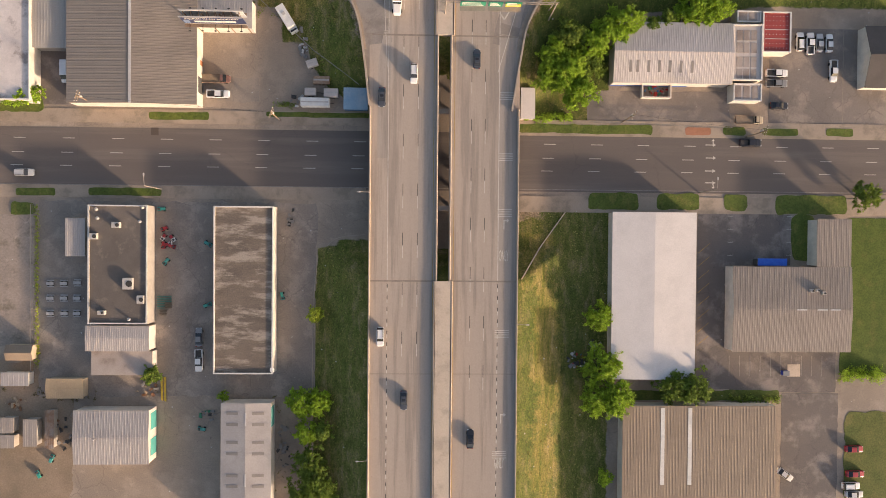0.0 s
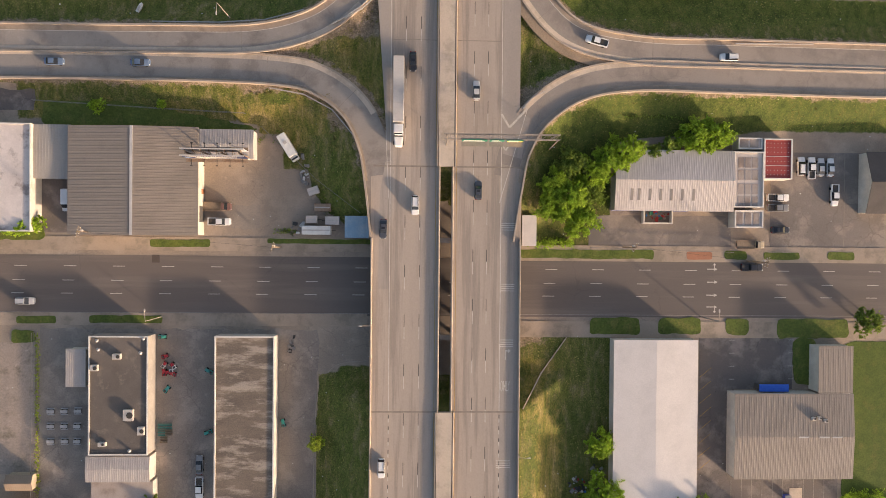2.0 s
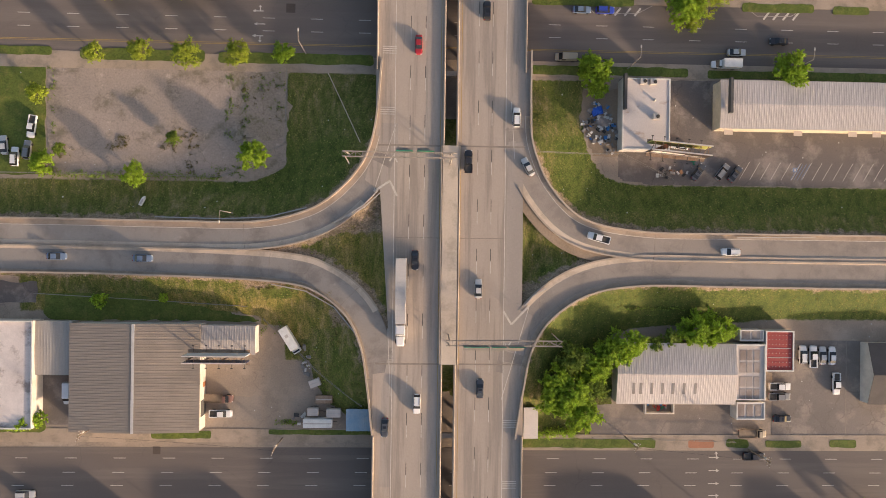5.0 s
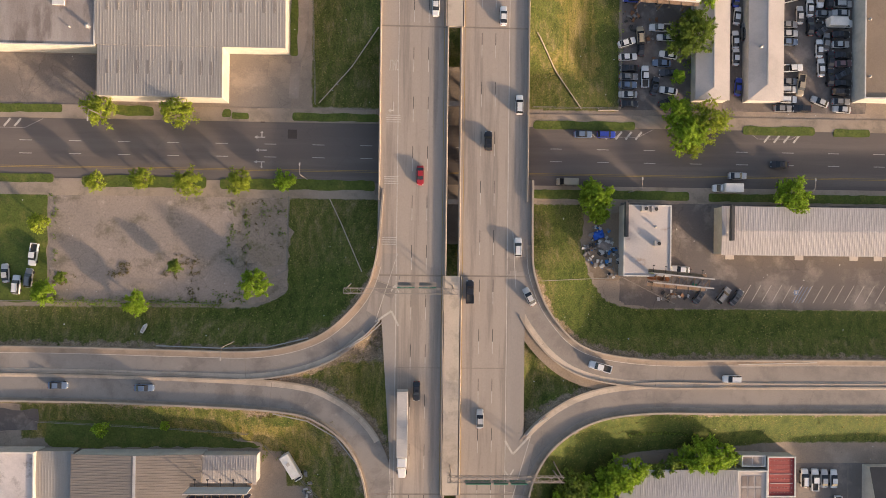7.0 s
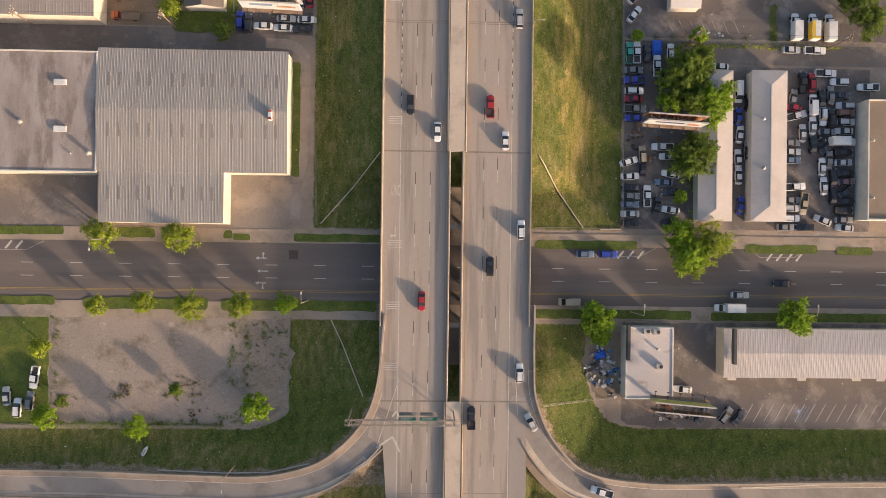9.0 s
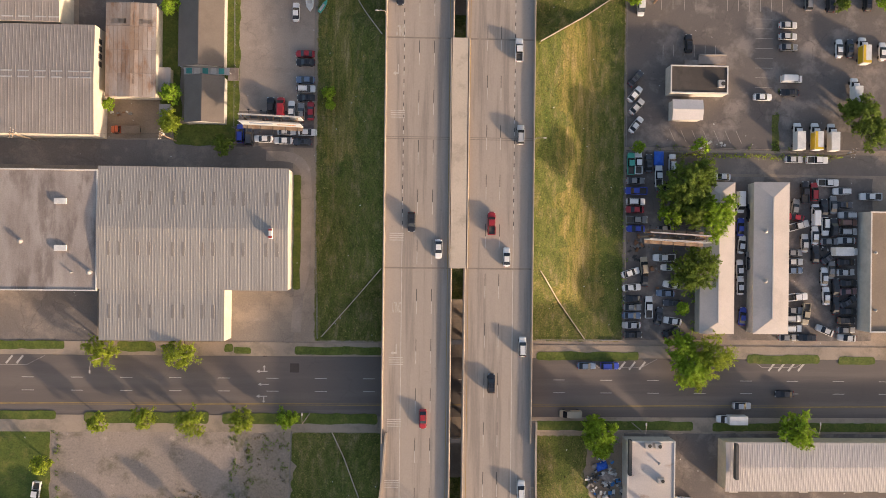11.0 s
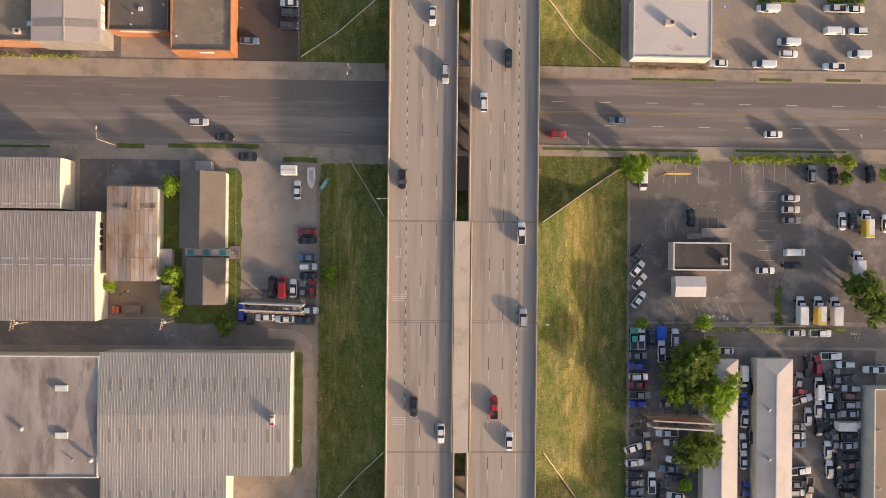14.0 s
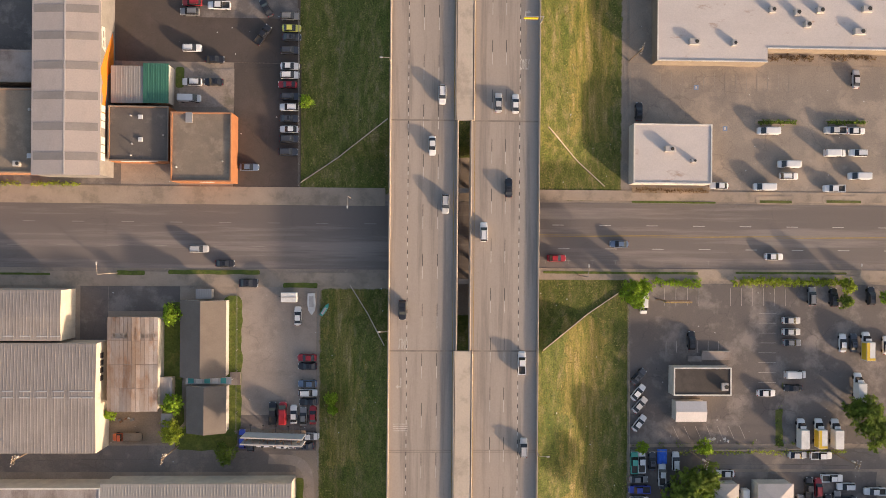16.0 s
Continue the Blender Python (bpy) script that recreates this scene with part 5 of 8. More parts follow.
def tree(at, r, kind="leaf", turn=0.0):
    """A tree with crown radius r metres; shapes are shared between alike ones."""
    mats = {"leaf": M.leaf, "yellow": M.leaf_yellow, "dark": M.leaf_dark}
    labels = {"leaf": "broad tree with fresh green leafy crown", "yellow": "young street tree with thin yellow-green crown", "dark": "dense tree with dull olive-green crown"}
    size = 2 if r < 2.8 else 4.5 if r < 5.2 else 6.5
    key = (kind, size, int(turn) % 2)
    z = land(*at)
    m = pose(at[0], at[1], z, 0, 0, turn * 37) @ Matrix.Diagonal((r / size, r / size, r / size, 1))
    if key not in TREES:
        TREES[key] = tree_template(len(TREES) + 3, size, {2: 4.2, 4.5: 7.0, 6.5: 9.0}[size], mats[kind], labels[kind], 0.62 if kind == "yellow" else 1.0)
        TREES[key].matrix_basis = m
        return TREES[key]
    src = TREES[key]
    ob = copy_thing(src, Matrix.Identity(4))
    ob.matrix_basis = m
    return ob


for i, (p, r, k) in enumerate((
    ((-28.11, -14.94), 2.4, "yellow"), ((-31.89, -36.96), 4.0, "leaf"), ((-27.38, -36.96), 3.6, "leaf"), ((-29.73, -44.49), 3.8, "leaf"), ((-25.93, -44.07), 2.6, "dark"), ((-29.51, -51.99), 4.6, "dark"),
    ((-27.37, -57.95), 4.8, "dark"), ((-31.57, -59.77), 4.2, "dark"), ((-68.76, -30.36), 2.6, "dark"), ((-51.42, -36.01), 1.4, "leaf"), ((43.80, -14.96), 4.0, "leaf"), ((44.26, -27.64), 5.6, "leaf"),
    ((47.79, -35.46), 5.0, "leaf"), ((43.22, -36.46), 4.6, "leaf"), ((62.21, -32.37), 4.4, "dark"), ((67.30, -32.80), 5.0, "dark"), ((112.33, 16.39), 4.0, "dark"), ((45.72, -56.85), 2.2, "leaf"),
    ((33.88, 46.35), 6.2, "leaf"), ((37.51, 41.52), 5.0, "leaf"), ((30.97, 50.49), 4.2, "leaf"), ((40.20, 52.86), 5.4, "leaf"), ((34.67, 55.51), 4.4, "dark"), ((48.97, 58.85), 5.0, "leaf"), ((44.43, 56.41), 4.6, "leaf"), ((29.68, 44.84), 3.8, "leaf"), ((39.49, 47.9), 4.4, "dark"),
))  :
    tree(p, r, k, i)
for i, (p, r, k) in enumerate((
    ((56.52, 58.75), 2.6, "dark"), ((60.55, 60.50), 2.6, "dark"), ((67.23, 63.67), 4.6, "leaf"), ((71.84, 63.01), 4.8, "leaf"), ((64.06, 61.74), 3.2, "leaf"), ((-83.27, 68.88), 2.0, "leaf"), ((-67.51, 69.6), 1.3, "leaf"),
    ((-83.4, 148.29), 4.4, "yellow"), ((-64.52, 147.7), 4.7, "yellow"), ((-84.78, 130.28), 2.7, "yellow"), ((-73.39, 131.14), 3.2, "yellow"), ((-62.29, 130.35), 3.8, "yellow"), ((-49.34, 131.21), 3.5, "yellow"), ((-38.39, 131.22), 2.9, "leaf"),
    ((-45.51, 105.33), 3.9, "leaf"), ((-74.53, 100.24), 3.3, "leaf"), ((-97.22, 102.6), 3.2, "leaf"), ((-98.29, 119.84), 2.7, "yellow"), ((40.02, 127.97), 4.6, "leaf"), ((38.59, 129.82), 3.0, "leaf"), ((41.0, 124.2), 3.0, "leaf"),
    ((90.02, 129.16), 5.0, "leaf"), ((61.41, 191.21), 6.6, "dark"), ((58.28, 188.35), 4.8, "dark"), ((65.69, 194.07), 4.2, "dark"), ((68.06, 183.49), 6.0, "leaf"), ((63.32, 184.87), 5.6, "dark"), ((57.99, 183.34), 3.6, "leaf"),
))  :
    tree(p, r, k, i)
for i, (p, r, k) in enumerate((
    ((64.29, 170.19), 6.2, "dark"), ((61.44, 167.06), 3.4, "dark"), ((60.42, 150.06), 4.2, "leaf"), ((68.36, 147.94), 5.6, "yellow"), ((63.33, 145.1), 5.4, "leaf"), ((64.8, 141.56), 3.2, "yellow"),
    ((61.45, 159.54), 1.9, "leaf"), ((-68.38, 233.84), 2.6, "leaf"), ((-67.95, 211.99), 2.7, "leaf"), ((-68.55, 205.54), 3.0, "yellow"), ((-55.06, 199.26), 2.8, "dark"), ((46.79, 239.98), 3.9, "leaf"), ((50.01, 241.61), 2.0, "leaf"),
    ((106.55, 209.56), 5.2, "dark"), ((109.23, 205.28), 4.4, "dark"), ((104.2, 211.14), 2.7, "dark"), ((102.38, 242.11), 2.2, "yellow"), ((102.16, 238.27), 1.9, "dark"), ((112.95, 239.22), 2.0, "leaf"),
    ((65.64, 200.84), 2.2, "leaf"), ((49.81, 200.8), 1.7, "leaf"), ((-28.92, 213.0), 1.8, "leaf"), ((-28.75, 210.15), 1.4, "leaf"), ((-35.83, 287.71), 1.8, "leaf"), ((-67.94, 204.03), 2.4, "yellow"), ((-83.93, 209.15), 1.6, "leaf"),
    ((-100.57, 38.73), 2.4, "leaf"), ((-97.51, 39.38), 2.2, "leaf"), ((-104.01, 38.09), 2.0, "leaf"), ((-93.64, 106.38), 1.6, "dark"), ((-65.47, 109.51), 1.9, "dark"),
))  :
    tree(p, r, k, i)


M.shrub_brown = material("brown_shrubs", (0.20, 0.125, 0.06), (0.14, 0.085, 0.04), 0.5, 5.0, 0.3)


def hedge(x0, y0, x1, y1, h, mat, label, per=60):
    """Clipped or ragged bushes in a row, as one mass of leaves."""
    rng = random.Random(int((x0 + y0) * 10))
    clumps = []
    n = max(2, int(max(x1 - x0, y1 - y0) / 0.8))
    for i in range(n):
        f = (i + 0.5) / n
        r = min(x1 - x0, y1 - y0) * 0.5 * rng.uniform(0.8, 1.15)
        if x1 - x0 > y1 - y0:
            clumps.append((x0 + (x1 - x0) * f, (y0 + y1) / 2 + rng.uniform(-0.25, 0.25), h * 0.55, max(0.5, r)))
        else:
            clumps.append(((x0 + x1) / 2 + rng.uniform(-0.1, 0.1), y0 + (y1 - y0) * f, h * 0.55, max(0.35, r)))
    vs, fs = leaf_cloud(rng, clumps, 0.2, per * 3, 0.8)
    vs = [Vector((v.x, v.y, max(0.02, v.z + land(v.x, v.y)))) for v in vs]
    me = bpy.data.meshes.new("hedge")
    me.from_pydata(vs, [], fs)
    me.materials.append(mat)
    return tagged(new("hedge", me), label, "hedge", kind="stuff")


hedge(52.8, 241.87, 65.29, 243.52, 1.1, M.leaf, "clipped green hedge beside the street")
hedge(74.23, 242.19, 102.84, 243.97, 1.1, M.leaf_yellow, "clipped yellow-green hedge beside the street")
hedge(-98.83, -29.06, -97.85, 11.76, 1.2, M.leaf_yellow, "row of small shrubs along a fence", 30)
hedge(80.20, 283.94, 90.06, 284.81, 0.9, M.leaf_dark, "low shrubs in a kerbed island")
hedge(98.07, 284.19, 108.29, 285.06, 0.9, M.leaf_dark, "low shrubs in a kerbed island")
hedge(48.15, 265.88, 66.75, 266.83, 0.6, M.shrub_brown, "low brown shrubs along the white building", 30)
hedge(83.2, 300.4, 94.5, 301.7, 0.6, M.shrub_brown, "brown planting bed with low dry shrubs", 30)
hedge(96.8, 300.8, 111.0, 302.0, 0.6, M.shrub_brown, "brown planting bed with low dry shrubs", 30)
hedge(59.83, 198.84, 104.01, 199.23, 0.7, M.leaf_yellow, "ragged weeds along the alley fence", 26)
hedge(-98.05, 99.45, -54.7, 100.98, 0.6, M.leaf_dark, "ragged weeds along the lot's fence", 20)
hedge(-112.33, 266.10, -106.79, 266.79, 0.7, M.leaf_yellow, "low shrubs in front of the brick building", 40)
hedge(-104.67, 266.30, -92.57, 266.82, 0.7, M.leaf_yellow, "low shrubs in front of the brick building", 40)
hedge(24.61, 34.87, 37.02, 36.88, 1.3, M.leaf, "ragged bushes under the trees", 40)
hedge(48.6, 67.79, 64.79, 68.22, 0.6, M.leaf_dark, "ragged weeds on the bank", 20)
hedge(108.63, -31.88, 119.81, -28.58, 1.0, M.leaf, "overgrown bushes at the alley", 30)
hedge(79.27, -37.90, 92.60, -36.04, 0.9, M.leaf_dark, "overgrown weeds along the brown warehouse", 30)


# ---- vehicles ----
def car_paint(name, c, rough=0.3):
    m = material("paint_" + name, c, tuple(v * 0.92 for v in c), 0.8, 8.0, 0.04, rough=rough, bump=0.0, spec=0.5)
    m.node_tree.nodes["Principled BSDF"].inputs["Coat Weight"].default_value = 0.4
    return m


PAINT = {
    "white": car_paint("white", (0.74, 0.72, 0.69)), "silver": car_paint("silver", (0.50, 0.485, 0.465)), "grey": car_paint("grey", (0.22, 0.215, 0.21)),
    "black": car_paint("black", (0.022, 0.022, 0.026)), "dark": car_paint("dark", (0.055, 0.06, 0.072)), "blue": car_paint("blue", (0.03, 0.06, 0.36)),
    "steel": car_paint("steel_blue", (0.13, 0.18, 0.26)), "red": car_paint("red", (0.36, 0.025, 0.03)), "orange": car_paint("orange", (0.55, 0.11, 0.03)),
    "tan": car_paint("tan", (0.42, 0.34, 0.23)), "brown": car_paint("brown", (0.22, 0.11, 0.08)), "yellow": car_paint("yellow", (0.72, 0.46, 0.03)),
    "teal": car_paint("teal", (0.05, 0.36, 0.27)), "mauve": car_paint("mauve", (0.22, 0.12, 0.12)), "lime": car_paint("lime", (0.62, 0.60, 0.12)),
}
M.tyre = material("tyre_rubber", (0.02, 0.02, 0.02), None, 2.0, 8.0, 0.1, rough=0.9)
M.lamp_glass = material("headlamp_glass", (0.6, 0.6, 0.58), None, 2.0, 8.0, 0.05, rough=0.15, bump=0.0)
M.tail = material("tail_lamp_glass", (0.30, 0.015, 0.012), None, 2.0, 8.0, 0.05, rough=0.2, bump=0.0)
M.bed = material("truck_bed_liner", (0.06, 0.055, 0.05), (0.10, 0.085, 0.07), 0.8, 5.0, 0.2, rough=0.8)
M.box_white = wall_paint("white_box_panel", (0.74, 0.71, 0.66))
M.tarp_blue = material("blue_tarp", (0.02, 0.10, 0.50), (0.03, 0.14, 0.55), 1.2, 5.0, 0.1, rough=0.5)


def hull(bm, stations, z0):
    """Loft of rounded cross-sections along x: (x, half width, top)."""
    rows = []
    for x, w, top in stations:
        mid = z0 + (top - z0) * 0.55
        ring = ((-w * 0.9, z0), (-w, mid), (-w * 0.93, top - 0.06), (-w * 0.72, top), (w * 0.72, top), (w * 0.93, top - 0.06), (w, mid), (w * 0.9, z0))
        rows.append([bm.verts.new((x, y, z)) for y, z in ring])
    for a, b in zip(rows, rows[1:]):
        for i in range(8):
            bm.faces.new((a[i], a[(i + 1) % 8], b[(i + 1) % 8], b[i]))
    bm.faces.new(rows[0][::-1]), bm.faces.new(rows[-1])


def wheels(root, xs, half, r=0.34):
    for x in xs:
        for s in (-1, 1):
            bm = bmesh.new()
            tube(bm, (x, s * (half - 0.22), r), (x, s * half, r), r, n=12)
            part("wheel", bm, M.tyre, root)


def lights(root, front, back, w, zf, zb):
    for s in (-1, 1):
        box_part("headlight", front - 0.22, s * w - 0.17, zf - 0.08, front + 0.01, s * w + 0.17, zf + 0.06, M.lamp_glass, root)
        box_part("tail_light", back - 0.01, s * w - 0.15, zb - 0.1, back + 0.12, s * w + 0.15, zb + 0.1, M.tail, root)


def cabin(root, paint, rb, rr, rf, wb, zb, zr, w0, w1, glass_roof=False):
    """Greenhouse: rear glass base, roof rear, roof front, windscreen base along x; base and roof heights; half widths."""
    bm = bmesh.new()
    slab4(bm, ((rr, -w1, zr), (rf, -w1, zr), (rf, w1, zr), (rr, w1, zr)), (0, 0, 1), 0.05)
    part("roof", bm, paint, root)
    if glass_roof:
        box_part("sunroof", rr + (rf - rr) * 0.45, -w1 * 0.7, zr + 0.05, rr + (rf - rr) * 0.9, w1 * 0.7, zr + 0.065, M.glass, root)
    for name, pts, n in (("windscreen", ((rf, -w1, zr), (wb, -w0, zb), (wb, w0, zb), (rf, w1, zr)), (1, 0, 1)),
                         ("rear_window", ((rr, -w1, zr), (rb, -w0, zb), (rb, w0, zb), (rr, w1, zr)), (-1, 0, 1))):
        bm = bmesh.new()
        slab4(bm, pts, n, -0.03)
        part(name, bm, M.glass, root)
    for s in (-1, 1):
        bm = bmesh.new()
        slab4(bm, ((rr, s * w1, zr), (rf, s * w1, zr), (wb, s * w0, zb), (rb, s * w0, zb)), (0, s, 0.4), -0.03)
        part("side_window", bm, M.glass, root)


def build_vehicle(kind, colour):
    paint = PAINT[colour]
    words = {"white": "white", "silver": "silver", "grey": "dark grey", "black": "black", "dark": "dark blue-grey", "blue": "bright blue", "steel": "steel blue", "red": "red", "orange": "orange",
             "tan": "tan", "brown": "brown", "yellow": "yellow and white", "teal": "teal green", "mauve": "dull mauve", "lime": "pale yellow"}[colour]
    names = {"sedan": ("car", words + " saloon car with dark windows"), "suv": ("car", words + " sport utility car with roof rails"), "pickup": ("pickup_truck", words + " pickup truck with an open bed"),
             "van": ("van", words + " panel van with a plain roof"), "box": ("box_truck", words + " box truck with a white cargo box"), "flatbed": ("flatbed_truck", words + " flatbed truck with a bare bed")}
    name, label = names[kind]
    root = thing(name, label, "truck" if "truck" in name else name)
    bm = bmesh.new()
    if kind == "sedan":
        hull(bm, ((-2.4, 0.68, 0.80), (-2.25, 0.84, 0.94), (-1.5, 0.91, 1.0), (0.2, 0.92, 1.0), (1.2, 0.91, 0.96), (2.1, 0.84, 0.84), (2.4, 0.62, 0.66)), 0.24)
        part("body", bm, paint, root)
        cabin(root, paint, -1.85, -1.1, 0.25, 1.05, 0.98, 1.42, 0.80, 0.62, colour in ("black", "dark"))
        wheels(root, (-1.45, 1.45), 0.93), lights(root, 2.36, -2.38, 0.58, 0.7, 0.82)
    elif kind == "suv":
        hull(bm, ((-2.4, 0.78, 0.95), (-2.3, 0.90, 1.08), (-1.5, 0.95, 1.10), (0.4, 0.95, 1.10), (1.2, 0.94, 1.06), (2.1, 0.88, 0.96), (2.4, 0.68, 0.78)), 0.3)
        part("body", bm, paint, root)
        cabin(root, paint, -2.25, -1.85, 0.35, 1.1, 1.08, 1.70, 0.84, 0.70, colour == "black")
        for s in (-1, 1):
            bm = bmesh.new()
            beam(bm, (-1.7, s * 0.6, 1.79), (0.2, s * 0.6, 1.79), 0.05)
            part("roof_rail", bm, M.unit_dark, root)
        wheels(root, (-1.45, 1.45), 0.96, 0.38), lights(root, 2.36, -2.38, 0.64, 0.8, 0.95)
    elif kind == "pickup":
        hull(bm, ((-2.85, 0.90, 0.95), (-2.75, 0.96, 1.0), (-0.75, 0.97, 1.0), (1.5, 0.97, 1.12), (2.5, 0.92, 1.05), (2.85, 0.74, 0.85)), 0.35)
        part("body", bm, paint, root)
        box_part("bed", -2.65, -0.76, 1.0, -0.85, 0.76, 1.03, M.bed, root)
        for s in (-1, 1):
            box_part("bed_side", -2.8, s * 0.88 - 0.09, 1.0, -0.8, s * 0.88 + 0.09, 1.28, paint, root)
        box_part("tailgate", -2.83, -0.79, 1.0, -2.70, 0.79, 1.28, paint, root)
        cabin(root, paint, -0.80, -0.62, 0.85, 1.45, 1.10, 1.78, 0.84, 0.68)
        wheels(root, (-1.75, 1.75), 0.98, 0.40), lights(root, 2.8, -2.85, 0.7, 0.9, 0.95)
    elif kind == "van":
        hull(bm, ((-2.75, 0.93, 1.1), (2.1, 0.96, 1.1), (2.6, 0.9, 1.02), (2.8, 0.72, 0.86)), 0.35)
        part("body", bm, paint, root)
        bm = bmesh.new()
        hull(bm, ((-2.74, 0.86, 2.0), (-2.55, 0.90, 2.12), (0.9, 0.90, 2.12), (1.15, 0.86, 2.05)), 1.05)
        part("cargo_body", bm, paint, root)
        bm = bmesh.new()
        slab4(bm, ((1.14, -0.74, 2.02), (1.95, -0.84, 1.12), (1.95, 0.84, 1.12), (1.14, 0.74, 2.02)), (1, 0, 0.8), 0.04)
        part("windscreen", bm, M.glass, root)
        for s in (-1, 1):
            bm = bmesh.new()
            slab4(bm, ((0.2, s * 0.92, 1.9), (1.05, s * 0.88, 1.95), (1.7, s * 0.9, 1.15), (0.2, s * 0.95, 1.15)), (0, s, 0), 0.02)
            part("side_window", bm, M.glass, root)
        wheels(root, (-1.8, 1.8), 0.97, 0.38), lights(root, 2.75, -2.76, 0.72, 0.85, 1.2)
    elif kind in ("box", "flatbed"):
        cab = PAINT["white"] if kind == "box" else paint
        hull(bm, ((1.2, 0.98, 1.3), (2.6, 0.98, 1.28), (3.3, 0.9, 1.15), (3.6, 0.74, 0.95)), 0.4)
        part("body", bm, cab, root)
        cabin(root, cab, 1.25, 1.3, 2.0, 2.6, 1.28, 2.1, 0.88, 0.76)
        box_part("chassis", -3.6, -0.5, 0.5, 1.3, 0.5, 0.8, M.unit_dark, root)
        if kind == "box":
            box_part("cargo_box", -3.6, -1.1, 0.8, 1.15, 1.1, 3.1, M.box_white, root, bevel=0.05)
            for s in (-1, 1):
                box_part("side_panel", -3.4, s * 1.115 - 0.012, 1.0, 0.9, s * 1.115 + 0.012, 2.9, paint, root)
            if colour == "yellow":
                box_part("roof_stripe", -3.5, -1.09, 3.1, -2.9, 1.09, 3.115, paint, root)
                box_part("roof_edge_panel", -2.9, 0.35, 3.1, 1.1, 1.09, 3.115, paint, root)
        else:
            box_part("flat_bed", -3.6, -1.1, 0.85, 1.0, 1.1, 1.05, M.wood, root)
            for s in (-1, 1):
                box_part("bed_rail", -3.6, s * 1.08 - 0.05, 1.05, 1.0, s * 1.08 + 0.05, 1.25, M.rust_steel, root)
        wheels(root, (-2.2, 2.4), 1.0, 0.45), lights(root, 3.55, -3.6, 0.7, 0.9, 0.8)
    return root


FLEET = {}


def vehicle(kind, colour, at, heading, z=0.03, group="vehicles", tilt=0.0):
    m = pose(at[0], at[1], z, 0, tilt, heading)
    key = kind, colour
    if key not in FLEET:
        ob = FLEET[key] = build_vehicle(kind, colour)
        ob.matrix_basis = m
    else:
        ob = copy_thing(FLEET[key], m)
    ob["group"] = group
    return ob


def fleet(rows, group, z=0.03):
    for kind, colour, at, heading in rows:
        vehicle(kind, colour, at, heading, z, group)


# on the motorway
D = DECK + 0.015
fleet((("suv", "white", (-3.92, 44.67), 270), ("sedan", "dark", (-11.67, 38.84), 268), ("suv", "white", (-11.68, -19.91), 270), ("sedan", "dark", (-5.78, -35.59), 270), ("sedan", "black", (10.7, -45.16), 90),
       ("sedan", "dark", (11.53, 48.52), 90), ("sedan", "black", (-4.76, 79.79), 270), ("sedan", "silver", (10.87, 72.98), 90), ("sedan", "red", (-4.49, 132.55), 270), ("suv", "white", (19.73, 150.4), 90),
       ("suv", "black", (12.17, 141.33), 90), ("suv", "white", (19.77, 115.22), 90), ("pickup", "black", (8.04, 104.16), 90)), "vehicles on the motorway", D)
fleet((("sedan", "white", (-4.24, 276.06), 270), ("suv", "silver", (-0.94, 261.89), 270), ("suv", "white", (8.52, 255.13), 90), ("sedan", "black", (14.54, 266.03), 90), ("suv", "black", (-11.19, 235.97), 270),
       ("pickup", "white", (18.09, 223.13), 90), ("suv", "silver", (18.68, 202.38), 90), ("suv", "black", (-7.81, 180.6), 270), ("sedan", "white", (-1.16, 174.13), 270), ("pickup", "red", (11.77, 180.56), 90),
       ("sedan", "white", (15.58, 172.28), 90), ("sedan", "silver", (11.87, 286.79), 90), ("sedan", "white", (16.05, 286.6), 90), ("suv", "white", (-1.88, 288.57), 270)), "vehicles on the motorway", D)


def ramp_height(x, y):
    return float(_rp[np.argmin(np.hypot(_rp[:, 0] - x, _rp[:, 1] - y)), 2]) + 0.02


for kind, colour, at, hd in (("sedan", "silver", (22.73, 103.09), 118), ("pickup", "white", (40.72, 85.84), 165), ("suv", "white", (74.5, 82.8), 180), ("sedan", "steel", (-93.64, 79.69), 0), ("sedan", "steel", (-72.03, 79.44), 0)):
    vehicle(kind, colour, at, hd, ramp_height(*at), "vehicles on the ramps")

# the lorry
M.trailer = material("trailer_roof", (0.55, 0.50, 0.45), (0.48, 0.44, 0.40), 0.3, 4.0, 0.08, rough=0.5)
lorry = thing("semi_truck", "white tractor with a long pale box trailer on the motorway", "truck", (*(-8.11, 71.67), D), 270, "vehicles on the motorway")
box_part("trailer", -8.6, -1.28, 1.1, 7.2, 1.28, 4.0, M.trailer, lorry, bevel=0.05)
for k in range(12):
    box_part("roof_bow", -8.2 + k * 1.35, -1.25, 4.0, -8.15 + k * 1.35, 1.25, 4.02, M.unit, lorry)
bm = bmesh.new()
hull(bm, ((7.6, 1.2, 3.3), (9.6, 1.2, 3.4), (10.2, 1.15, 2.6), (10.5, 1.1, 1.9), (12.6, 0.95, 1.7), (12.9, 0.8, 1.3)), 0.5)
part("cab", bm, PAINT["white"], lorry)
bm = bmesh.new()
slab4(bm, ((9.75, -1.0, 3.2), (10.5, -1.05, 2.0), (10.5, 1.05, 2.0), (9.75, 1.0, 3.2)), (1, 0, 0.6), 0.04)
part("windscreen", bm, M.glass, lorry)
wheels(lorry, (-7.6, -6.3, 7.0, 8.3, 11.8), 1.25, 0.5)

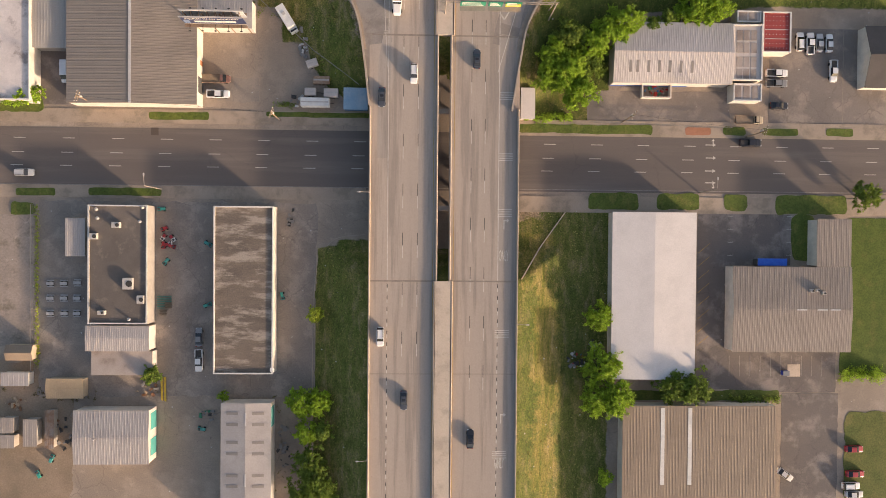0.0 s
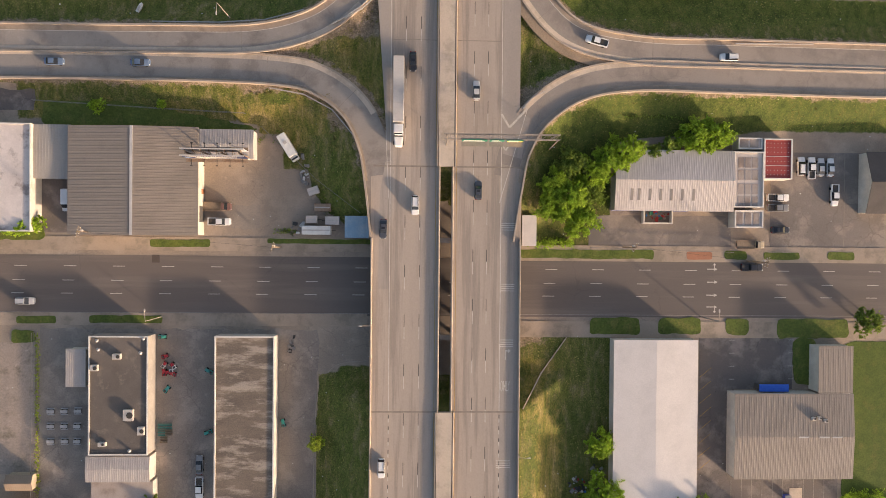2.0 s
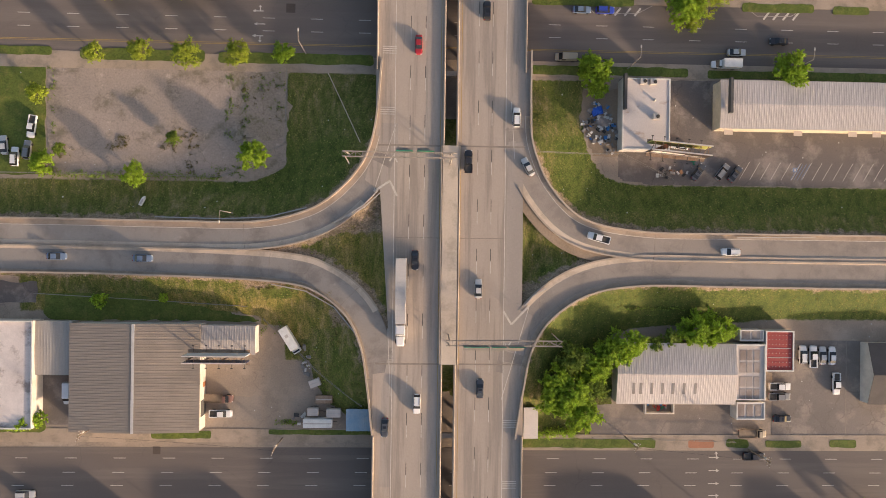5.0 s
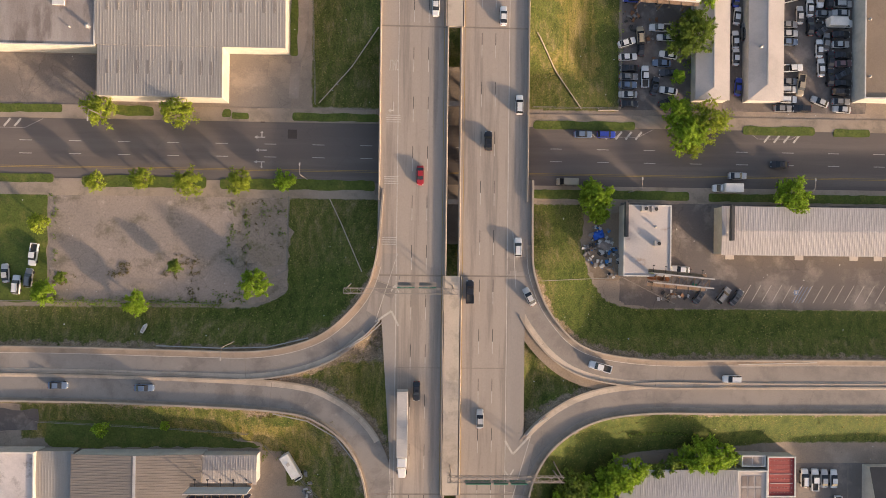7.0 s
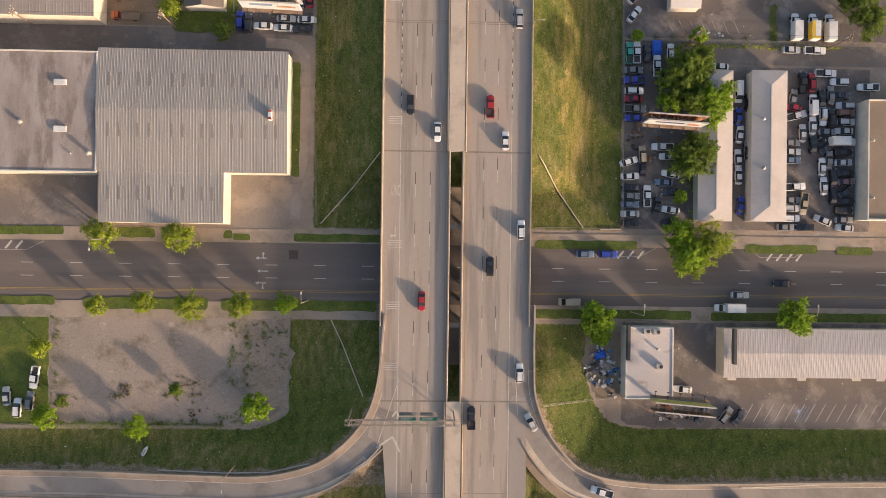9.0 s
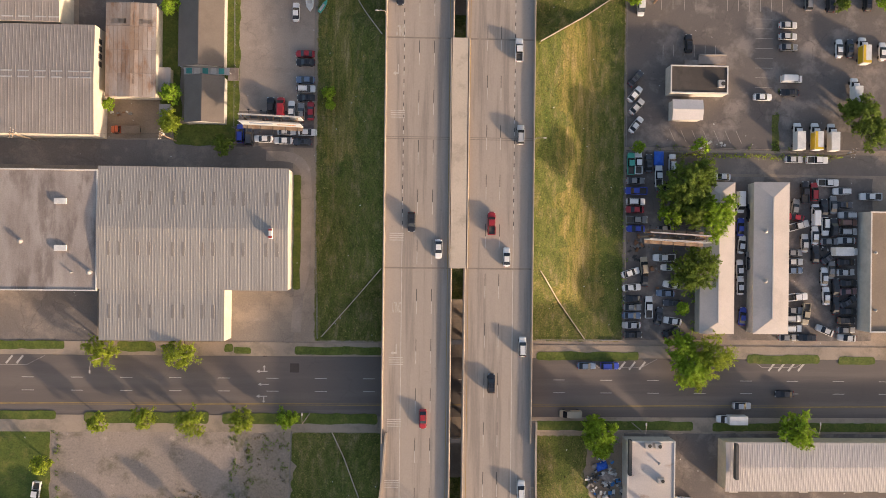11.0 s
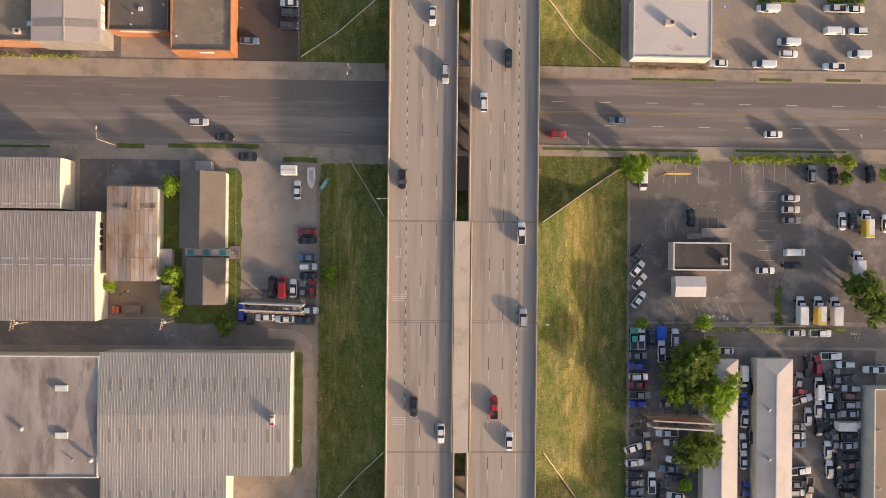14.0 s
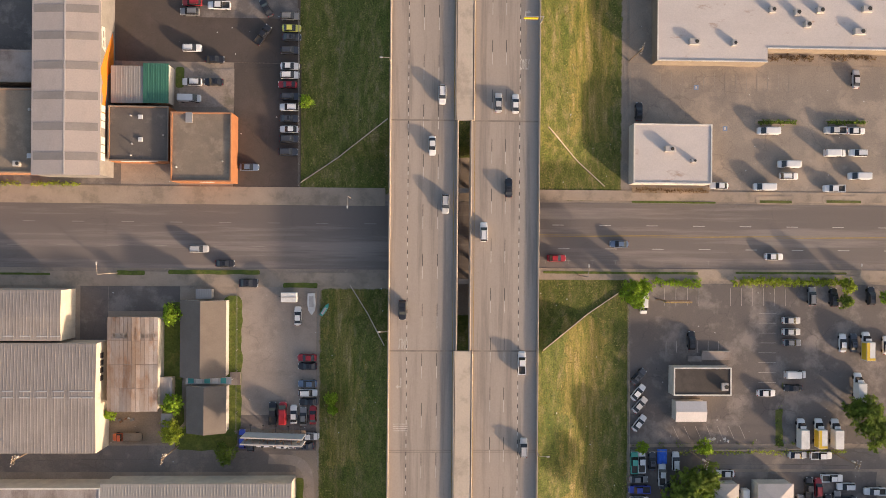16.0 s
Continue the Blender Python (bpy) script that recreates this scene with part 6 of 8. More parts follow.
# on the streets
fleet((("suv", "silver", (-101.36, 20.10), 0), ("pickup", "black", (83.46, 29.90), 0), ("sedan", "silver", (77.78, 134.53), 0), ("sedan", "black", (88.87, 137.64), 180), ("box", "white", (74.75, 131.22), 180),
       ("sedan", "steel", (37.26, 144.63), 0), ("suv", "blue", (43.28, 144.65), 0), ("van", "tan", (33.3, 132.3), 180), ("suv", "silver", (-62.59, 250.44), 0), ("sedan", "black", (-56.11, 246.83), 0),
       ("sedan", "steel", (43.87, 252.52), 180), ("sedan", "white", (84.14, 249.57), 0), ("sedan", "black", (-50.16, 242.07), 0), ("sedan", "red", (27.78, 248.79), 0)), "vehicles on the streets", 0.05)

# yards by the first street
fleet((("pickup", "white", (-53.32, 40.42), 0), ("flatbed", "brown", (-53.86, 44.23), 0), ("van", "white", (-91.26, 45.42), 270), ("pickup", "white", (-57.93, -27.08), 270), ("sedan", "grey", (-57.98, -21.20), 90),
       ("suv", "white", (96.18, 56.31), 90), ("pickup", "white", (98.87, 55.83), 90), ("sedan", "silver", (101.43, 56.09), 90), ("sedan", "white", (103.98, 56.06), 90), ("pickup", "white", (105.11, 48.84), 270),
       ("pickup", "white", (90.11, 48.05), 0), ("pickup", "grey", (90.08, 45.40), 0), ("sedan", "black", (90.91, 39.67), 0), ("flatbed", "tan", (83.00, 35.79), 0), ("sedan", "red", (112.42, -50.02), 0),
       ("sedan", "red", (112.84, -56.60), 0), ("suv", "white", (111.68, -59.72), 0), ("sedan", "silver", (112.63, -61.97), 0), ("sedan", "silver", (93.94, -56.68), -35)), "cars parked in yards")
# by the second street
fleet((("pickup", "white", (-100.91, 112.03), 262), ("suv", "grey", (-102.01, 106.13), 85), ("suv", "white", (-105.04, 104.45), 88), ("sedan", "silver", (-107.78, 107.28), 95), ("sedan", "white", (63.1, 110.08), 175),
       ("sedan", "dark", (68.12, 103.33), 55), ("suv", "grey", (74.37, 103.45), 52), ("sedan", "dark", (77.8, 102.99), 52)), "cars parked in yards")
# car lot, west of the third bridge
fleet((("sedan", "white", (-37.78, 233.68), 90), ("sedan", "red", (-35.39, 223.14), 180), ("sedan", "black", (-35.22, 220.99), 180), ("sedan", "steel", (-35.17, 216.56), 180), ("suv", "white", (-35.0, 214.28), 0),
       ("sedan", "black", (-34.83, 211.99), 180), ("pickup", "black", (-43.85, 209.15), 90), ("van", "red", (-41.31, 209.19), 90), ("sedan", "white", (-38.62, 208.8), 90), ("sedan", "grey", (-36.2, 208.26), 90),
       ("sedan", "red", (-33.8, 208.72), 90), ("suv", "blue", (-51.38, 202.64), 90), ("suv", "dark", (-49.26, 201.96), 90), ("sedan", "white", (-45.59, 201.43), 180), ("sedan", "white", (-40.64, 201.07), 180),
       ("sedan", "dark", (-35.83, 200.84), 180), ("sedan", "silver", (-39.82, 203.36), 0), ("sedan", "white", (-34.58, 203.28), 0), ("flatbed", "orange", (-79.93, 203.14), 180), ("sedan", "black", (-50.19, 241.72), 0)), "cars in the dealer's lot")
# car park, east of the third bridge
fleet((("van", "white", (50.28, 237.5), 270), ("suv", "black", (62.84, 227.86), 90), ("sedan", "dark", (49.19, 218.59), 48), ("sedan", "white", (49.07, 214.51), 50), ("sedan", "silver", (49.54, 211.31), 48),
       ("sedan", "white", (49.43, 206.66), 52), ("sedan", "white", (82.41, 214.41), 0), ("van", "white", (89.89, 219.19), 0), ("sedan", "black", (89.42, 215.69), 180), ("sedan", "silver", (88.86, 233.16), 0),
       ("sedan", "silver", (88.88, 230.22), 0), ("sedan", "grey", (89.05, 227.43), 0), ("suv", "grey", (94.21, 239.44), 90), ("suv", "black", (99.93, 239.12), 90), ("suv", "black", (109.73, 239.6), 90),
       ("sedan", "white", (102.41, 227.37), 90), ("sedan", "dark", (105.27, 227.42), 90), ("box", "yellow", (108.36, 226.7), 90), ("sedan", "white", (113.88, 226.83), 90), ("box", "white", (106.32, 216.11), 90),
       ("box", "white", (91.46, 204.22), 90), ("box", "yellow", (96.08, 204.27), 90), ("box", "white", (100.41, 204.18), 90), ("sedan", "silver", (90.74, 198.39), 0), ("pickup", "white", (96.88, 198.31), 0)), "cars in the car park")
# salvage yard, first part
SALV = "wrecked cars in the salvage yard"
fleet((("pickup", "teal", (48.2, 196.61), 90), ("pickup", "white", (50.11, 196.77), 90), ("sedan", "dark", (52.9, 196.8), 90), ("pickup", "white", (55.43, 193.49), 90), ("suv", "white", (58.95, 196.87), 90),
       ("sedan", "grey", (49.41, 192.26), 0), ("pickup", "blue", (49.58, 189.65), 180), ("suv", "white", (49.6, 186.89), 0), ("sedan", "red", (49.32, 184.85), 180), ("pickup", "grey", (49.79, 182.24), 0),
       ("sedan", "blue", (49.66, 179.92), 180), ("sedan", "white", (48.43, 168.6), 18), ("sedan", "white", (48.76, 164.83), 4), ("sedan", "black", (49.08, 161.94), 180), ("sedan", "grey", (48.95, 159.76), 0),
       ("sedan", "steel", (48.82, 157.59), 0), ("sedan", "silver", (48.84, 155.13), 180), ("sedan", "black", (49.16, 152.67), 0), ("suv", "tan", (51.94, 170.36), 95), ("pickup", "white", (53.21, 159.78), 90),
       ("sedan", "dark", (55.88, 157.46), 80)), SALV)
fleet((("pickup", "white", (57.08, 172.56), 180), ("sedan", "white", (58.72, 170.1), 180), ("sedan", "white", (59.34, 165.6), 172), ("sedan", "steel", (57.59, 163.42), 178), ("sedan", "dark", (59.38, 160.95), 180),
       ("sedan", "white", (59.42, 156.31), 172), ("sedan", "black", (59.15, 153.41), 20), ("sedan", "black", (52.12, 167.46), 90), ("sedan", "dark", (57.08, 190.88), 20), ("sedan", "grey", (57.46, 180.12), 10),
       ("van", "white", (76.85, 187.14), 270), ("sedan", "black", (79.64, 184.52), 90), ("sedan", "blue", (76.99, 180.7), 88), ("sedan", "white", (77.32, 176.18), 84), ("suv", "grey", (79.43, 171.96), 90),
       ("sedan", "white", (76.92, 169.9), 92), ("sedan", "white", (77.1, 165.53), 90), ("sedan", "blue", (77.75, 157.66), 84), ("sedan", "white", (71.85, 193.65), 178)), SALV)
fleet((("pickup", "black", (93.79, 189.91), 90), ("suv", "red", (96.19, 190.08), 90), ("pickup", "white", (99.77, 192.47), 0), ("suv", "white", (103.54, 190.3), 180), ("pickup", "white", (111.08, 189.04), 180),
       ("van", "white", (96.55, 184.09), 90), ("suv", "white", (99.24, 181.16), 270), ("sedan", "black", (98.91, 185.85), 90), ("sedan", "grey", (101.31, 186.75), 90), ("suv", "black", (101.5, 180.88), 90),
       ("sedan", "dark", (104.01, 186.78), 0), ("suv", "silver", (105.08, 184.14), 180), ("suv", "brown", (105.25, 182.23), 0), ("suv", "silver", (105.26, 179.88), 0), ("sedan", "silver", (104.82, 177.53), 180),
       ("sedan", "grey", (100.32, 177.21), 0), ("box", "silver", (104.23, 174.68), 0), ("sedan", "black", (104.86, 171.95), 0), ("sedan", "white", (96.56, 178.79), 90), ("sedan", "black", (96.74, 173.81), 90),
       ("sedan", "dark", (100.34, 173.25), 40), ("sedan", "grey", (91.27, 185.79), 80), ("sedan", "red", (91.29, 183.44), 170)), SALV)
fleet((("pickup", "silver", (92.05, 181.25), 15), ("sedan", "silver", (93.88, 176.72), 90), ("sedan", "grey", (90.9, 174.22), 0), ("sedan", "silver", (91.06, 171.88), 0), ("sedan", "steel", (91.08, 169.68), 0),
       ("pickup", "white", (91.87, 162.81), 5), ("sedan", "grey", (91.15, 159.3), 0), ("suv", "silver", (90.86, 157.25), 0), ("suv", "white", (90.88, 154.62), 0), ("sedan", "grey", (89.55, 152.28), 0),
       ("suv", "black", (94.63, 152.29), 180), ("pickup", "tan", (94.29, 158.43), 264), ("sedan", "silver", (99.41, 154.2), 158), ("sedan", "white", (99.17, 168.11), 90), ("sedan", "white", (99.66, 163.13), 92),
       ("sedan", "grey", (100.96, 169.88), 85), ("sedan", "silver", (104.72, 169.31), 2), ("sedan", "black", (102.19, 165.34), 90), ("sedan", "black", (105.49, 166.53), 0), ("sedan", "mauve", (105.5, 164.32), 4),
       ("sedan", "black", (102.22, 160.65), 88), ("sedan", "dark", (105.52, 161.69), 30)), SALV)
fleet((("sedan", "black", (105.54, 159.19), 0), ("suv", "black", (104.95, 156.85), 0), ("sedan", "grey", (104.96, 154.35), 0), ("sedan", "silver", (105.28, 152.3), 176)), SALV)
# north
fleet((("suv", "white", (-64.74, 300.95), 0), ("sedan", "black", (-59.08, 298.20), 0), ("suv", "white", (-64.67, 292.42), 180), ("sedan", "black", (-59.32, 292.50), 180), ("van", "white", (-65.26, 288.25), 0),
       ("pickup", "white", (-58.07, 311.73), 180), ("suv", "grey", (-65.38, 310.04), 180), ("suv", "red", (-64.83, 312.46), 180), ("sedan", "black", (-46.35, 311.38), 120), ("pickup", "black", (-47.14, 304.53), 55),
       ("sedan", "steel", (-50.26, 271.14), 0), ("suv", "grey", (-40.39, 309.35), 0), ("sedan", "lime", (-39.94, 306.36), 0), ("sedan", "dark", (-39.91, 304.08), 0), ("suv", "dark", (-40.31, 300.79), 0),
       ("sedan", "white", (-40.28, 296.79), 0), ("suv", "white", (-40.27, 294.51), 0), ("sedan", "red", (-40.80, 292.07), 180), ("suv", "dark", (-40.22, 289.09), 0), ("suv", "white", (-40.34, 286.37), 180),
       ("sedan", "dark", (-40.31, 283.52), 0), ("sedan", "white", (-40.29, 280.81), 180), ("suv", "dark", (-40.28, 278.38), 0), ("suv", "dark", (-40.53, 275.10), 0)), "cars parked in a row")
fleet((("sedan", "black", (48.78, 286.49), 90), ("sedan", "white", (69.75, 267.73), 180), ("van", "white", (82.38, 281.97), 180), ("pickup", "silver", (99.99, 282.37), 180), ("sedan", "white", (105.50, 282.30), 0),
       ("van", "white", (99.91, 276.50), 0), ("suv", "white", (106.14, 276.61), 180), ("van", "white", (87.77, 273.44), 180), ("suv", "white", (87.91, 270.40), 0), ("van", "white", (81.46, 267.55), 180),
       ("van", "white", (106.34, 270.58), 180), ("pickup", "white", (99.81, 267.32), 180), ("sedan", "silver", (105.41, 295.77), 90)), "vans in the tan car park")


# ---- rooftop equipment ----
def rooftop_unit(b, at, w=1.6, d=1.3, h=1.1, turn=0.0):
    """Air-conditioning unit: casing, top grille with round fan opening, side duct."""
    lx, ly = on_roof(b, *at)
    z = roof_height(b, lx, ly)
    u = thing("rooftop_unit", "boxy pale metal air-conditioning unit on the roof", "air conditioner", (at[0], at[1], z - 0.02), turn, "rooftop units")
    box_part("casing", -w / 2, -d / 2, 0.12, w / 2, d / 2, h, M.unit, u, bevel=0.05)
    for s in (-1, 1):
        box_part("skid", -w / 2, s * d * 0.35 - 0.08, 0, w / 2, s * d * 0.35 + 0.08, 0.12, M.unit_dark, u)
    bm = bmesh.new()
    tube(bm, (w * 0.18, 0, h), (w * 0.18, 0, h + 0.06), min(w, d) * 0.33, n=14)
    part("fan_grille", bm, M.unit_dark, u)
    return u


def roof_vent(b, at, r=0.3, h=0.7):
    lx, ly = on_roof(b, *at)
    z = roof_height(b, lx, ly)
    u = thing("roof_vent", "short round metal vent pipe with a cap on the roof", "vent", (at[0], at[1], z - 0.05), 0, "roof vents")
    bm = bmesh.new()
    tube(bm, (0, 0, 0), (0, 0, h), r * 0.6, n=10)
    part("pipe", bm, M.steel, u)
    bm = bmesh.new()
    tube(bm, (0, 0, h), (0, 0, h + r * 0.6), r, r * 0.3, 12)
    part("cap", bm, M.steel, u)


def roof_box(b, at, w, d, h, label="white box-shaped skylight hood on the flat roof", mat=None):
    lx, ly = on_roof(b, *at)
    z = roof_height(b, lx, ly)
    u = thing("roof_hatch", label, "roof hatch", (at[0], at[1], z - 0.02), 0, "roof hatches")
    box_part("kerb", -w / 2, -d / 2, 0, w / 2, d / 2, h * 0.6, M.unit, u)
    box_part("lid", -w / 2 - 0.08, -d / 2 - 0.08, h * 0.6, w / 2 + 0.08, d / 2 + 0.08, h, mat or M.box_white, u, bevel=0.04)


for p, w, d in (((-76.60, 7.00), 2.0, 1.4), ((-82.05, 4.18), 1.8, 1.5), ((-73.75, -7.39), 2.4, 2.8), ((-70.69, -11.28), 1.6, 2.0), ((-80.08, -14.55), 1.8, 1.0)):
    rooftop_unit(b4, p, w, d)
for p in ((-81.20, 8.63), (-70.96, 7.89), (-70.28, 11.37), (-81.48, 10.85), (-73.51, -16.19)):
    roof_vent(b4, p, 0.45)
for p in ((52.05, 125.41), (54.64, 125.29), (55.43, 116.62)):
    rooftop_unit(b15, p, 1.7, 1.4)
roof_vent(b15, (54.97, 120.88), 0.4)
rooftop_unit(b25, (55.31, 276.38), 2.4, 1.4, 1.4), rooftop_unit(b25, (61.43, 273.52), 1.2, 1.0)
for p, w in (((61.44, 303.41), 2.6), ((71.50, 303.29), 1.2), ((81.23, 311.85), 1.5)):
    rooftop_unit(b26, p, w, 1.5)
for p, w in (((87.60, 311.26), 1.5), ((93.53, 311.94), 1.8), ((90.23, 308.32), 1.6), ((103.75, 306.70), 3.0), ((105.60, 312.45), 2.4)):
    rooftop_unit(b26b, p, w, 1.6)
for p in ((-92.66, 184.63), (-92.53, 173.28)):
    roof_box(w2c, p, 2.8, 1.3, 0.6)
roof_vent(w2c, (-102.02, 174.89), 0.7), roof_vent(w2c, (-85.36, 167.53), 0.7, 1.2), roof_vent(w2c, (-89.89, 167.35), 0.3)
rooftop_unit(b27, (70.0, 216.7), 1.6, 1.9, 1.0)
for p in ((97.41, -8.17), (98.87, -8.02), (100.49, -8.72)):
    rooftop_unit(b11, p, 0.9, 0.8, 0.9)
for p in ((81.49, 179.57), (81.58, 167.03)):
    roof_vent(b18, p, 0.55, 0.6)
for p in ((-75.63, 282.61), (-75.59, 277.08)):
    roof_box(b24, p, 0.9, 0.9, 0.4)
for p in ((-77.90, 282.88), (-77.57, 275.98), (-77.82, 273.22), (-69.95, 278.15)):
    roof_vent(b24, p, 0.25)
roof_box(b24b, (-63.55, 282.43), 1.5, 2.4, 0.5, "grey roof hatch on the gravel roof", M.steel)
roof_vent(b24b, (-66.51, 270.33), 0.3), roof_vent(b24b, (-55.35, 271.83), 0.2)
rooftop_unit(b24e, (-104.48, 270.69), 1.6, 1.3), roof_vent(b24e, (-101.64, 283.82), 0.4), roof_box(b24e, (-101.68, 272.63), 1.0, 1.0, 0.5)
roof_box(b5, (-38.72, -28.70), 0.8, 0.8, 0.4)
roof_vent(b6, (-81.74, -45.80), 0.25), roof_vent(b19, (109.56, 174.45), 0.4), roof_vent(b19, (109.64, 159.86), 0.4)
# chimney stack on the large warehouse
stack = thing("chimney_stack", "red and white boxed flue on the warehouse roof", "chimney", (*(-41.88, 177.38), 6.8), 0)
box_part("flue", -0.4, -1.3, 0, 0.4, 1.3, 1.6, M.box_white, stack, bevel=0.05)
for s in (-1, 1):
    box_part("band", -0.42, s * 0.9 - 0.25, 1.0, 0.42, s * 0.9 + 0.25, 1.66, M.roof_red, stack)

# translucent roof panels
WX = [-80.99, -78.44, -73.88, -71.19, -65.66, -63.1, -58.5, -55.93, -51.18, -48.73, -43.15, -40.56]
skylights(w2, WX, (185.68, 173.35), 0.62, 3.3)
skylights(w2b, WX[:8], (158.09,), 0.62, 3.3)
skylights(b13, [50.5, 52.3, 55.1, 57.8, 60.5, 63.3, 66.2], (48.2,), 0.7, 2.9)
skylights(b7, (-48.23, -41.83), [-39.35, -42.15, -46.62, -49.42, -54.87, -57.53], 2.9, 0.75)
skylights(b7, (-44.87,), (-40.82, -56.03), 0.35, 3.2, M.flashing, "ridge_vent")
M.roof_band = roofing("weathered_roof_band", (0.335, 0.285, 0.245), (0.28, 0.24, 0.21), stain_amt=0.3)
skylights(b23, (-96.2, -88.3), [307.8, 301.3, 294.2, 286.9, 279.5, 272.4], 7.4, 1.9, M.roof_band, "roof_panel")
skylights(b23, (-92.25,), (298.5,), 0.4, 60.6, M.roof_pale, "ridge_cap")
skylights(b12, (59.90, 66.92), (-47.97,), 1.0, 19.6, M.trim_white, "roof_strip")
skylights(b11, (95.10, 100.43, 103.77), (-12.97,), 2.6, 0.35, M.flashing, "roof_patch")
skylights(b20, [-105.62, -101.65, -97.67, -93.69, -89.7, -86.76], (215.89, 214.4), 2.6, 0.3, M.flashing, "roof_strip")
skylights(b20b, [-105.79, -101.81, -97.84, -94.65], (229.06,), 2.6, 0.3, M.flashing, "roof_strip")
skylights(b13b, [78.69, 80.42, 82.29], [56.63, 53.49, 49.92, 46.78], 1.5, 2.6, M.roof_slab, "roof_panel")
skylights(b13c, [78.71, 80.88, 83.04], (42.33,), 1.6, 3.2, M.roof_slab, "roof_panel")
skylights(b13d, [79.70, 82.31], (61.61,), 2.2, 2.0, M.roof_slab, "roof_panel")
for dx in np.arange(-2.7, 2.9, 0.9).tolist():
    for dy in np.arange(-4.0, 4.2, 1.15).tolist():
        lx, ly = on_roof(b13e, b13e.location.x + dx, b13e.location.y + dy)
        bm = bmesh.new()
        tube(bm, (lx, ly, 3.8), (lx, ly, 3.92), 0.11, 0.06, 8)
        part("dome", bm, M.roof_pale, b13e)
box_part("roof_band", -3.0, -1.75, 3.8, 3.0, -1.6, 3.86, M.roof_pale, b13e), box_part("roof_band", -3.0, 0.6, 3.8, 3.0, 0.75, 3.86, M.roof_pale, b13e)
_sx, _sy = on_roof(b5, b5.location.x, b5.location.y)
_sz = roof_height(b5, _sx, _sy)
for k in range(27):
    box_part("seam", _sx - 7.0, _sy - 20.4 + k * 1.56, _sz - 0.03, _sx + 7.0, _sy - 20.32 + k * 1.56, _sz + 0.014, M.roof_moss, b5)
# rusty shed: raised seams of darker sheets
M.rust_sheet = roofing("rusty_sheet", (0.33, 0.225, 0.155), (0.42, 0.365, 0.32), scale=0.16, stain=(0.27, 0.135, 0.065), stain_scale=0.35, stain_amt=0.7, vary=0.22, streak=(1.0, 0.35, 1.0))
for k in range(12):
    for j in range(4):
        skylights(b21, (b21.location.x - 5.6 + k * 1.02,), (b21.location.y - 8.7 + j * 5.8,), 0.94, 5.7, M.rust_sheet, "roof_sheet")
skylights(b21, (-80.07, -73.46), (229.04,), 3.6, 1.2, M.roof_grey, "patch_sheet")
skylights(b21, (-76.3,), (229.57, 215.22), 0.5, 3.2, M.roof_rust, "ridge_box")
# roof sign panels on the long store and the flat building
for bld, p in ((b15, (47.3, 122.63)), (b16, (73.76, 121.98))):
    lx, ly = on_roof(bld, *p)
    sign = thing("roof_sign", "dark narrow sign board standing on the roof", "sign", (p[0], p[1], roof_height(bld, lx, ly)), 0)
    box_part("board", -0.35, -4.4, 0.5, 0.35, 4.4, 1.9, M.door_dark, sign)
    for yy in (-3.5, 0, 3.5):
        box_part("leg", -0.08, yy - 0.08, -0.05, 0.08, yy + 0.08, 0.5, M.steel, sign)
# painted sign on the vehicle store's side wall: plain bars for lettering, an orange swoosh and a white outline
def wall_plate(name, pts, x, mat, parent, label=""):
    """A thin plate on a wall that faces +x; pts are (y, z)."""
    bm = bmesh.new()
    lo, hi = [bm.verts.new((0, y, z)) for y, z in pts], [bm.verts.new((x, y, z)) for y, z in pts]
    bm.faces.new(lo[::-1]), bm.faces.new(hi)
    for k in range(len(pts)):
        bm.faces.new((lo[k], lo[(k + 1) % len(pts)], hi[(k + 1) % len(pts)], hi[k]))
    return part(name, bm, mat, parent, label)


M.sign_orange = wall_paint("bright_orange_sign", (0.80, 0.22, 0.02))
sign = thing("wall_sign", "painted wall sign with white lettering bars and orange swoosh", "sign", (-84.31, 0, 0))
wall_plate("swoosh", [(304.4, 1.0), (301.0, 0.6), (294.9, 0.6), (293.0, 3.6), (281.6, 4.9), (281.6, 5.9), (285.0, 6.3), (287.2, 5.8), (288.6, 6.6), (290.6, 6.0), (293.4, 7.2), (297.4, 5.2), (301.4, 2.8)], 0.05, M.sign_orange, sign)
for ya, yb in ((271.7, 273.4), (273.7, 275.4), (275.7, 277.4), (279.6, 281.2), (281.5, 283.2), (283.5, 285.1)):
    wall_plate("letter_bar", [(ya, 4.7), (yb, 4.7), (yb, 6.7), (ya, 6.7)], 0.09, M.trim_white, sign)
for pts in ([(298.2, 4.9), (298.8, 4.9), (299.6, 6.5), (299.0, 6.5)], [(299.0, 6.0), (303.4, 6.4), (303.4, 6.9), (299.0, 6.5)], [(298.4, 4.9), (304.2, 5.2), (304.2, 5.6), (298.4, 5.3)], [(303.2, 5.4), (304.2, 5.4), (304.0, 6.8), (303.2, 6.8)], [(300.8, 5.2), (301.3, 5.2), (301.6, 6.6), (301.1, 6.6)]):
    wall_plate("outline_bar", pts, 0.09, M.trim_white, sign)

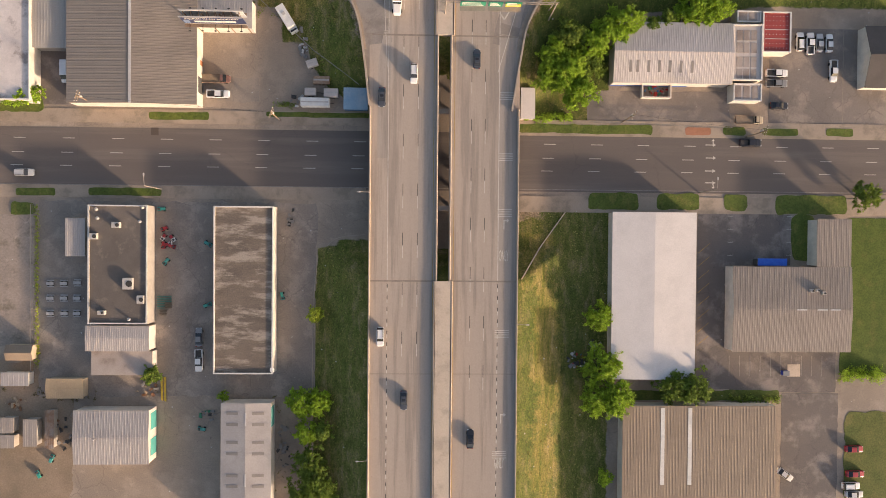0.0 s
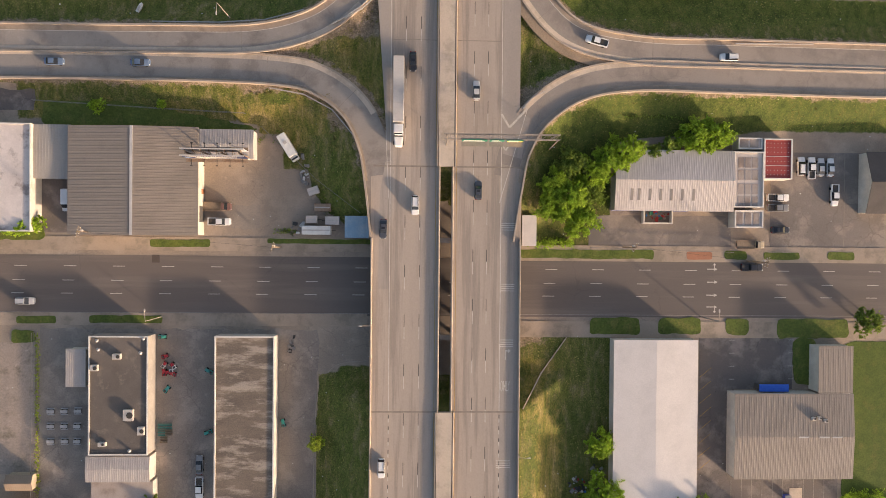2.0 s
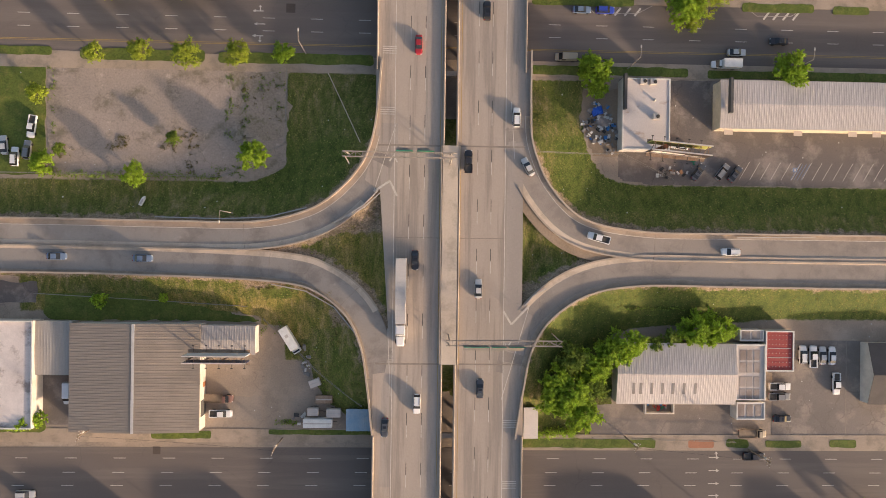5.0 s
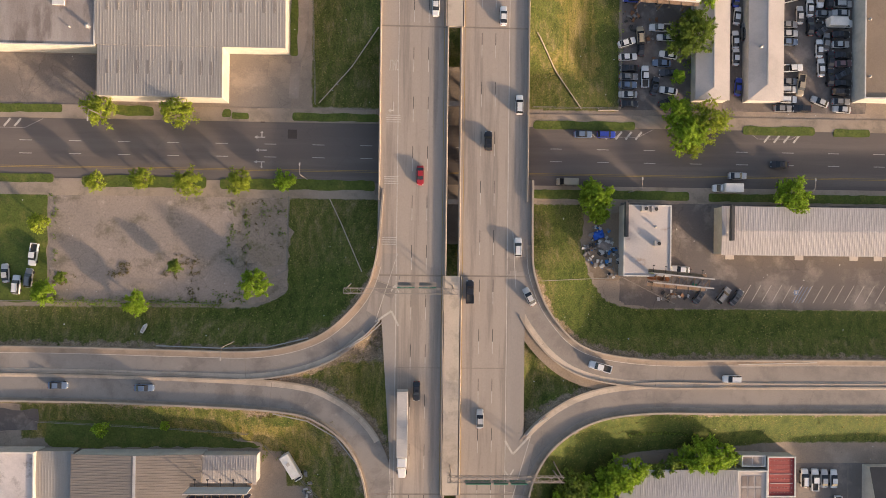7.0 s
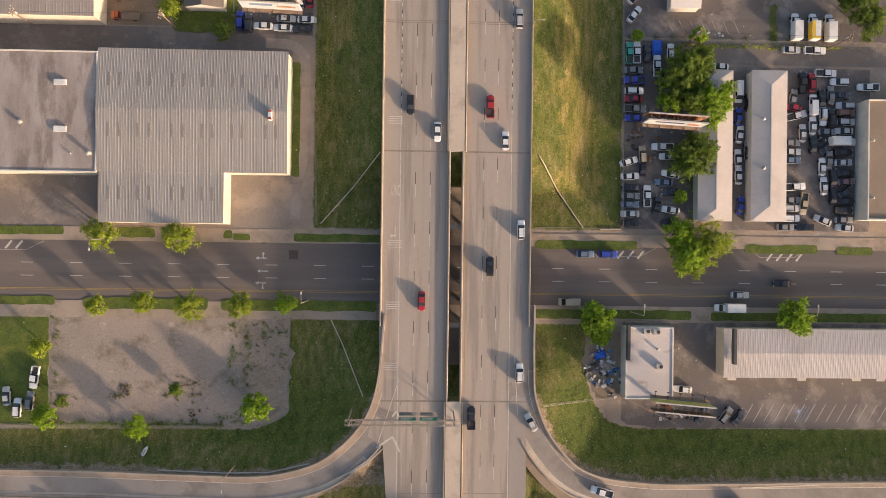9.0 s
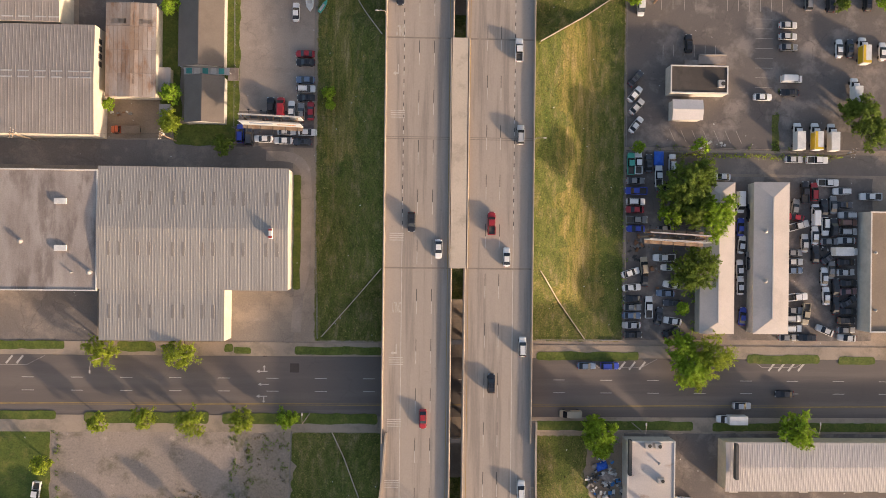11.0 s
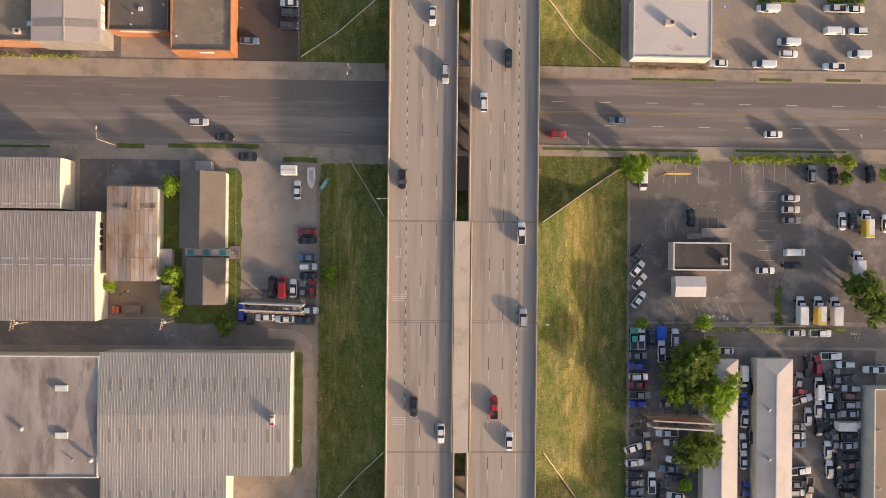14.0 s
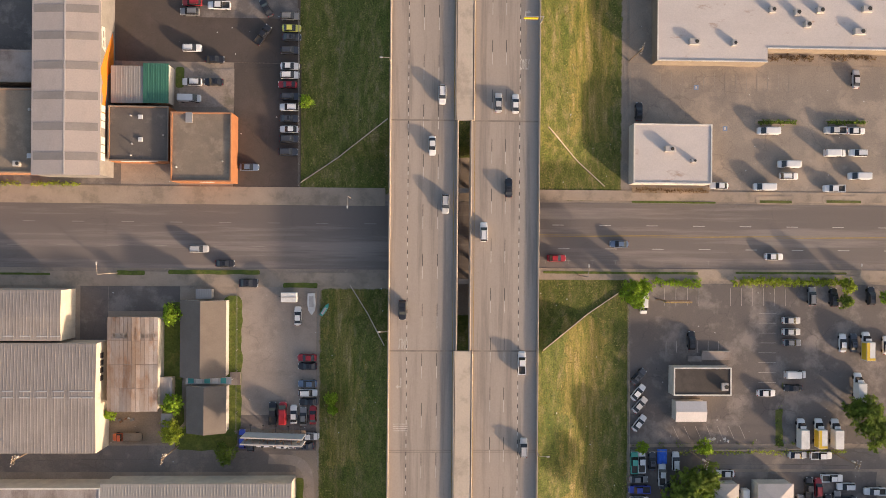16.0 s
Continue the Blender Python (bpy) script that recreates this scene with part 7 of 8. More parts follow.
# porch between the two houses
pc = thing("porch", "low porch roof in teal and white between the houses", "porch", (*(-59.32, 217.72), 0))
box_part("roof", -5.6, -0.9, 2.7, 5.6, 0.9, 2.9, M.roof_pale, pc)
for k in range(5):
    box_part("roof_panel", -5.0 + k * 2.0, -0.7, 2.9, -3.6 + k * 2.0, 0.7, 2.96, M.teal if k % 2 == 0 else M.trim_white, pc)
for sx_ in (-5.4, 5.4):
    box_part("post", sx_ - 0.08, -0.08, -0.05, sx_ + 0.08, 0.08, 2.7, M.trim_white, pc)
box_part("landing", 4.6, -1.6, 0, 7.2, 1.6, 0.5, M.roof_slab, pc)
lean = building("storage_container", "pale corrugated container beside the house", "container", -62.52, 238.21, -59.02, 240.25, 2.5, M.wall_white, M.roof_grey2, ribs=0.5)
lean2 = building("lean_to", "small lean-to with grey metal roof", "shed", -71.08, 211.6, -68.5, 218.3, 2.5, M.wall_cream, M.roof_grey2, ribs=0.6)
lean3 = building("lean_to", "small lean-to with pale metal roof", "shed", -70.9, 205.58, -68.5, 209.2, 2.3, M.wall_cream, M.roof_grey2, ribs=0.6)
lean4 = building("ticket_hut", "small white hut under the motorway's edge", "hut", 23.34, 35.13, 26.61, 42.55, 2.8, M.wall_white, M.roof_white)
lean5 = building("blue_container", "blue shipping container with a pale blue roof", "container", -21.39, 36.81, -15.73, 41.92, 2.6, wall_paint("blue_wall", (0.12, 0.22, 0.33)), roofing("blue_roof", (0.20, 0.33, 0.43), (0.30, 0.40, 0.47), stain=(0.5, 0.5, 0.48)), ribs=0.5)
porch2 = building("blue_awning", "bright blue fabric awning on the hall's front", "awning", 84.95, -1.71, 92.23, -0.25, 2.9, M.door_dark, M.tarp_blue)

for r, hh, roof, lab in (((-106.1, -44.9, -103.2, -41.4), 2.4, M.roof_drab, "small shed with grey metal roof in the muddy yard"), ((-106.1, -48.7, -103.1, -45.8), 2.3, M.roof_drab, "small shed with grey metal roof in the muddy yard"),
                         ((-100.4, -48.2, -97.4, -41.8), 2.6, M.roof_drab, "long grey-roofed shed in the muddy yard"), ((-95.3, -48.9, -93.5, -39.6), 2.2, M.roof_rust, "rusty brown container beside the machinery bay")):
    building("shed", lab, "shed", *r, hh, M.wall_grey, roof, ribs=0.5)
pad = thing("concrete_pad", "pale square concrete pad in the car park", "concrete pad", (96.3, -29.5, 0), kind="structure")
box_part("slab", -1.7, -1.6, -0.1, 1.7, 1.6, 0.09, M.median, pad)
bin_ = thing("waste_bin", "blue steel waste bin beside the lamp post", "bin", (93.6, -30.0, 0.03))
box_part("body", -0.8, -0.6, 0.0, 0.8, 0.6, 1.3, PAINT["blue"], bin_, bevel=0.05)
box_part("lid", -0.84, -0.64, 1.3, 0.84, 0.64, 1.38, PAINT["grey"], bin_)
tagged(box_part("slab_joint", 108.1, 34.6, -0.1, 108.35, 60.0, 0.035, M.joint), "dark joint between the concrete slabs of the yard", "joint", kind="structure")

# open box of scrap by the workshop
bx = thing("scrap_bay", "low walled bay full of coloured scrap", "scrap bay", (*(58.37, 43.28), 0))
for x0, y0, x1, y1 in ((-3.8, -2.3, 3.8, -2.0), (-3.8, 2.0, 3.8, 2.3), (-3.8, -2.0, -3.5, 2.0), (3.5, -2.0, 3.8, 2.0)):
    box_part("wall", x0, y0, -0.1, x1, y1, 1.8, M.wall_white, bx)


# ---- heaps of rubbish and loose scrap ----
M.junk = [material("junk_" + n, c, None, 0.8, 5.0, 0.2, rough=0.6) for n, c in (("white", (0.6, 0.57, 0.52)), ("dark", (0.06, 0.055, 0.05)), ("rust", (0.25, 0.12, 0.06)), ("grey", (0.25, 0.23, 0.21)), ("blue", (0.05, 0.2, 0.45)), ("tan", (0.4, 0.3, 0.2)), ("green", (0.05, 0.22, 0.12)), ("red", (0.4, 0.04, 0.03)))]


def junk(at, w, d, n, seed, label, mix=(0, 1, 2, 3, 5), size=0.9, z=0.0):
    """A heap of separate bent, tilted pieces of scrap."""
    rng = random.Random(seed)
    root = thing("scrap_heap", label, "scrap", (at[0], at[1], z or land(*at)))
    for i in range(n):
        a, q = rng.uniform(0, 6.28), math.sqrt(rng.random())
        x, y = math.cos(a) * q * w / 2, math.sin(a) * q * d / 2
        s = size * rng.uniform(0.4, 1.3)
        bm = bmesh.new()
        quad_box(bm, -s / 2, -s * rng.uniform(0.15, 0.45), 0, s / 2, s * rng.uniform(0.15, 0.45), s * rng.uniform(0.12, 0.5))
        for v in bm.verts:
            v.co += Vector((rng.uniform(-1, 1), rng.uniform(-1, 1), rng.uniform(0, 0.6))) * s * 0.13
        bmesh.ops.transform(bm, matrix=pose(x, y, 0.02 + (1 - q) * 0.5, rng.uniform(-15, 15), rng.uniform(-15, 15), rng.uniform(0, 180)), verts=bm.verts)
        part("piece", bm, M.junk[rng.choice(mix)], root)
    return root


junk((41.93, 115.55), 8.5, 12, 90, 1, "heap of dumped rubbish on bare dirt", (0, 1, 3, 4, 0, 3, 0))
junk((44.9, 111.92), 5, 9, 40, 2, "heap of dumped rubbish on bare dirt", (0, 1, 3, 3))
junk((38.67, -27.20), 4.5, 5, 24, 3, "small heap of rubbish beside the trees", (0, 3, 4, 1, 7))
junk((43.34, -23.08), 3, 3, 10, 4, "small heap of rubbish beside the trees", (0, 3, 1))
junk((-31.96, 54.04), 2.4, 9, 26, 5, "long heap of pale rubble and scrap", (0, 3, 5, 3))
junk((-33.76, 39.01), 4, 3, 10, 6, "scattered scrap by the street", (0, 1, 3))
junk((58.70, 43.39), 6, 3.2, 22, 8, "coloured scrap inside the walled bay", (6, 2, 4, 7, 3), 1.0)
junk((49.98, 174.94), 5, 7, 22, 9, "tangled wreckage in the salvage yard", (1, 2, 3, 1))
junk((103.9, 173.8), 3, 20, 12, 10, "loose car parts between the wrecks", (1, 3, 2))
junk((100.14, 173.78), 4, 24, 18, 11, "loose car parts between the wrecks", (1, 3, 1, 0))
junk((55.5, 167.7), 3, 18, 14, 12, "loose car parts between the wrecks", (1, 3, 2))
junk((60.93, 103.21), 10, 2.5, 18, 13, "scrap under the billboard", (1, 2, 3, 0))
junk((-71.08, -34.66), 6, 4, 14, 14, "scattered timber and pipes", (3, 5, 2))
junk((-103.42, -38.27), 6, 3, 12, 15, "stacked orange-brown pallets and drums", (5, 2))
junk((-92.21, -46.15), 6, 9, 22, 16, "rusty machinery parts in a bay", (1, 2, 3))
junk((-55.74, -41.14), 4, 3, 10, 17, "loose scrap on the yard", (1, 3, 6))
junk((-36.11, -49.13), 4, 12, 18, 18, "scrap behind the storehouse", (1, 3, 3))
junk((67.11, 105.36), 2, 2, 5, 19, "loose scrap by the car park", (6, 3))
junk((-81.15, 208.11), 6, 3, 10, 20, "odds and ends behind the shed", (3, 0, 2))
junk((-34.99, 9.43), 2, 5, 8, 21, "loose pipes on the yard", (3, 1))
junk((69.29, 202.11), 8, 1.5, 10, 22, "litter along the alley", (0, 3))
for p, w, d, tn in (((41.7, 118.77), 1.5, 1.1, 20), ((43.34, 116.02), 1.3, 1.9, 65)):
    tp = thing("tarpaulin", "crumpled blue tarpaulin on the rubbish heap", "tarpaulin", (p[0], p[1], 0.25), tn)
    bm = bmesh.new()
    bmesh.ops.create_grid(bm, x_segments=9, y_segments=9, size=1.0)
    for v in bm.verts:
        v.co = Vector((v.co.x * w, v.co.y * d, 0.7 - 0.8 * max(abs(v.co.x), abs(v.co.y)) ** 3 + 0.3 * noise.noise(v.co * 2.2 + Vector((p[0], 0, 0)))))
    part("sheet", bm, M.tarp_blue if tn == 20 else M.roof_slab, tp)
tarp = thing("tarpaulin", "crumpled blue tarpaulin over a wrecked car", "tarpaulin", (*(55.39, 198.13), 0.9))
bm = bmesh.new()
bmesh.ops.create_grid(bm, x_segments=10, y_segments=14, size=1.0)
for v in bm.verts:
    v.co = Vector((v.co.x * 1.3, v.co.y * 1.9, 0.9 - 0.9 * max(abs(v.co.x), abs(v.co.y)) ** 3 + 0.18 * noise.noise(v.co * 2.5)))
part("sheet", bm, M.tarp_blue, tarp)
# small rows of green and red machines beside the shop
for i, p in enumerate(((-67.57, 11.23), (-66.41, -2.17), (-37.04, -10.72), (-55.69, 2.48), (-55.79, -12.98), (-94.68, -51.99), (-98.03, -55.98), (-57.37, -44.58))):
    mc = thing("garden_tractor", "small green garden tractor with dark wheels", "tractor", (p[0], p[1], 0.02), i * 50, "green machines")
    box_part("hood", 0, -0.35, 0.4, 1.1, 0.35, 0.95, M.teal if i % 2 else PAINT["teal"], mc, bevel=0.06)
    box_part("deck", -0.9, -0.45, 0.35, 0, 0.45, 0.6, M.teal, mc)
    box_part("seat", -0.75, -0.25, 0.6, -0.25, 0.25, 0.95, M.door_dark, mc, bevel=0.05)
    wheels(mc, (-0.6, 0.8), 0.55, 0.3)
for i, p in enumerate(((-66.86, 6.24), (-66.99, 4.10), (-66.98, 2.11), (-64.74, 3.84), (-64.87, 1.84), (-65.72, 2.40))):
    mc = thing("ride_on_mower", "small red and white ride-on mower", "mower", (p[0], p[1], 0.02), 20 + i * 35, "red machines")
    box_part("hood", 0, -0.35, 0.4, 0.9, 0.35, 0.9, PAINT["red"], mc, bevel=0.06)
    box_part("deck", -0.9, -0.5, 0.3, 0, 0.5, 0.55, PAINT["white"] if i % 2 else PAINT["red"], mc)
    box_part("seat", -0.7, -0.25, 0.55, -0.25, 0.25, 0.9, M.door_dark, mc, bevel=0.05)
    wheels(mc, (-0.6, 0.65), 0.55, 0.28)
# pallets and racks in green and yellow
for i, p in enumerate(((-67.67, -11.64), (-65.97, -11.63), (-67.66, -13.36), (-65.82, -13.20), (-67.10, -15.08))):
    rk = thing("mower_deck_rack", "low rack of green steel frames", "rack", (p[0], p[1], 0.02), 0, "green racks")
    for k in range(4):
        box_part("bar", -0.9, -0.6 + k * 0.4, 0.1, 0.9, -0.5 + k * 0.4, 0.5, M.teal if i < 3 else M.wood, rk)
# bench tables west of the shop
for i, p in enumerate(((-95.09, -7.79), (-91.74, -7.77), (-88.38, -7.60), (-95.09, -11.49), (-91.74, -11.47), (-88.52, -11.45), (-95.08, -15.34), (-91.59, -15.31), (-88.52, -15.30))):
    tb = thing("picnic_table", "grey metal table with benches on the paved yard", "table", (p[0], p[1], 0.02), 0, "tables in the yard")
    box_part("tabletop", -0.9, -0.4, 0.68, 0.9, 0.4, 0.75, M.unit, tb)
    for s in (-1, 1):
        box_part("bench", -0.9, s * 0.75 - 0.15, 0.4, 0.9, s * 0.75 + 0.15, 0.45, M.steel, tb)
        box_part("leg", s * 0.6 - 0.05, -0.6, 0, s * 0.6 + 0.05, 0.6, 0.68, M.unit_dark, tb)
# pipes, trailers, boats
pipes = thing("pipe_bundle", "bundle of yellow pipes lying on the ground", "pipes", (*(-66.94, -34.63), 0.02), 92)
for k in range(6):
    bm = bmesh.new()
    tube(bm, (-3.2 + 0.1 * k, -0.7 + k * 0.27, 0.15), (3.2, -0.7 + k * 0.27, 0.15), 0.12, n=8)
    part("pipe", bm, PAINT["yellow"] if k % 3 else M.wood, pipes)


def box_trailer(p, l, w, h, turn, mat, label):
    t = thing("trailer", label, "trailer", (p[0], p[1], 0.02), turn, "parked trailers")
    box_part("box", -l / 2, -w / 2, 0.5, l / 2, w / 2, h, mat, t, bevel=0.08)
    box_part("roof_ridge", -l / 2 + 0.2, -0.15, h, l / 2 - 0.2, 0.15, h + 0.06, M.unit, t)
    wheels(t, (-0.5, 0.5), w / 2, 0.33)
    box_part("drawbar", l / 2, -0.06, 0.45, l / 2 + 1.0, 0.06, 0.57, M.unit_dark, t)


box_trailer((-28.78, 38.44), 7.2, 2.2, 2.6, 0, M.box_white, "long white box trailer parked by the street")
box_trailer((-24.84, 40.91), 3.6, 2.1, 2.2, 180, M.roof_pale, "small pale box trailer parked in the yard")
box_trailer((-30.08, 41.15), 2.8, 1.9, 2.0, 0, M.roof_pale, "small pale box trailer parked in the yard")
box_trailer((-27.39, 44.22), 4.2, 2.0, 1.4, 0, M.rust_steel, "rust-brown open trailer parked on gravel")
box_trailer((-29.71, 48.40), 2.8, 1.9, 1.8, 20, M.roof_pale, "small grey trailer beside the rubble")
box_trailer((-39.73, 238.48), 3.9, 2.4, 2.7, 180, M.box_white, "white camper trailer with roof hatches")
box_trailer((70.89, -35.12), 2.4, 1.6, 1.6, 0, M.unit_dark, "dark steel skip with a yellow end")
rv = thing("motorhome", "white motorhome with a red and blue stripe parked by the bank", "motorhome", (*(-36.03, 59.28), 0.02), -58)
box_part("body", -3.6, -1.15, 0.5, 2.6, 1.15, 2.9, M.box_white, rv, bevel=0.12)
box_part("cab", 2.6, -1.0, 0.5, 3.8, 1.0, 1.9, M.box_white, rv, bevel=0.15)
box_part("roof_hatch", -1.6, -0.4, 2.9, -0.8, 0.4, 3.05, M.unit, rv), box_part("stripe", -3.5, -1.17, 1.3, 2.5, -1.14, 1.6, PAINT["red"], rv), box_part("windscreen", 3.1, -0.85, 1.9, 3.5, 0.85, 2.05, M.glass, rv)
wheels(rv, (-2.2, 2.6), 1.15, 0.4)


def boat(p, l, w, turn, mat, label):
    b = thing("boat", label, "boat", (p[0], p[1], land(*p) + 0.05), turn)
    bm = bmesh.new()
    hull(bm, [(-l / 2, w * 0.42, 0.8), (0, w * 0.5, 0.8), (l * 0.3, w * 0.4, 0.85), (l / 2, 0.06, 0.95)], 0.2)
    part("hull", bm, mat, b)
    box_part("cockpit", -l * 0.38, -w * 0.26, 0.8, l * 0.15, w * 0.26, 0.84, M.unit, b)


boat((-34.38, 236.7), 5.4, 2.2, 272, M.box_white, "white boat on the car lot")
boat((-31.03, 235.32), 3.6, 1.1, 57, PAINT["teal"], "teal dinghy lying on the grass")
boat((-73.35, 93.84), 2.6, 1.0, 62, M.box_white, "pale skiff lying on the grass")

# ---- billboards ----
M.bill_navy = material("billboard_navy", (0.03, 0.04, 0.09), (0.04, 0.05, 0.11), 0.4, 5.0, 0.1, rough=0.5, bump=0.0)
M.bill_pale = material("billboard_pale", (0.55, 0.55, 0.52), (0.42, 0.46, 0.5), 0.35, 5.0, 0.1, rough=0.5, bump=0.0)
M.bill_red = material("billboard_red", (0.45, 0.09, 0.05), (0.35, 0.25, 0.12), 0.35, 5.0, 0.1, rough=0.5, bump=0.0)
M.bill_dark = material("billboard_black", (0.035, 0.025, 0.022), (0.06, 0.04, 0.03), 0.4, 5.0, 0.1, rough=0.5, bump=0.0)
M.bill_lime = material("billboard_yellow_green", (0.50, 0.44, 0.10), (0.38, 0.40, 0.12), 0.4, 5.0, 0.1, rough=0.5, bump=0.0)
M.column_red = material("rust_red_paint", (0.36, 0.12, 0.045), (0.28, 0.10, 0.04), 0.4, 5.0, 0.2, rough=0.7)
M.bill_yellow = material("billboard_yellow", (0.78, 0.52, 0.03), None, 0.4, 5.0, 0.05, rough=0.5, bump=0.0)


def text_mesh(words, size, mat, parent, m, name="lettering"):
    cu = bpy.data.curves.new(name, "FONT")
    cu.body, cu.size, cu.align_x, cu.align_y, cu.extrude = words, size, "CENTER", "CENTER", 0.01
    tmp = bpy.data.objects.new(name, cu)
    scene.collection.objects.link(tmp)
    bpy.context.view_layer.update()
    me = bpy.data.meshes.new_from_object(tmp.evaluated_get(bpy.context.evaluated_depsgraph_get()))
    bpy.data.objects.remove(tmp)
    me.materials.append(mat)
    ob = new(name, me)
    ob.parent = parent
    ob.matrix_basis = m
    return ob


def billboard(at, top, turn, faces, label, length=14.6, high=4.2, gap=1.6, words="", posts=4, bars=(), post_mat=None, post_x=0.0):
    """Two back-to-back boards on steel posts, with catwalks, braces and lamps. The origin is on the ground under the middle."""
    b = thing("billboard", label, "billboard", (at[0], at[1], 0), turn)
    z0 = top - high
    for s, mat in ((-1, faces[0]), (1, faces[1])):
        box_part("panel", -length / 2, s * gap / 2 - 0.12, z0, length / 2, s * gap / 2 + 0.12, top, mat, b)
        for zz in (z0 - 0.15, top):
            box_part("trim", -length / 2 - 0.1, s * gap / 2 - 0.16, zz, length / 2 + 0.1, s * gap / 2 + 0.16, zz + 0.15, M.unit, b)
        y0, y1 = sorted((s * (gap / 2 + 0.2), s * (gap / 2 + 1.0)))
        box_part("catwalk", -length / 2, y0, z0 - 0.25, length / 2, y1, z0 - 0.15, M.rust_steel, b)
        for k in range(5):
            bm = bmesh.new()
            x = -length / 2 + 1.2 + k * (length - 2.4) / 4
            beam(bm, (x, s * (gap / 2 + 0.3), z0 - 0.1), (x, s * (gap / 2 + 1.9), z0 - 0.1), 0.09)
            beam(bm, (x - 0.25, s * (gap / 2 + 1.9), z0), (x + 0.25, s * (gap / 2 + 1.9), z0), 0.22)
            part("lamp_arm", bm, M.unit_dark, b)
    for k in range(posts):
        x = post_x if posts == 1 else -length * 0.42 + k * length * 0.84 / (posts - 1)
        bm = bmesh.new()
        tube(bm, (x, 0, -0.3), (x, 0, top - 0.4), 0.55 if posts == 1 else 0.2, n=12)
        part("post", bm, post_mat or M.rust_steel, b)
    for k in range(8):
        bm = bmesh.new()
        x = -length / 2 + 0.8 + k * (length - 1.6) / 7
        beam(bm, (x, -gap / 2, top - 0.5), (x, gap / 2, top - 0.5), 0.14)
        beam(bm, (x, -gap / 2, z0 + 0.3), (x, gap / 2, top - 0.5), 0.1)
        part("brace", bm, M.rust_steel, b)
    y = -gap / 2 - 0.13
    if words:
        text_mesh(words, 1.05, M.trim_white, b, pose(0, y, top - 1.0, 90, 0, 0))
    for x0, x1, za, zb, mat in bars:
        box_part("writing_bar", x0, y - 0.02, z0 + za, x1, y, z0 + zb, mat, b)
    return b


billboard((-51.27, 56.14), 14.0, 0, (M.bill_navy, M.bill_pale), "double billboard with dark navy face and white lettering above the annex", words="INJURED IN AN ACCIDENT", bars=((-4.5, 5.2, 0.9, 2.0, M.trim_white), (-7.0, -5.6, 0.4, 2.2, M.paint_blue)))
billboard((59.07, 107.61), 13.0, -5, (M.bill_dark, M.bill_lime), "double billboard with dark and yellow faces on a rust-red column", posts=1, bars=((-6.6, -4.2, 1.0, 3.0, M.trim_white), (-4.0, -1.4, 1.3, 2.8, M.trim_white), (-1.2, 1.4, 1.1, 2.6, M.trim_white), (1.9, 6.2, 0.9, 1.4, M.trim_white)), gap=2.2, post_mat=M.column_red, post_x=-3.9)
billboard((56.59, 177.54), 13.0, -3, (M.bill_pale, M.bill_red), "double billboard above the salvage yard", bars=((-5.0, 2.0, 2.0, 3.0, M.bill_navy), (3.0, 6.0, 1.0, 2.6, M.bill_red)), posts=3)
billboard((-41.98, 204.66), 10.5, -2, (M.bill_pale, M.bill_pale), "double billboard over the car lot", bars=((-5.0, 0.5, 2.0, 3.2, M.paint_blue), (1.5, 6.0, 1.4, 2.4, M.bill_red)))
ys_ = thing("pylon_sign", "yellow board sign on a leaning post beside the hedge", "sign", (*(54.02, 238.41), 0))
bm = bmesh.new()
tube(bm, (0, 0, -0.2), (0, 0, 9.0), 0.22, n=10)
part("post", bm, M.rust_steel, ys_)
box_part("board", -0.8, -0.2, 6.8, 5.6, 0.25, 9.0, M.rust_steel, ys_)
box_part("face", -0.75, -0.3, 6.85, 5.55, -0.2, 8.95, M.bill_yellow, ys_, "bright yellow sign face")
for k in range(7):
    box_part("writing_bar", -0.4 + k * 0.82, -0.33, 7.5, 0.2 + k * 0.82, -0.3, 8.3, M.bill_red, ys_)

# ---- sign gantries over the motorway ----
M.sign_green = material("road_sign_green", (0.02, 0.20, 0.12), (0.025, 0.22, 0.13), 0.6, 5.0, 0.05, rough=0.5, bump=0.0)


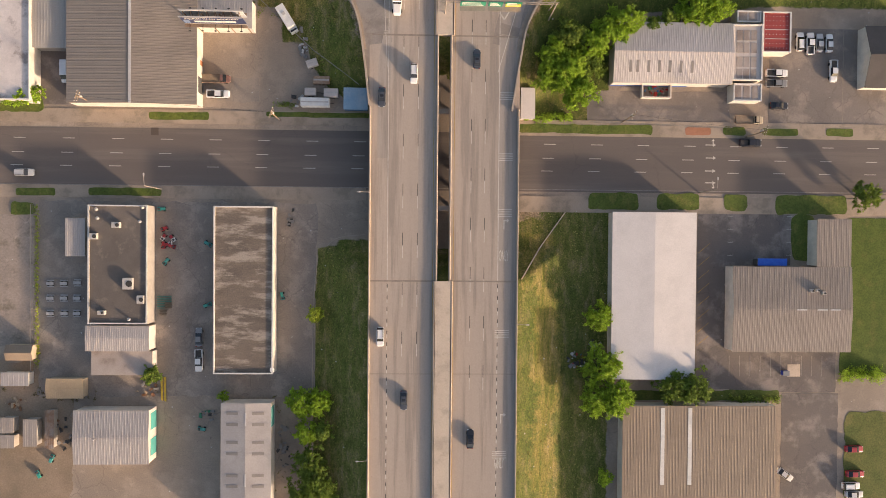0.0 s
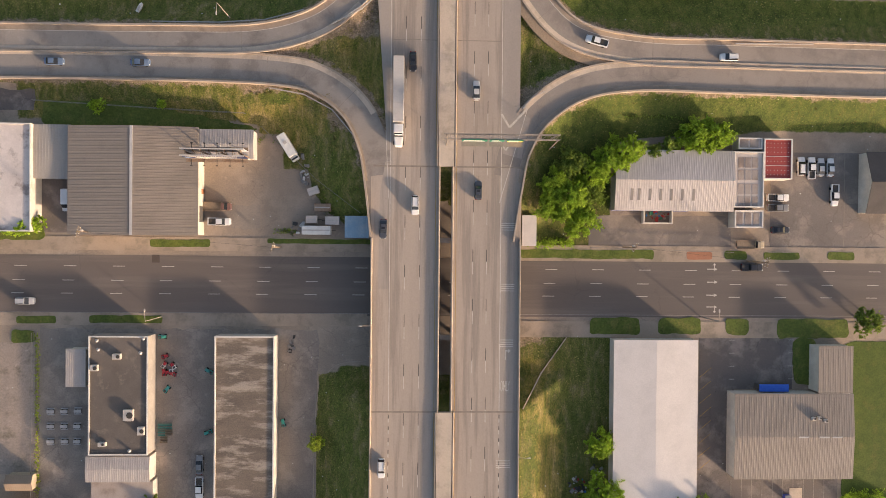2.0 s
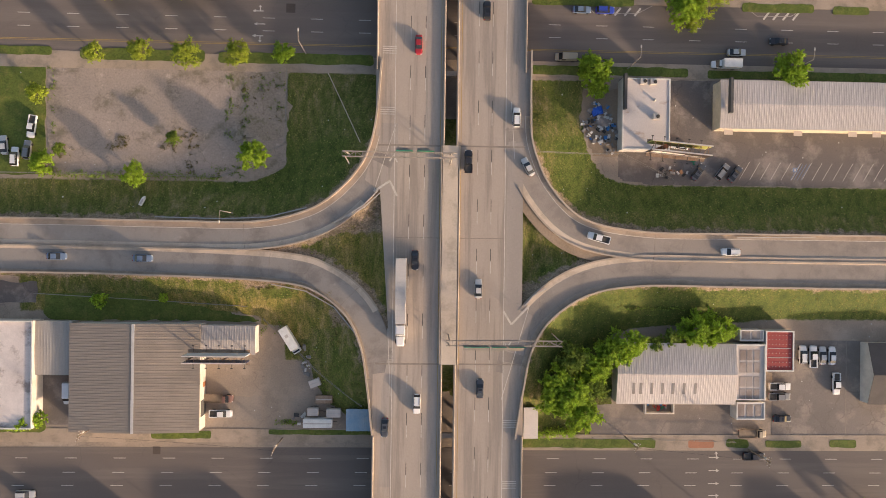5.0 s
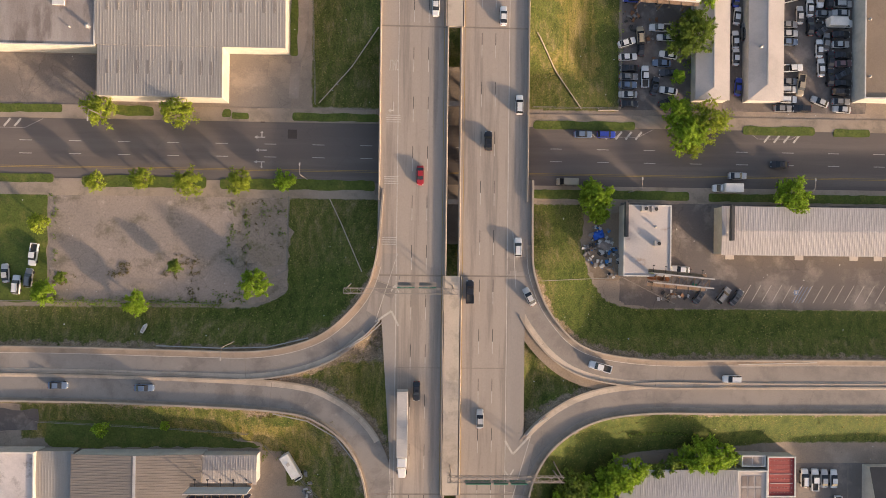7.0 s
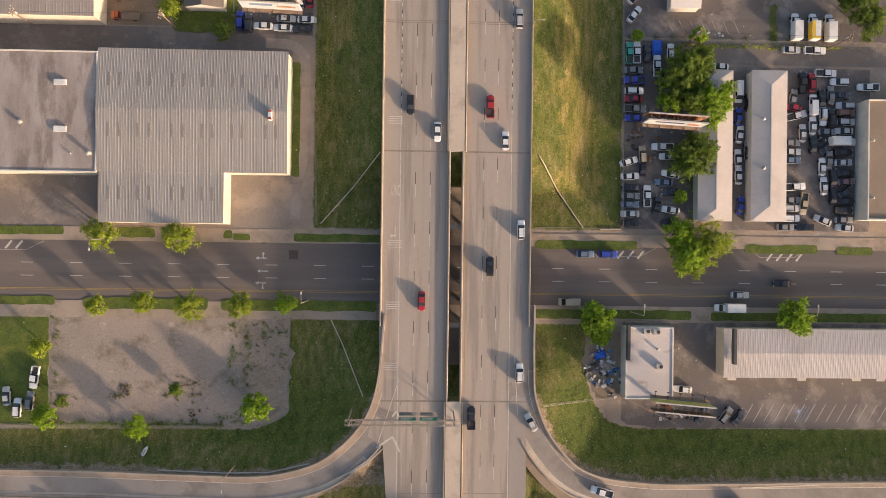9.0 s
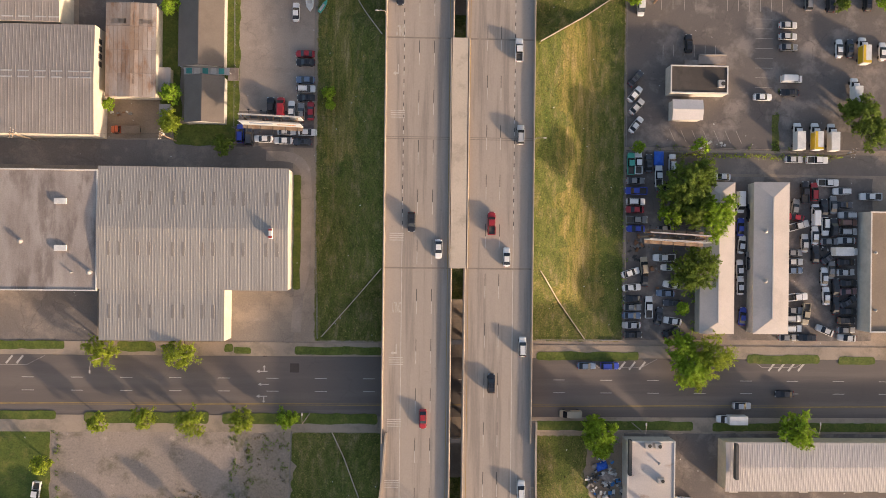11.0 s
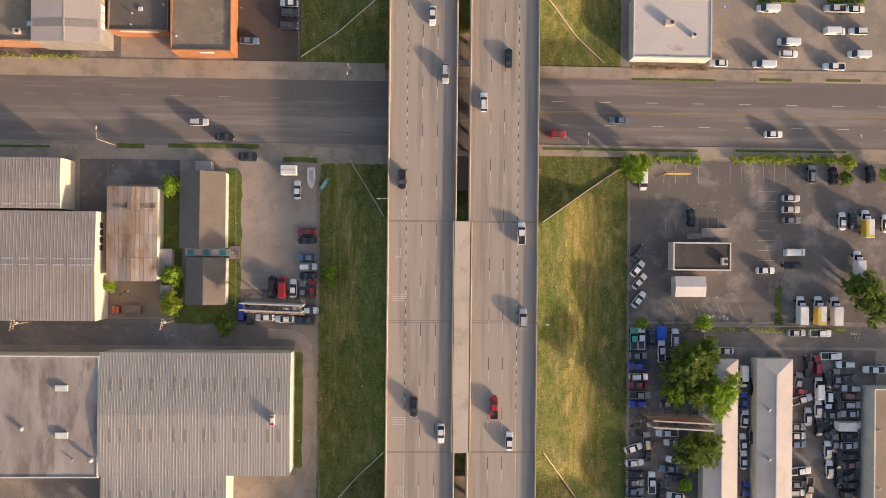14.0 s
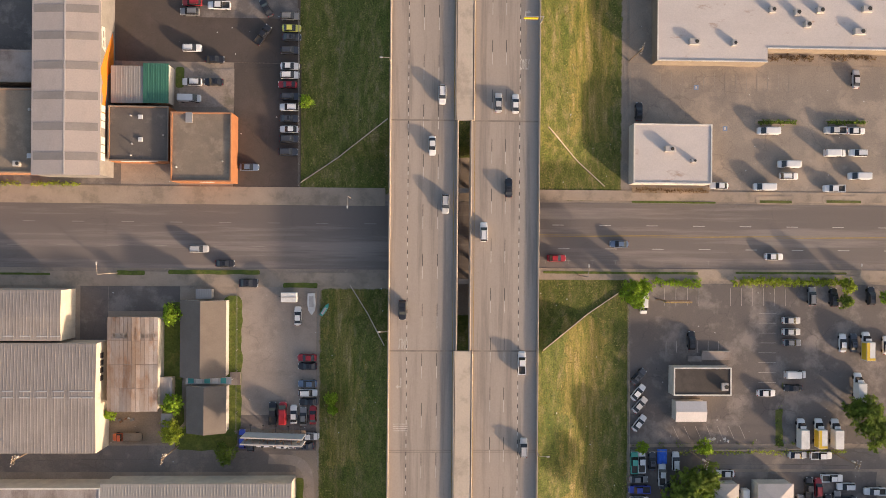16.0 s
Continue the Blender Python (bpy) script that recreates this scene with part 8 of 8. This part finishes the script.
def gantry(x0, x1, y, z, posts, signs, face, label):
    """Box truss with posts, diagonals and hung sign panels. face: -1 signs face -y, 1 face +y."""
    g = thing("sign_gantry", label, "sign gantry", (0, y, 0))
    for yy in (-0.6, 0.6):
        for zz in (z - 0.6, z + 0.6):
            bm = bmesh.new()
            beam(bm, (x0, yy, zz), (x1, yy, zz), 0.16)
            part("chord", bm, M.rail_steel, g)
    n = int((x1 - x0) / 1.5)
    for i in range(n):
        a, b = x0 + (x1 - x0) * i / n, x0 + (x1 - x0) * (i + 1) / n
        s = 1 if i % 2 else -1
        bm = bmesh.new()
        beam(bm, (a, -0.6 * s, z + 0.6), (b, 0.6 * s, z + 0.6), 0.09)
        beam(bm, (a, -0.6, z - 0.6 * s), (b, -0.6, z + 0.6 * s), 0.09)
        beam(bm, (a, 0.6, z - 0.6 * s), (b, 0.6, z + 0.6 * s), 0.09)
        beam(bm, (a, -0.6, z + 0.6), (a, 0.6, z + 0.6), 0.09)
        part("lattice", bm, M.rail_steel, g)
    for px in posts:
        for yy in (-0.6, 0.6):
            bm = bmesh.new()
            tube(bm, (px, yy * 2.0, land(px, y) - 0.3), (px, yy, z + 0.6), 0.18, 0.14, 9)
            part("post", bm, M.rail_steel, g)
    for sx0, sx1 in signs:
        ya, yb = sorted((face * 0.82, face * 0.9))
        sg = box_part("sign_panel", sx0, ya, z - 1.9, sx1, yb, z + 1.0, M.sign_green, g, "green road sign panel with white bars")
        if face < 0 and sx0 > 17:
            yc, yd = sorted((face * 0.9, face * 0.92))
            box_part("exit_plate", sx0 + 0.15, yc, z - 1.8, sx1 - 0.15, yd, z - 0.2, M.bill_yellow, sg, "yellow plate on the green sign")
        for k in range(3):
            yc, yd = sorted((face * 0.92, face * 0.95))
            box_part("writing_bar", sx0 + 0.4, yc, z - 1.3 + k * 0.75, sx1 - 0.5 - 0.4 * k, yd, z - 0.95 + k * 0.75, M.trim_white, sg)
        yc, yd = sorted((face * 1.0, face * 2.0))
        box_part("sign_walkway", sx0, yc, z - 2.15, sx1, yd, z - 2.05, M.rail_steel, g)


M.rail_steel = material("painted_lattice_steel", (0.34, 0.29, 0.245), (0.28, 0.24, 0.20), 0.6, 5.0, 0.12, rough=0.6, metal=0.2)
gantry(-21.97, 4.76, 104.58, 14.4, (-21.31, 3.6), ((-9.5, -5.5), (-4.5, -0.5)), 1, "steel lattice sign gantry over the motorway with green signs")
gantry(2.76, 30.25, 60.56, 14.4, (3.6, 29.71), ((7.0, 13.0), (13.6, 17.0), (17.6, 21.5)), -1, "steel lattice sign gantry over the motorway with green signs")
cs = thing("cantilever_sign", "small yellow overhead sign on a cantilever arm", "sign", (*(21.95, 306.31), 0))
bm = bmesh.new()
tube(bm, (0, 0, land(cs.location.x, cs.location.y) - 0.2), (0, 0, 12.5), 0.16, n=9)
part("post", bm, M.steel, cs)
bm = bmesh.new()
beam(bm, (0, 0, 12.3), (-4.6, 0, 12.3), 0.14)
part("arm", bm, M.steel, cs)
box_part("board", -4.6, -0.3, 11.2, -1.2, -0.15, 12.2, M.bill_yellow, cs)


# ---- lamp posts and utility poles ----
def street_lamp(at, arm, h=10.5, z=None):
    g = land(*at) if z is None else z
    l = thing("street_lamp", "tall grey steel street lamp with one curved arm", "street lamp", (at[0], at[1], g), 0, "street lamps")
    bm = bmesh.new()
    tube(bm, (0, 0, -0.3), (0, 0, h), 0.16, 0.09, 9)
    part("pole", bm, M.rail_steel, l)
    bm = bmesh.new()
    ax, ay = arm
    prev = (0, 0, h)
    for k in range(1, 5):
        f = k / 4
        nxt = (ax * f, ay * f, h + 0.5 * math.sin(f * 1.57))
        tube(bm, prev, nxt, 0.07, n=7)
        prev = nxt
    part("arm", bm, M.rail_steel, l)
    bm = bmesh.new()
    hull(bm, ((-0.4, 0.10, 0.05), (0, 0.2, 0.1), (0.4, 0.14, 0.05)), -0.1)
    bmesh.ops.transform(bm, matrix=pose(ax, ay, h + 0.5, 0, 0, math.degrees(math.atan2(ay, ax))), verts=bm.verts)
    part("lamp_head", bm, M.unit, l)


for p, a in (((-67.70, 16.29), (0, 2.6)), ((70.44, 16.93), (0, 2.6)), ((115.13, 17.11), (0, 2.6)), ((-33.25, 131.96), (0, 2.4)), ((49.45, 129.86), (0, 2.4)), ((92.31, 130.19), (0, 2.4)), ((-83.08, 244.25), (0, 2.6)), ((33.6, 244.44), (0, 2.6)),
             ((100.4, 245.11), (0, 2.6)), ((-24.39, 263.32), (0, -2.6)), ((-50.34, 90.94), (0, -2.6)), ((-83.1, 146.62), (0, -2.4))):
    street_lamp(p, a)
for p, a in (((-14.6, 15.42), (-2.2, 0)), ((-14.6, -49.62), (-2.2, 0)), ((22.0, -16.43), (2.2, 0)), ((-14.6, 231.0), (-2.0, 0)), ((22.1, 201.16), (2.0, 0)), ((-14.6, 296.5), (-2.0, 0))):
    street_lamp(p, a, 3.5, DECK)


def utility_pole(at, turn, h=11.0):
    u = thing("utility_pole", "weathered timber utility pole with crossarm and insulators", "utility pole", (at[0], at[1], 0), turn, "utility poles")
    bm = bmesh.new()
    tube(bm, (0, 0, -0.4), (0, 0, h), 0.18, 0.12, 9)
    part("pole", bm, M.wood, u)
    for k, w in ((h - 0.4, 1.3), (h - 1.5, 1.1)):
        box_part("crossarm", -w, -0.07, k - 0.08, w, 0.07, k + 0.08, M.wood, u)
        for s in (-1, -0.4, 0.4, 1):
            bm = bmesh.new()
            tube(bm, (s * w * 0.92, 0, k + 0.08), (s * w * 0.92, 0, k + 0.34), 0.07, 0.04, 8)
            part("insulator", bm, M.box_white, u)
    bm = bmesh.new()
    tube(bm, (0.32, 0.1, h - 3.0), (0.32, 0.1, h - 2.0), 0.26, n=10)
    part("transformer", bm, M.unit, u)


POLES = {k: p for k, p in (("a", (-37.95, 34.13)), ("b", (49.82, 34.84)), ("c", (-67.64, 200.63)), ("d", (-102.47, 200.22)), ("e", (46.44, 299.71)), ("f", (-83.66, 37.41)), ("g", (82.54, 31.45)), ("h", (62.95, 199.26)), ("i", (100.39, 198.8)))}
for k, p in POLES.items():
    utility_pole(p, {"a": 70, "b": 60, "c": 80, "d": 80}.get(k, 75))
# overhead wires
def wire(a, b, h=10.8, sag=0.8):
    w = bmesh.new()
    pts = [Vector((a[0] + (b[0] - a[0]) * i / 10, a[1] + (b[1] - a[1]) * i / 10, h - sag * 4 * (i / 10) * (1 - i / 10))) for i in range(11)]
    for p, q in zip(pts, pts[1:]):
        tube(w, p, q, 0.025, n=5)
    tagged(part("power_line", w, M.unit_dark), "thin black overhead power line", "cable")


for a, b in (("f", "a"), ("d", "c"), ("b", "g"), ("h", "i")):
    wire(POLES[a], POLES[b])

# ---- painted signs on the roads ----
def road_words(words, at, z, turn, parent, size=0.9, stretch=4.2):
    o = text_mesh(words, size, M.paint, parent, pose(at[0], at[1], z, 0, 0, turn) @ Matrix.Diagonal((1, stretch, 1, 1)), "lettering")
    return o


def arrow(parent, at, z, turn, l=3.0, bend=0, mat=None):
    """A lane arrow pointing along +y before turning; bend: side branch."""
    bm = bmesh.new()
    def tri(pts):
        prism(bm, pts, -0.02, 0.0)
    tri([(-0.12, -l / 2), (0.12, -l / 2), (0.12, l * 0.2), (-0.12, l * 0.2)])
    if bend:
        tri([(0, l * 0.1), (bend * 0.7, l * 0.1), (bend * 0.7, l * 0.2), (0, l * 0.2)])
        tri([(bend * 0.7, l * 0.0), (bend * 1.3, l * 0.15), (bend * 0.7, l * 0.3)])
    else:
        tri([(-0.45, l * 0.2), (0.45, l * 0.2), (0, l * 0.5)])
    bmesh.ops.recalc_face_normals(bm, faces=bm.faces)
    bmesh.ops.transform(bm, matrix=pose(at[0], at[1], z, 0, 0, turn), verts=bm.verts)
    return part("arrow", bm, mat or M.paint, parent)


rm = marks("road_marking", "painted lane words, arrows and cross bars on the motorway")
Z = DECK + 0.016
for p, tn in (((18.67, 0.06), 0), ((18.01, -51.6), 0), ((18.38, 296.33), 0), ((-11.22, 159.84), 180), ((-10.99, 227.72), 180)):
    road_words("ONLY", p, Z, tn, rm)
for p, tn, bd in (((18.69, 8.43), 0, 1), ((18.31, -39.87), 0, 1), ((18.49, 308.81), 0, 1), ((-11.24, 149.01), 180, 1), ((-11.46, 217.63), 180, 1)):
    arrow(rm, p, Z, tn, 3.4, bd)
for p in ((19.17, 39.66), (19.0, 24.61), (18.83, 10.8), (18.35, -19.2), (18.01, -49.36), (-11.25, 146.51), (-11.56, 131.38), (-12.01, 116.41), (-11.5, 207.13), (-11.44, 176.99)):
    for k in range(4):
        strip("cross_bar", p[0] - 1.75, p[1] - 0.9 + k * 0.55, p[0] + 1.75, p[1] - 0.72 + k * 0.55, Z, M.paint, rm)


def chevron(a, b, c, z=0.02, w=0.5):
    for p, q in ((a, b), (b, c)):
        bm = bmesh.new()
        beam(bm, (p[0], p[1], DECK + z - 0.02), (q[0], q[1], DECK + z - 0.02), w, 0.04)
        part("chevron", bm, M.paint, rm)


chevron((-15.1, 96.51), (-11.19, 99.18), (-9.39, 95.54))
chevron((-11.32, 104.08), (-10.34, 105.49), (-9.37, 103.81), w=0.35)
chevron((17.22, 67.41), (19.17, 64.19), (23.54, 68.8))
chevron((17.19, 60.14), (18.3, 58.46), (19.43, 60.41), w=0.35)
for pts in (((-9.77, 113.35), (-15.1, 96.51)), ((23.68, 69.08), (16.85, 45.49)), ((-10.45, 46.31), (-11.26, 63.0)), ((18.56, 119.11), (19.49, 105.02))):
    chevron(pts[0], ((pts[0][0] + pts[1][0]) / 2, (pts[0][1] + pts[1][1]) / 2), pts[1], 0.024, 0.15)

sm = marks("road_marking", "white turn arrows and hatching on the streets")
for p in ((73.40, 29.31), (73.46, 25.93), (73.35, 22.55), (73.39, 19.47)):
    arrow(sm, p, 0.035, 270, 2.8, 0)
for p, bd in (((73.99, 30.05), 1), ((74.15, 18.73), -1)):
    arrow(sm, p, 0.037, 0 if bd > 0 else 180, 1.6, 0)
for p in ((-45.43, 142.54), (-45.01, 139.24), (-45.44, 136.23)):
    arrow(sm, p, 0.035, 90, 2.8, 0)
for p, bd in (((-44.86, 143.26), 1), ((-44.88, 135.37), -1)):
    arrow(sm, p, 0.037, 0 if bd > 0 else 180, 1.6, 0)
for p, n in (((44.16, 144.58), 4), ((85.88, 144.45), 4), ((-108.36, 145.19), 2)):
    for k in range(n):
        bm = bmesh.new()
        beam(bm, (p[0] + k * 2.6 - 0.8, p[1] - 1.0, 0.02), (p[0] + k * 2.6 + 0.8, p[1] + 1.0, 0.02), 0.5, 0.03)
        part("hatch_bar", bm, M.paint, sm)
for pts in (
    [(39.05, 145.65), (40.68, 144.07), (51.88, 144.21), (55.85, 146.31)],
    [(80.37, 146.63), (83.38, 144.32), (92.35, 144.44), (96.38, 146.85)],
    [(-112.0, 143.9), (-104.0, 143.9), (-99.6, 146.2)],
):
    for a, b in zip(pts, pts[1:]):
        bm = bmesh.new()
        beam(bm, (*a, 0.022), (*b, 0.022), 0.13, 0.03)
        part("hatch_border", bm, M.paint_mid, sm)
for k in range(8):
    x, y = 25.06 + k * 6.05, 247.76
    for x0, y0, x1, y1 in ((x - 0.5, y + 0.4, x + 0.5, y + 0.52), (x - 0.06, y - 0.5, x + 0.06, y + 0.398)):
        strip("bay_tick", x0, y0, x1, y1, 0.035, M.paint_faint, sm)

# parking bay lines
def bays(name, label, p, step, n, length, mat, turn=0.0, z=0.045):
    """n painted lines: the first starts at p, the next ones follow by step; each runs length at angle turn."""
    root = marks(name, label)
    dx, dy = math.cos(radians(turn)) * length, math.sin(radians(turn)) * length
    for k in range(n):
        bm = bmesh.new()
        x, y = p[0] + step[0] * k, p[1] + step[1] * k
        beam(bm, (x, y, z - 0.01), (x + dx, y + dy, z - 0.01), 0.12, 0.02)
        part("bay_line", bm, mat, root)


BAY = "faded white parking bay lines"
bays("parking_marking", BAY, (55.97, 236.69), (3.0, 0), 4, 4.6, M.paint_mid, 90)
bays("parking_marking", BAY, (73.24, 236.73), (2.9, 0), 6, 4.6, M.paint_mid, 90)
bays("parking_marking", BAY, (80.73, 214.47), (0, 2.55), 9, 4.6, M.paint_mid, 0)
bays("parking_marking", BAY, (56.51, 224.67), (2.75, 0), 6, 3.0, M.paint_mid, 90)
bays("parking_marking", BAY, (59.95, 202.45), (2.9, 0), 7, 3.6, M.paint_mid, 115)
bays("parking_marking", BAY, (79.29, 101.7), (2.75, 0), 15, 5.2, M.paint, 60)
bays("parking_marking", BAY, (79.06, -31.03), (2.75, 0), 10, 5.4, M.paint_faint, 90)
bays("parking_marking", "faded yellow slanted parking bay lines", (70.40, -23.05), (0, 3.45), 8, 4.0, M.paint_yellow, 40)
bays("parking_marking", BAY, (78.15, 0.65), (0, 3.4), 4, 1.4, M.paint, 0), bays("parking_marking", BAY, (93.78, 0.77), (0, 3.4), 4, 1.4, M.paint, 0)
bays("parking_marking", BAY, (51.79, 292.22), (2.8, 0), 14, 4.8, M.paint_faint, 90)
bays("parking_marking", "blue hatched lines of a marked bay", (92.81, 101.72), (0.9, 0), 4, 4.8, M.paint_blue, 60)

# kerbed islands in the tan car park
for r in ((79.30, 283.67, 90.81, 285.07), (97.62, 283.91, 108.91, 285.33), (79.58, 263.12, 90.23, 265.32), (97.16, 263.31, 108.47, 265.51)):
    x0, y0, x1, y1 = r
    isl = thing("kerbed_island", "long kerbed planting island in the car park", "traffic island", kind="structure")
    bm = bmesh.new()
    rr = (y1 - y0) / 2
    prism(bm, [(x0 + rr - rr * math.sin(a), (y0 + y1) / 2 + rr * math.cos(a)) for a in np.linspace(0, math.pi, 9).tolist()] + [(x1 - rr + rr * math.sin(a), (y0 + y1) / 2 - rr * math.cos(a)) for a in np.linspace(0, math.pi, 9).tolist()], -0.1, 0.15)
    part("kerb", bm, M.walkway, isl)
    box_part("bed", x0 + rr, y0 + 0.3, 0.1, x1 - rr, y0 + (y1 - y0) * (0.72 if y1 - y0 < 2 else 0.45), 0.19, M.grass, isl)

# lines across the deck slabs
for y in -29.22, 85.32, 201.58, 201.1:
    for xa, xb in ((-9.9 if 60 < y < 100 else L_OUT + 0.5, L_IN - 0.5), (R_IN + 0.5, 17 if 60 < y < 100 else R_OUT - 0.5)):
        tagged(box_part("slab_joint", xa, y - 0.09, DECK - 0.1, xb, y + 0.09, DECK + 0.01, M.joint), "thin dark joint across the concrete deck", "joint", kind="structure")


# ---- grass tufts and weeds on the banks ----
def tufts():
    rng = random.Random(11)
    vs, fs = [], []
    made = 0
    while made < 15000:
        x, y = rng.uniform(-110, 118), rng.uniform(-66, 318)
        if land(x, y) < 0.2 and max(inside(x, y, r) for r in LAWNS) < 0.7:
            continue
        if L_OUT - 0.3 < x < R_OUT + 0.3 or (np.hypot(_rp[:, 0] - x, _rp[:, 1] - y) < 4.2).any():
            if not (60 < y < 100 and (-30 < x < L_MID - 3 or R_MID + 1 < x < 40)) or (np.hypot(_rp[:, 0] - x, _rp[:, 1] - y) < 4.2).any():
                continue
        if noise.noise((x * 0.15, y * 0.15, 3)) < rng.uniform(-0.5, 0.4):
            continue
        made += 1
        g = land(x, y)
        s = rng.uniform(0.12, 0.34)
        for k in range(3):
            a = rng.uniform(0, 6.28)
            lean_ = Vector((math.cos(a), math.sin(a), 0)) * s * rng.uniform(0.5, 1.2)
            side = Vector((-math.sin(a), math.cos(a), 0)) * s * 0.55
            p = Vector((x + rng.uniform(-0.15, 0.15), y + rng.uniform(-0.15, 0.15), g - 0.03))
            i = len(vs)
            vs += [p - side, p + side, p + lean_ + Vector((0, 0, s * rng.uniform(0.12, 0.4)))]
            fs.append((i, i + 1, i + 2))
    me = bpy.data.meshes.new("grass_tufts")
    me.from_pydata(vs, [], fs)
    me.materials.append(leaf_material("tuft_grass", (0.30, 0.25, 0.085), (0.16, 0.165, 0.04)))
    tagged(new("grass_tufts", me), "scattered dry and green grass tufts on the banks", "grass", kind="stuff")


tufts()


# concrete steps and ramp behind the small office
cr = thing("concrete_ramp", "grey concrete access ramp with a kerb behind the office", "ramp", (*(69.31, 224.0), 0.0))
box_part("slab", -3.6, -1.2, -0.1, 3.6, 1.0, 0.5, M.roof_slab, cr)
box_part("kerb", -3.6, 1.002, -0.1, 3.6, 1.2, 0.9, M.wall_grey, cr), box_part("landing", -7.2, -1.6, -0.1, -3.602, -0.2, 0.3, M.roof_slab, cr)
bm_ = marks("road_marking", "blue painted squares of reserved parking bays")
for p in ((71.49, 282.58), (63.87, 293.14), (93.99, 104.37)):
    strip("blue_square", p[0] - 0.6, p[1] - 0.6, p[0] + 0.6, p[1] + 0.6, 0.05, M.paint_blue, bm_)
    strip("white_mark", p[0] - 0.2, p[1] - 0.35, p[0] + 0.2, p[1] + 0.35, 0.058, M.paint, bm_)


# ---- litter and weeds ----
def litter():
    """Small pale scraps of paper and plastic on banks and lots."""
    rng = random.Random(23)
    bm = bmesh.new()
    for _ in range(620):
        x, y = rng.uniform(-105, 115), rng.uniform(-62, 312)
        if L_OUT - 0.5 < x < R_OUT + 0.5 or any(a - 1 < y < b + 1 for a, b in (S1, S2, S3)):
            continue
        z = land(x, y) + 0.05
        s = rng.uniform(0.08, 0.24)
        vs = [bm.verts.new((x + s * math.cos(a) * rng.uniform(0.6, 1.2), y + s * math.sin(a) * rng.uniform(0.6, 1.2), z + rng.uniform(0, 0.08))) for a in (0.3, 1.8, 3.3, 4.9)]
        bm.faces.new(vs)
    tagged(part("litter", bm, M.junk[0]), "scattered scraps of pale litter", "litter", kind="stuff")


litter()


def weeds(boxes, n, seed, mat, label, size=0.35):
    """Low sprays of leaves growing in cracks and along edges."""
    rng = random.Random(seed)
    clumps = []
    for x0, y0, x1, y1 in boxes:
        for _ in range(n):
            x, y = rng.uniform(x0, x1), rng.uniform(y0, y1)
            if noise.noise((x * 0.3, y * 0.3, seed)) > 0.0:
                clumps.append((x, y, land(x, y) + 0.12, size * rng.uniform(0.5, 1.5)))
    vs, fs = leaf_cloud(rng, clumps, 0.14, 110, 0.35)
    me = bpy.data.meshes.new("weeds")
    me.from_pydata(vs, [], fs)
    me.materials.append(mat)
    tagged(new("weeds", me), label, "weeds", kind="stuff")


M.weed_brown = leaf_material("brown_weeds", (0.20, 0.155, 0.06), (0.14, 0.125, 0.045))
weeds([(-50.42, 109.4, -37.96, 127.05), (-67.36, 105.9, -58.22, 112.35), (-63.16, 100.16, -53.29, 104.49), (-96.66, 104.62, -91.11, 107.48), (-84.0, 106.8, -77.5, 110.2), (-69.5, 106.5, -62.5, 110.5)], 60, 5, M.weed_brown, "brown weeds in the broken paving")
weeds([(-49.01, 110.15, -47.61, 125.9), (-45.46, 117.29, -38.37, 127.05), (-97.48, 100.4, -95.83, 127.03), (-95.83, 99.87, -53.29, 102.1), (-53.4, 110.0, -51.4, 126.0), (-58.0, 100.3, -46.0, 103.2)], 60, 6, M.leaf_dark, "green weeds in cracks of the lot")
weeds([(85.26, 200.13, 87.28, 210.41), (84.32, 214.86, 87.33, 216.29), (47.52, 200.2, 93.44, 202.01)], 50, 7, M.leaf_dark, "green weeds between the parking bays")
weeds([(60.17, 151.9, 62.43, 174.96), (63.52, 151.91, 66.88, 164.75), (46.36, 151.59, 47.66, 199.66)], 60, 8, M.leaf, "green weeds along the long shed")
weeds([(-74.10, -36.20, -67.00, -27.53), (-93.86, -37.96, -83.95, -34.73), (-39.75, -62.29, -34.09, -34.78), (-107.89, -36.97, -96.61, -34.02)], 40, 9, M.weed_brown, "weeds around the sheds")
weeds([(-49.75, 71.95, -35.37, 74.86), (-32.03, 66.74, -23.83, 71.95), (-25.05, 57.97, -19.51, 66.14), (-20.91, 86.47, -13.97, 98.11)], 40, 10, M.weed_brown, "dry weeds along the ramp's edge")
weeds([(-43.73, 60.51, -37.89, 64.69), (-38.05, 51.70, -29.29, 57.54), (-39.87, 37.28, -34.13, 38.71), (-29.52, 42.00, -17.77, 51.54)], 40, 12, M.leaf_dark, "weeds along the yard fence")
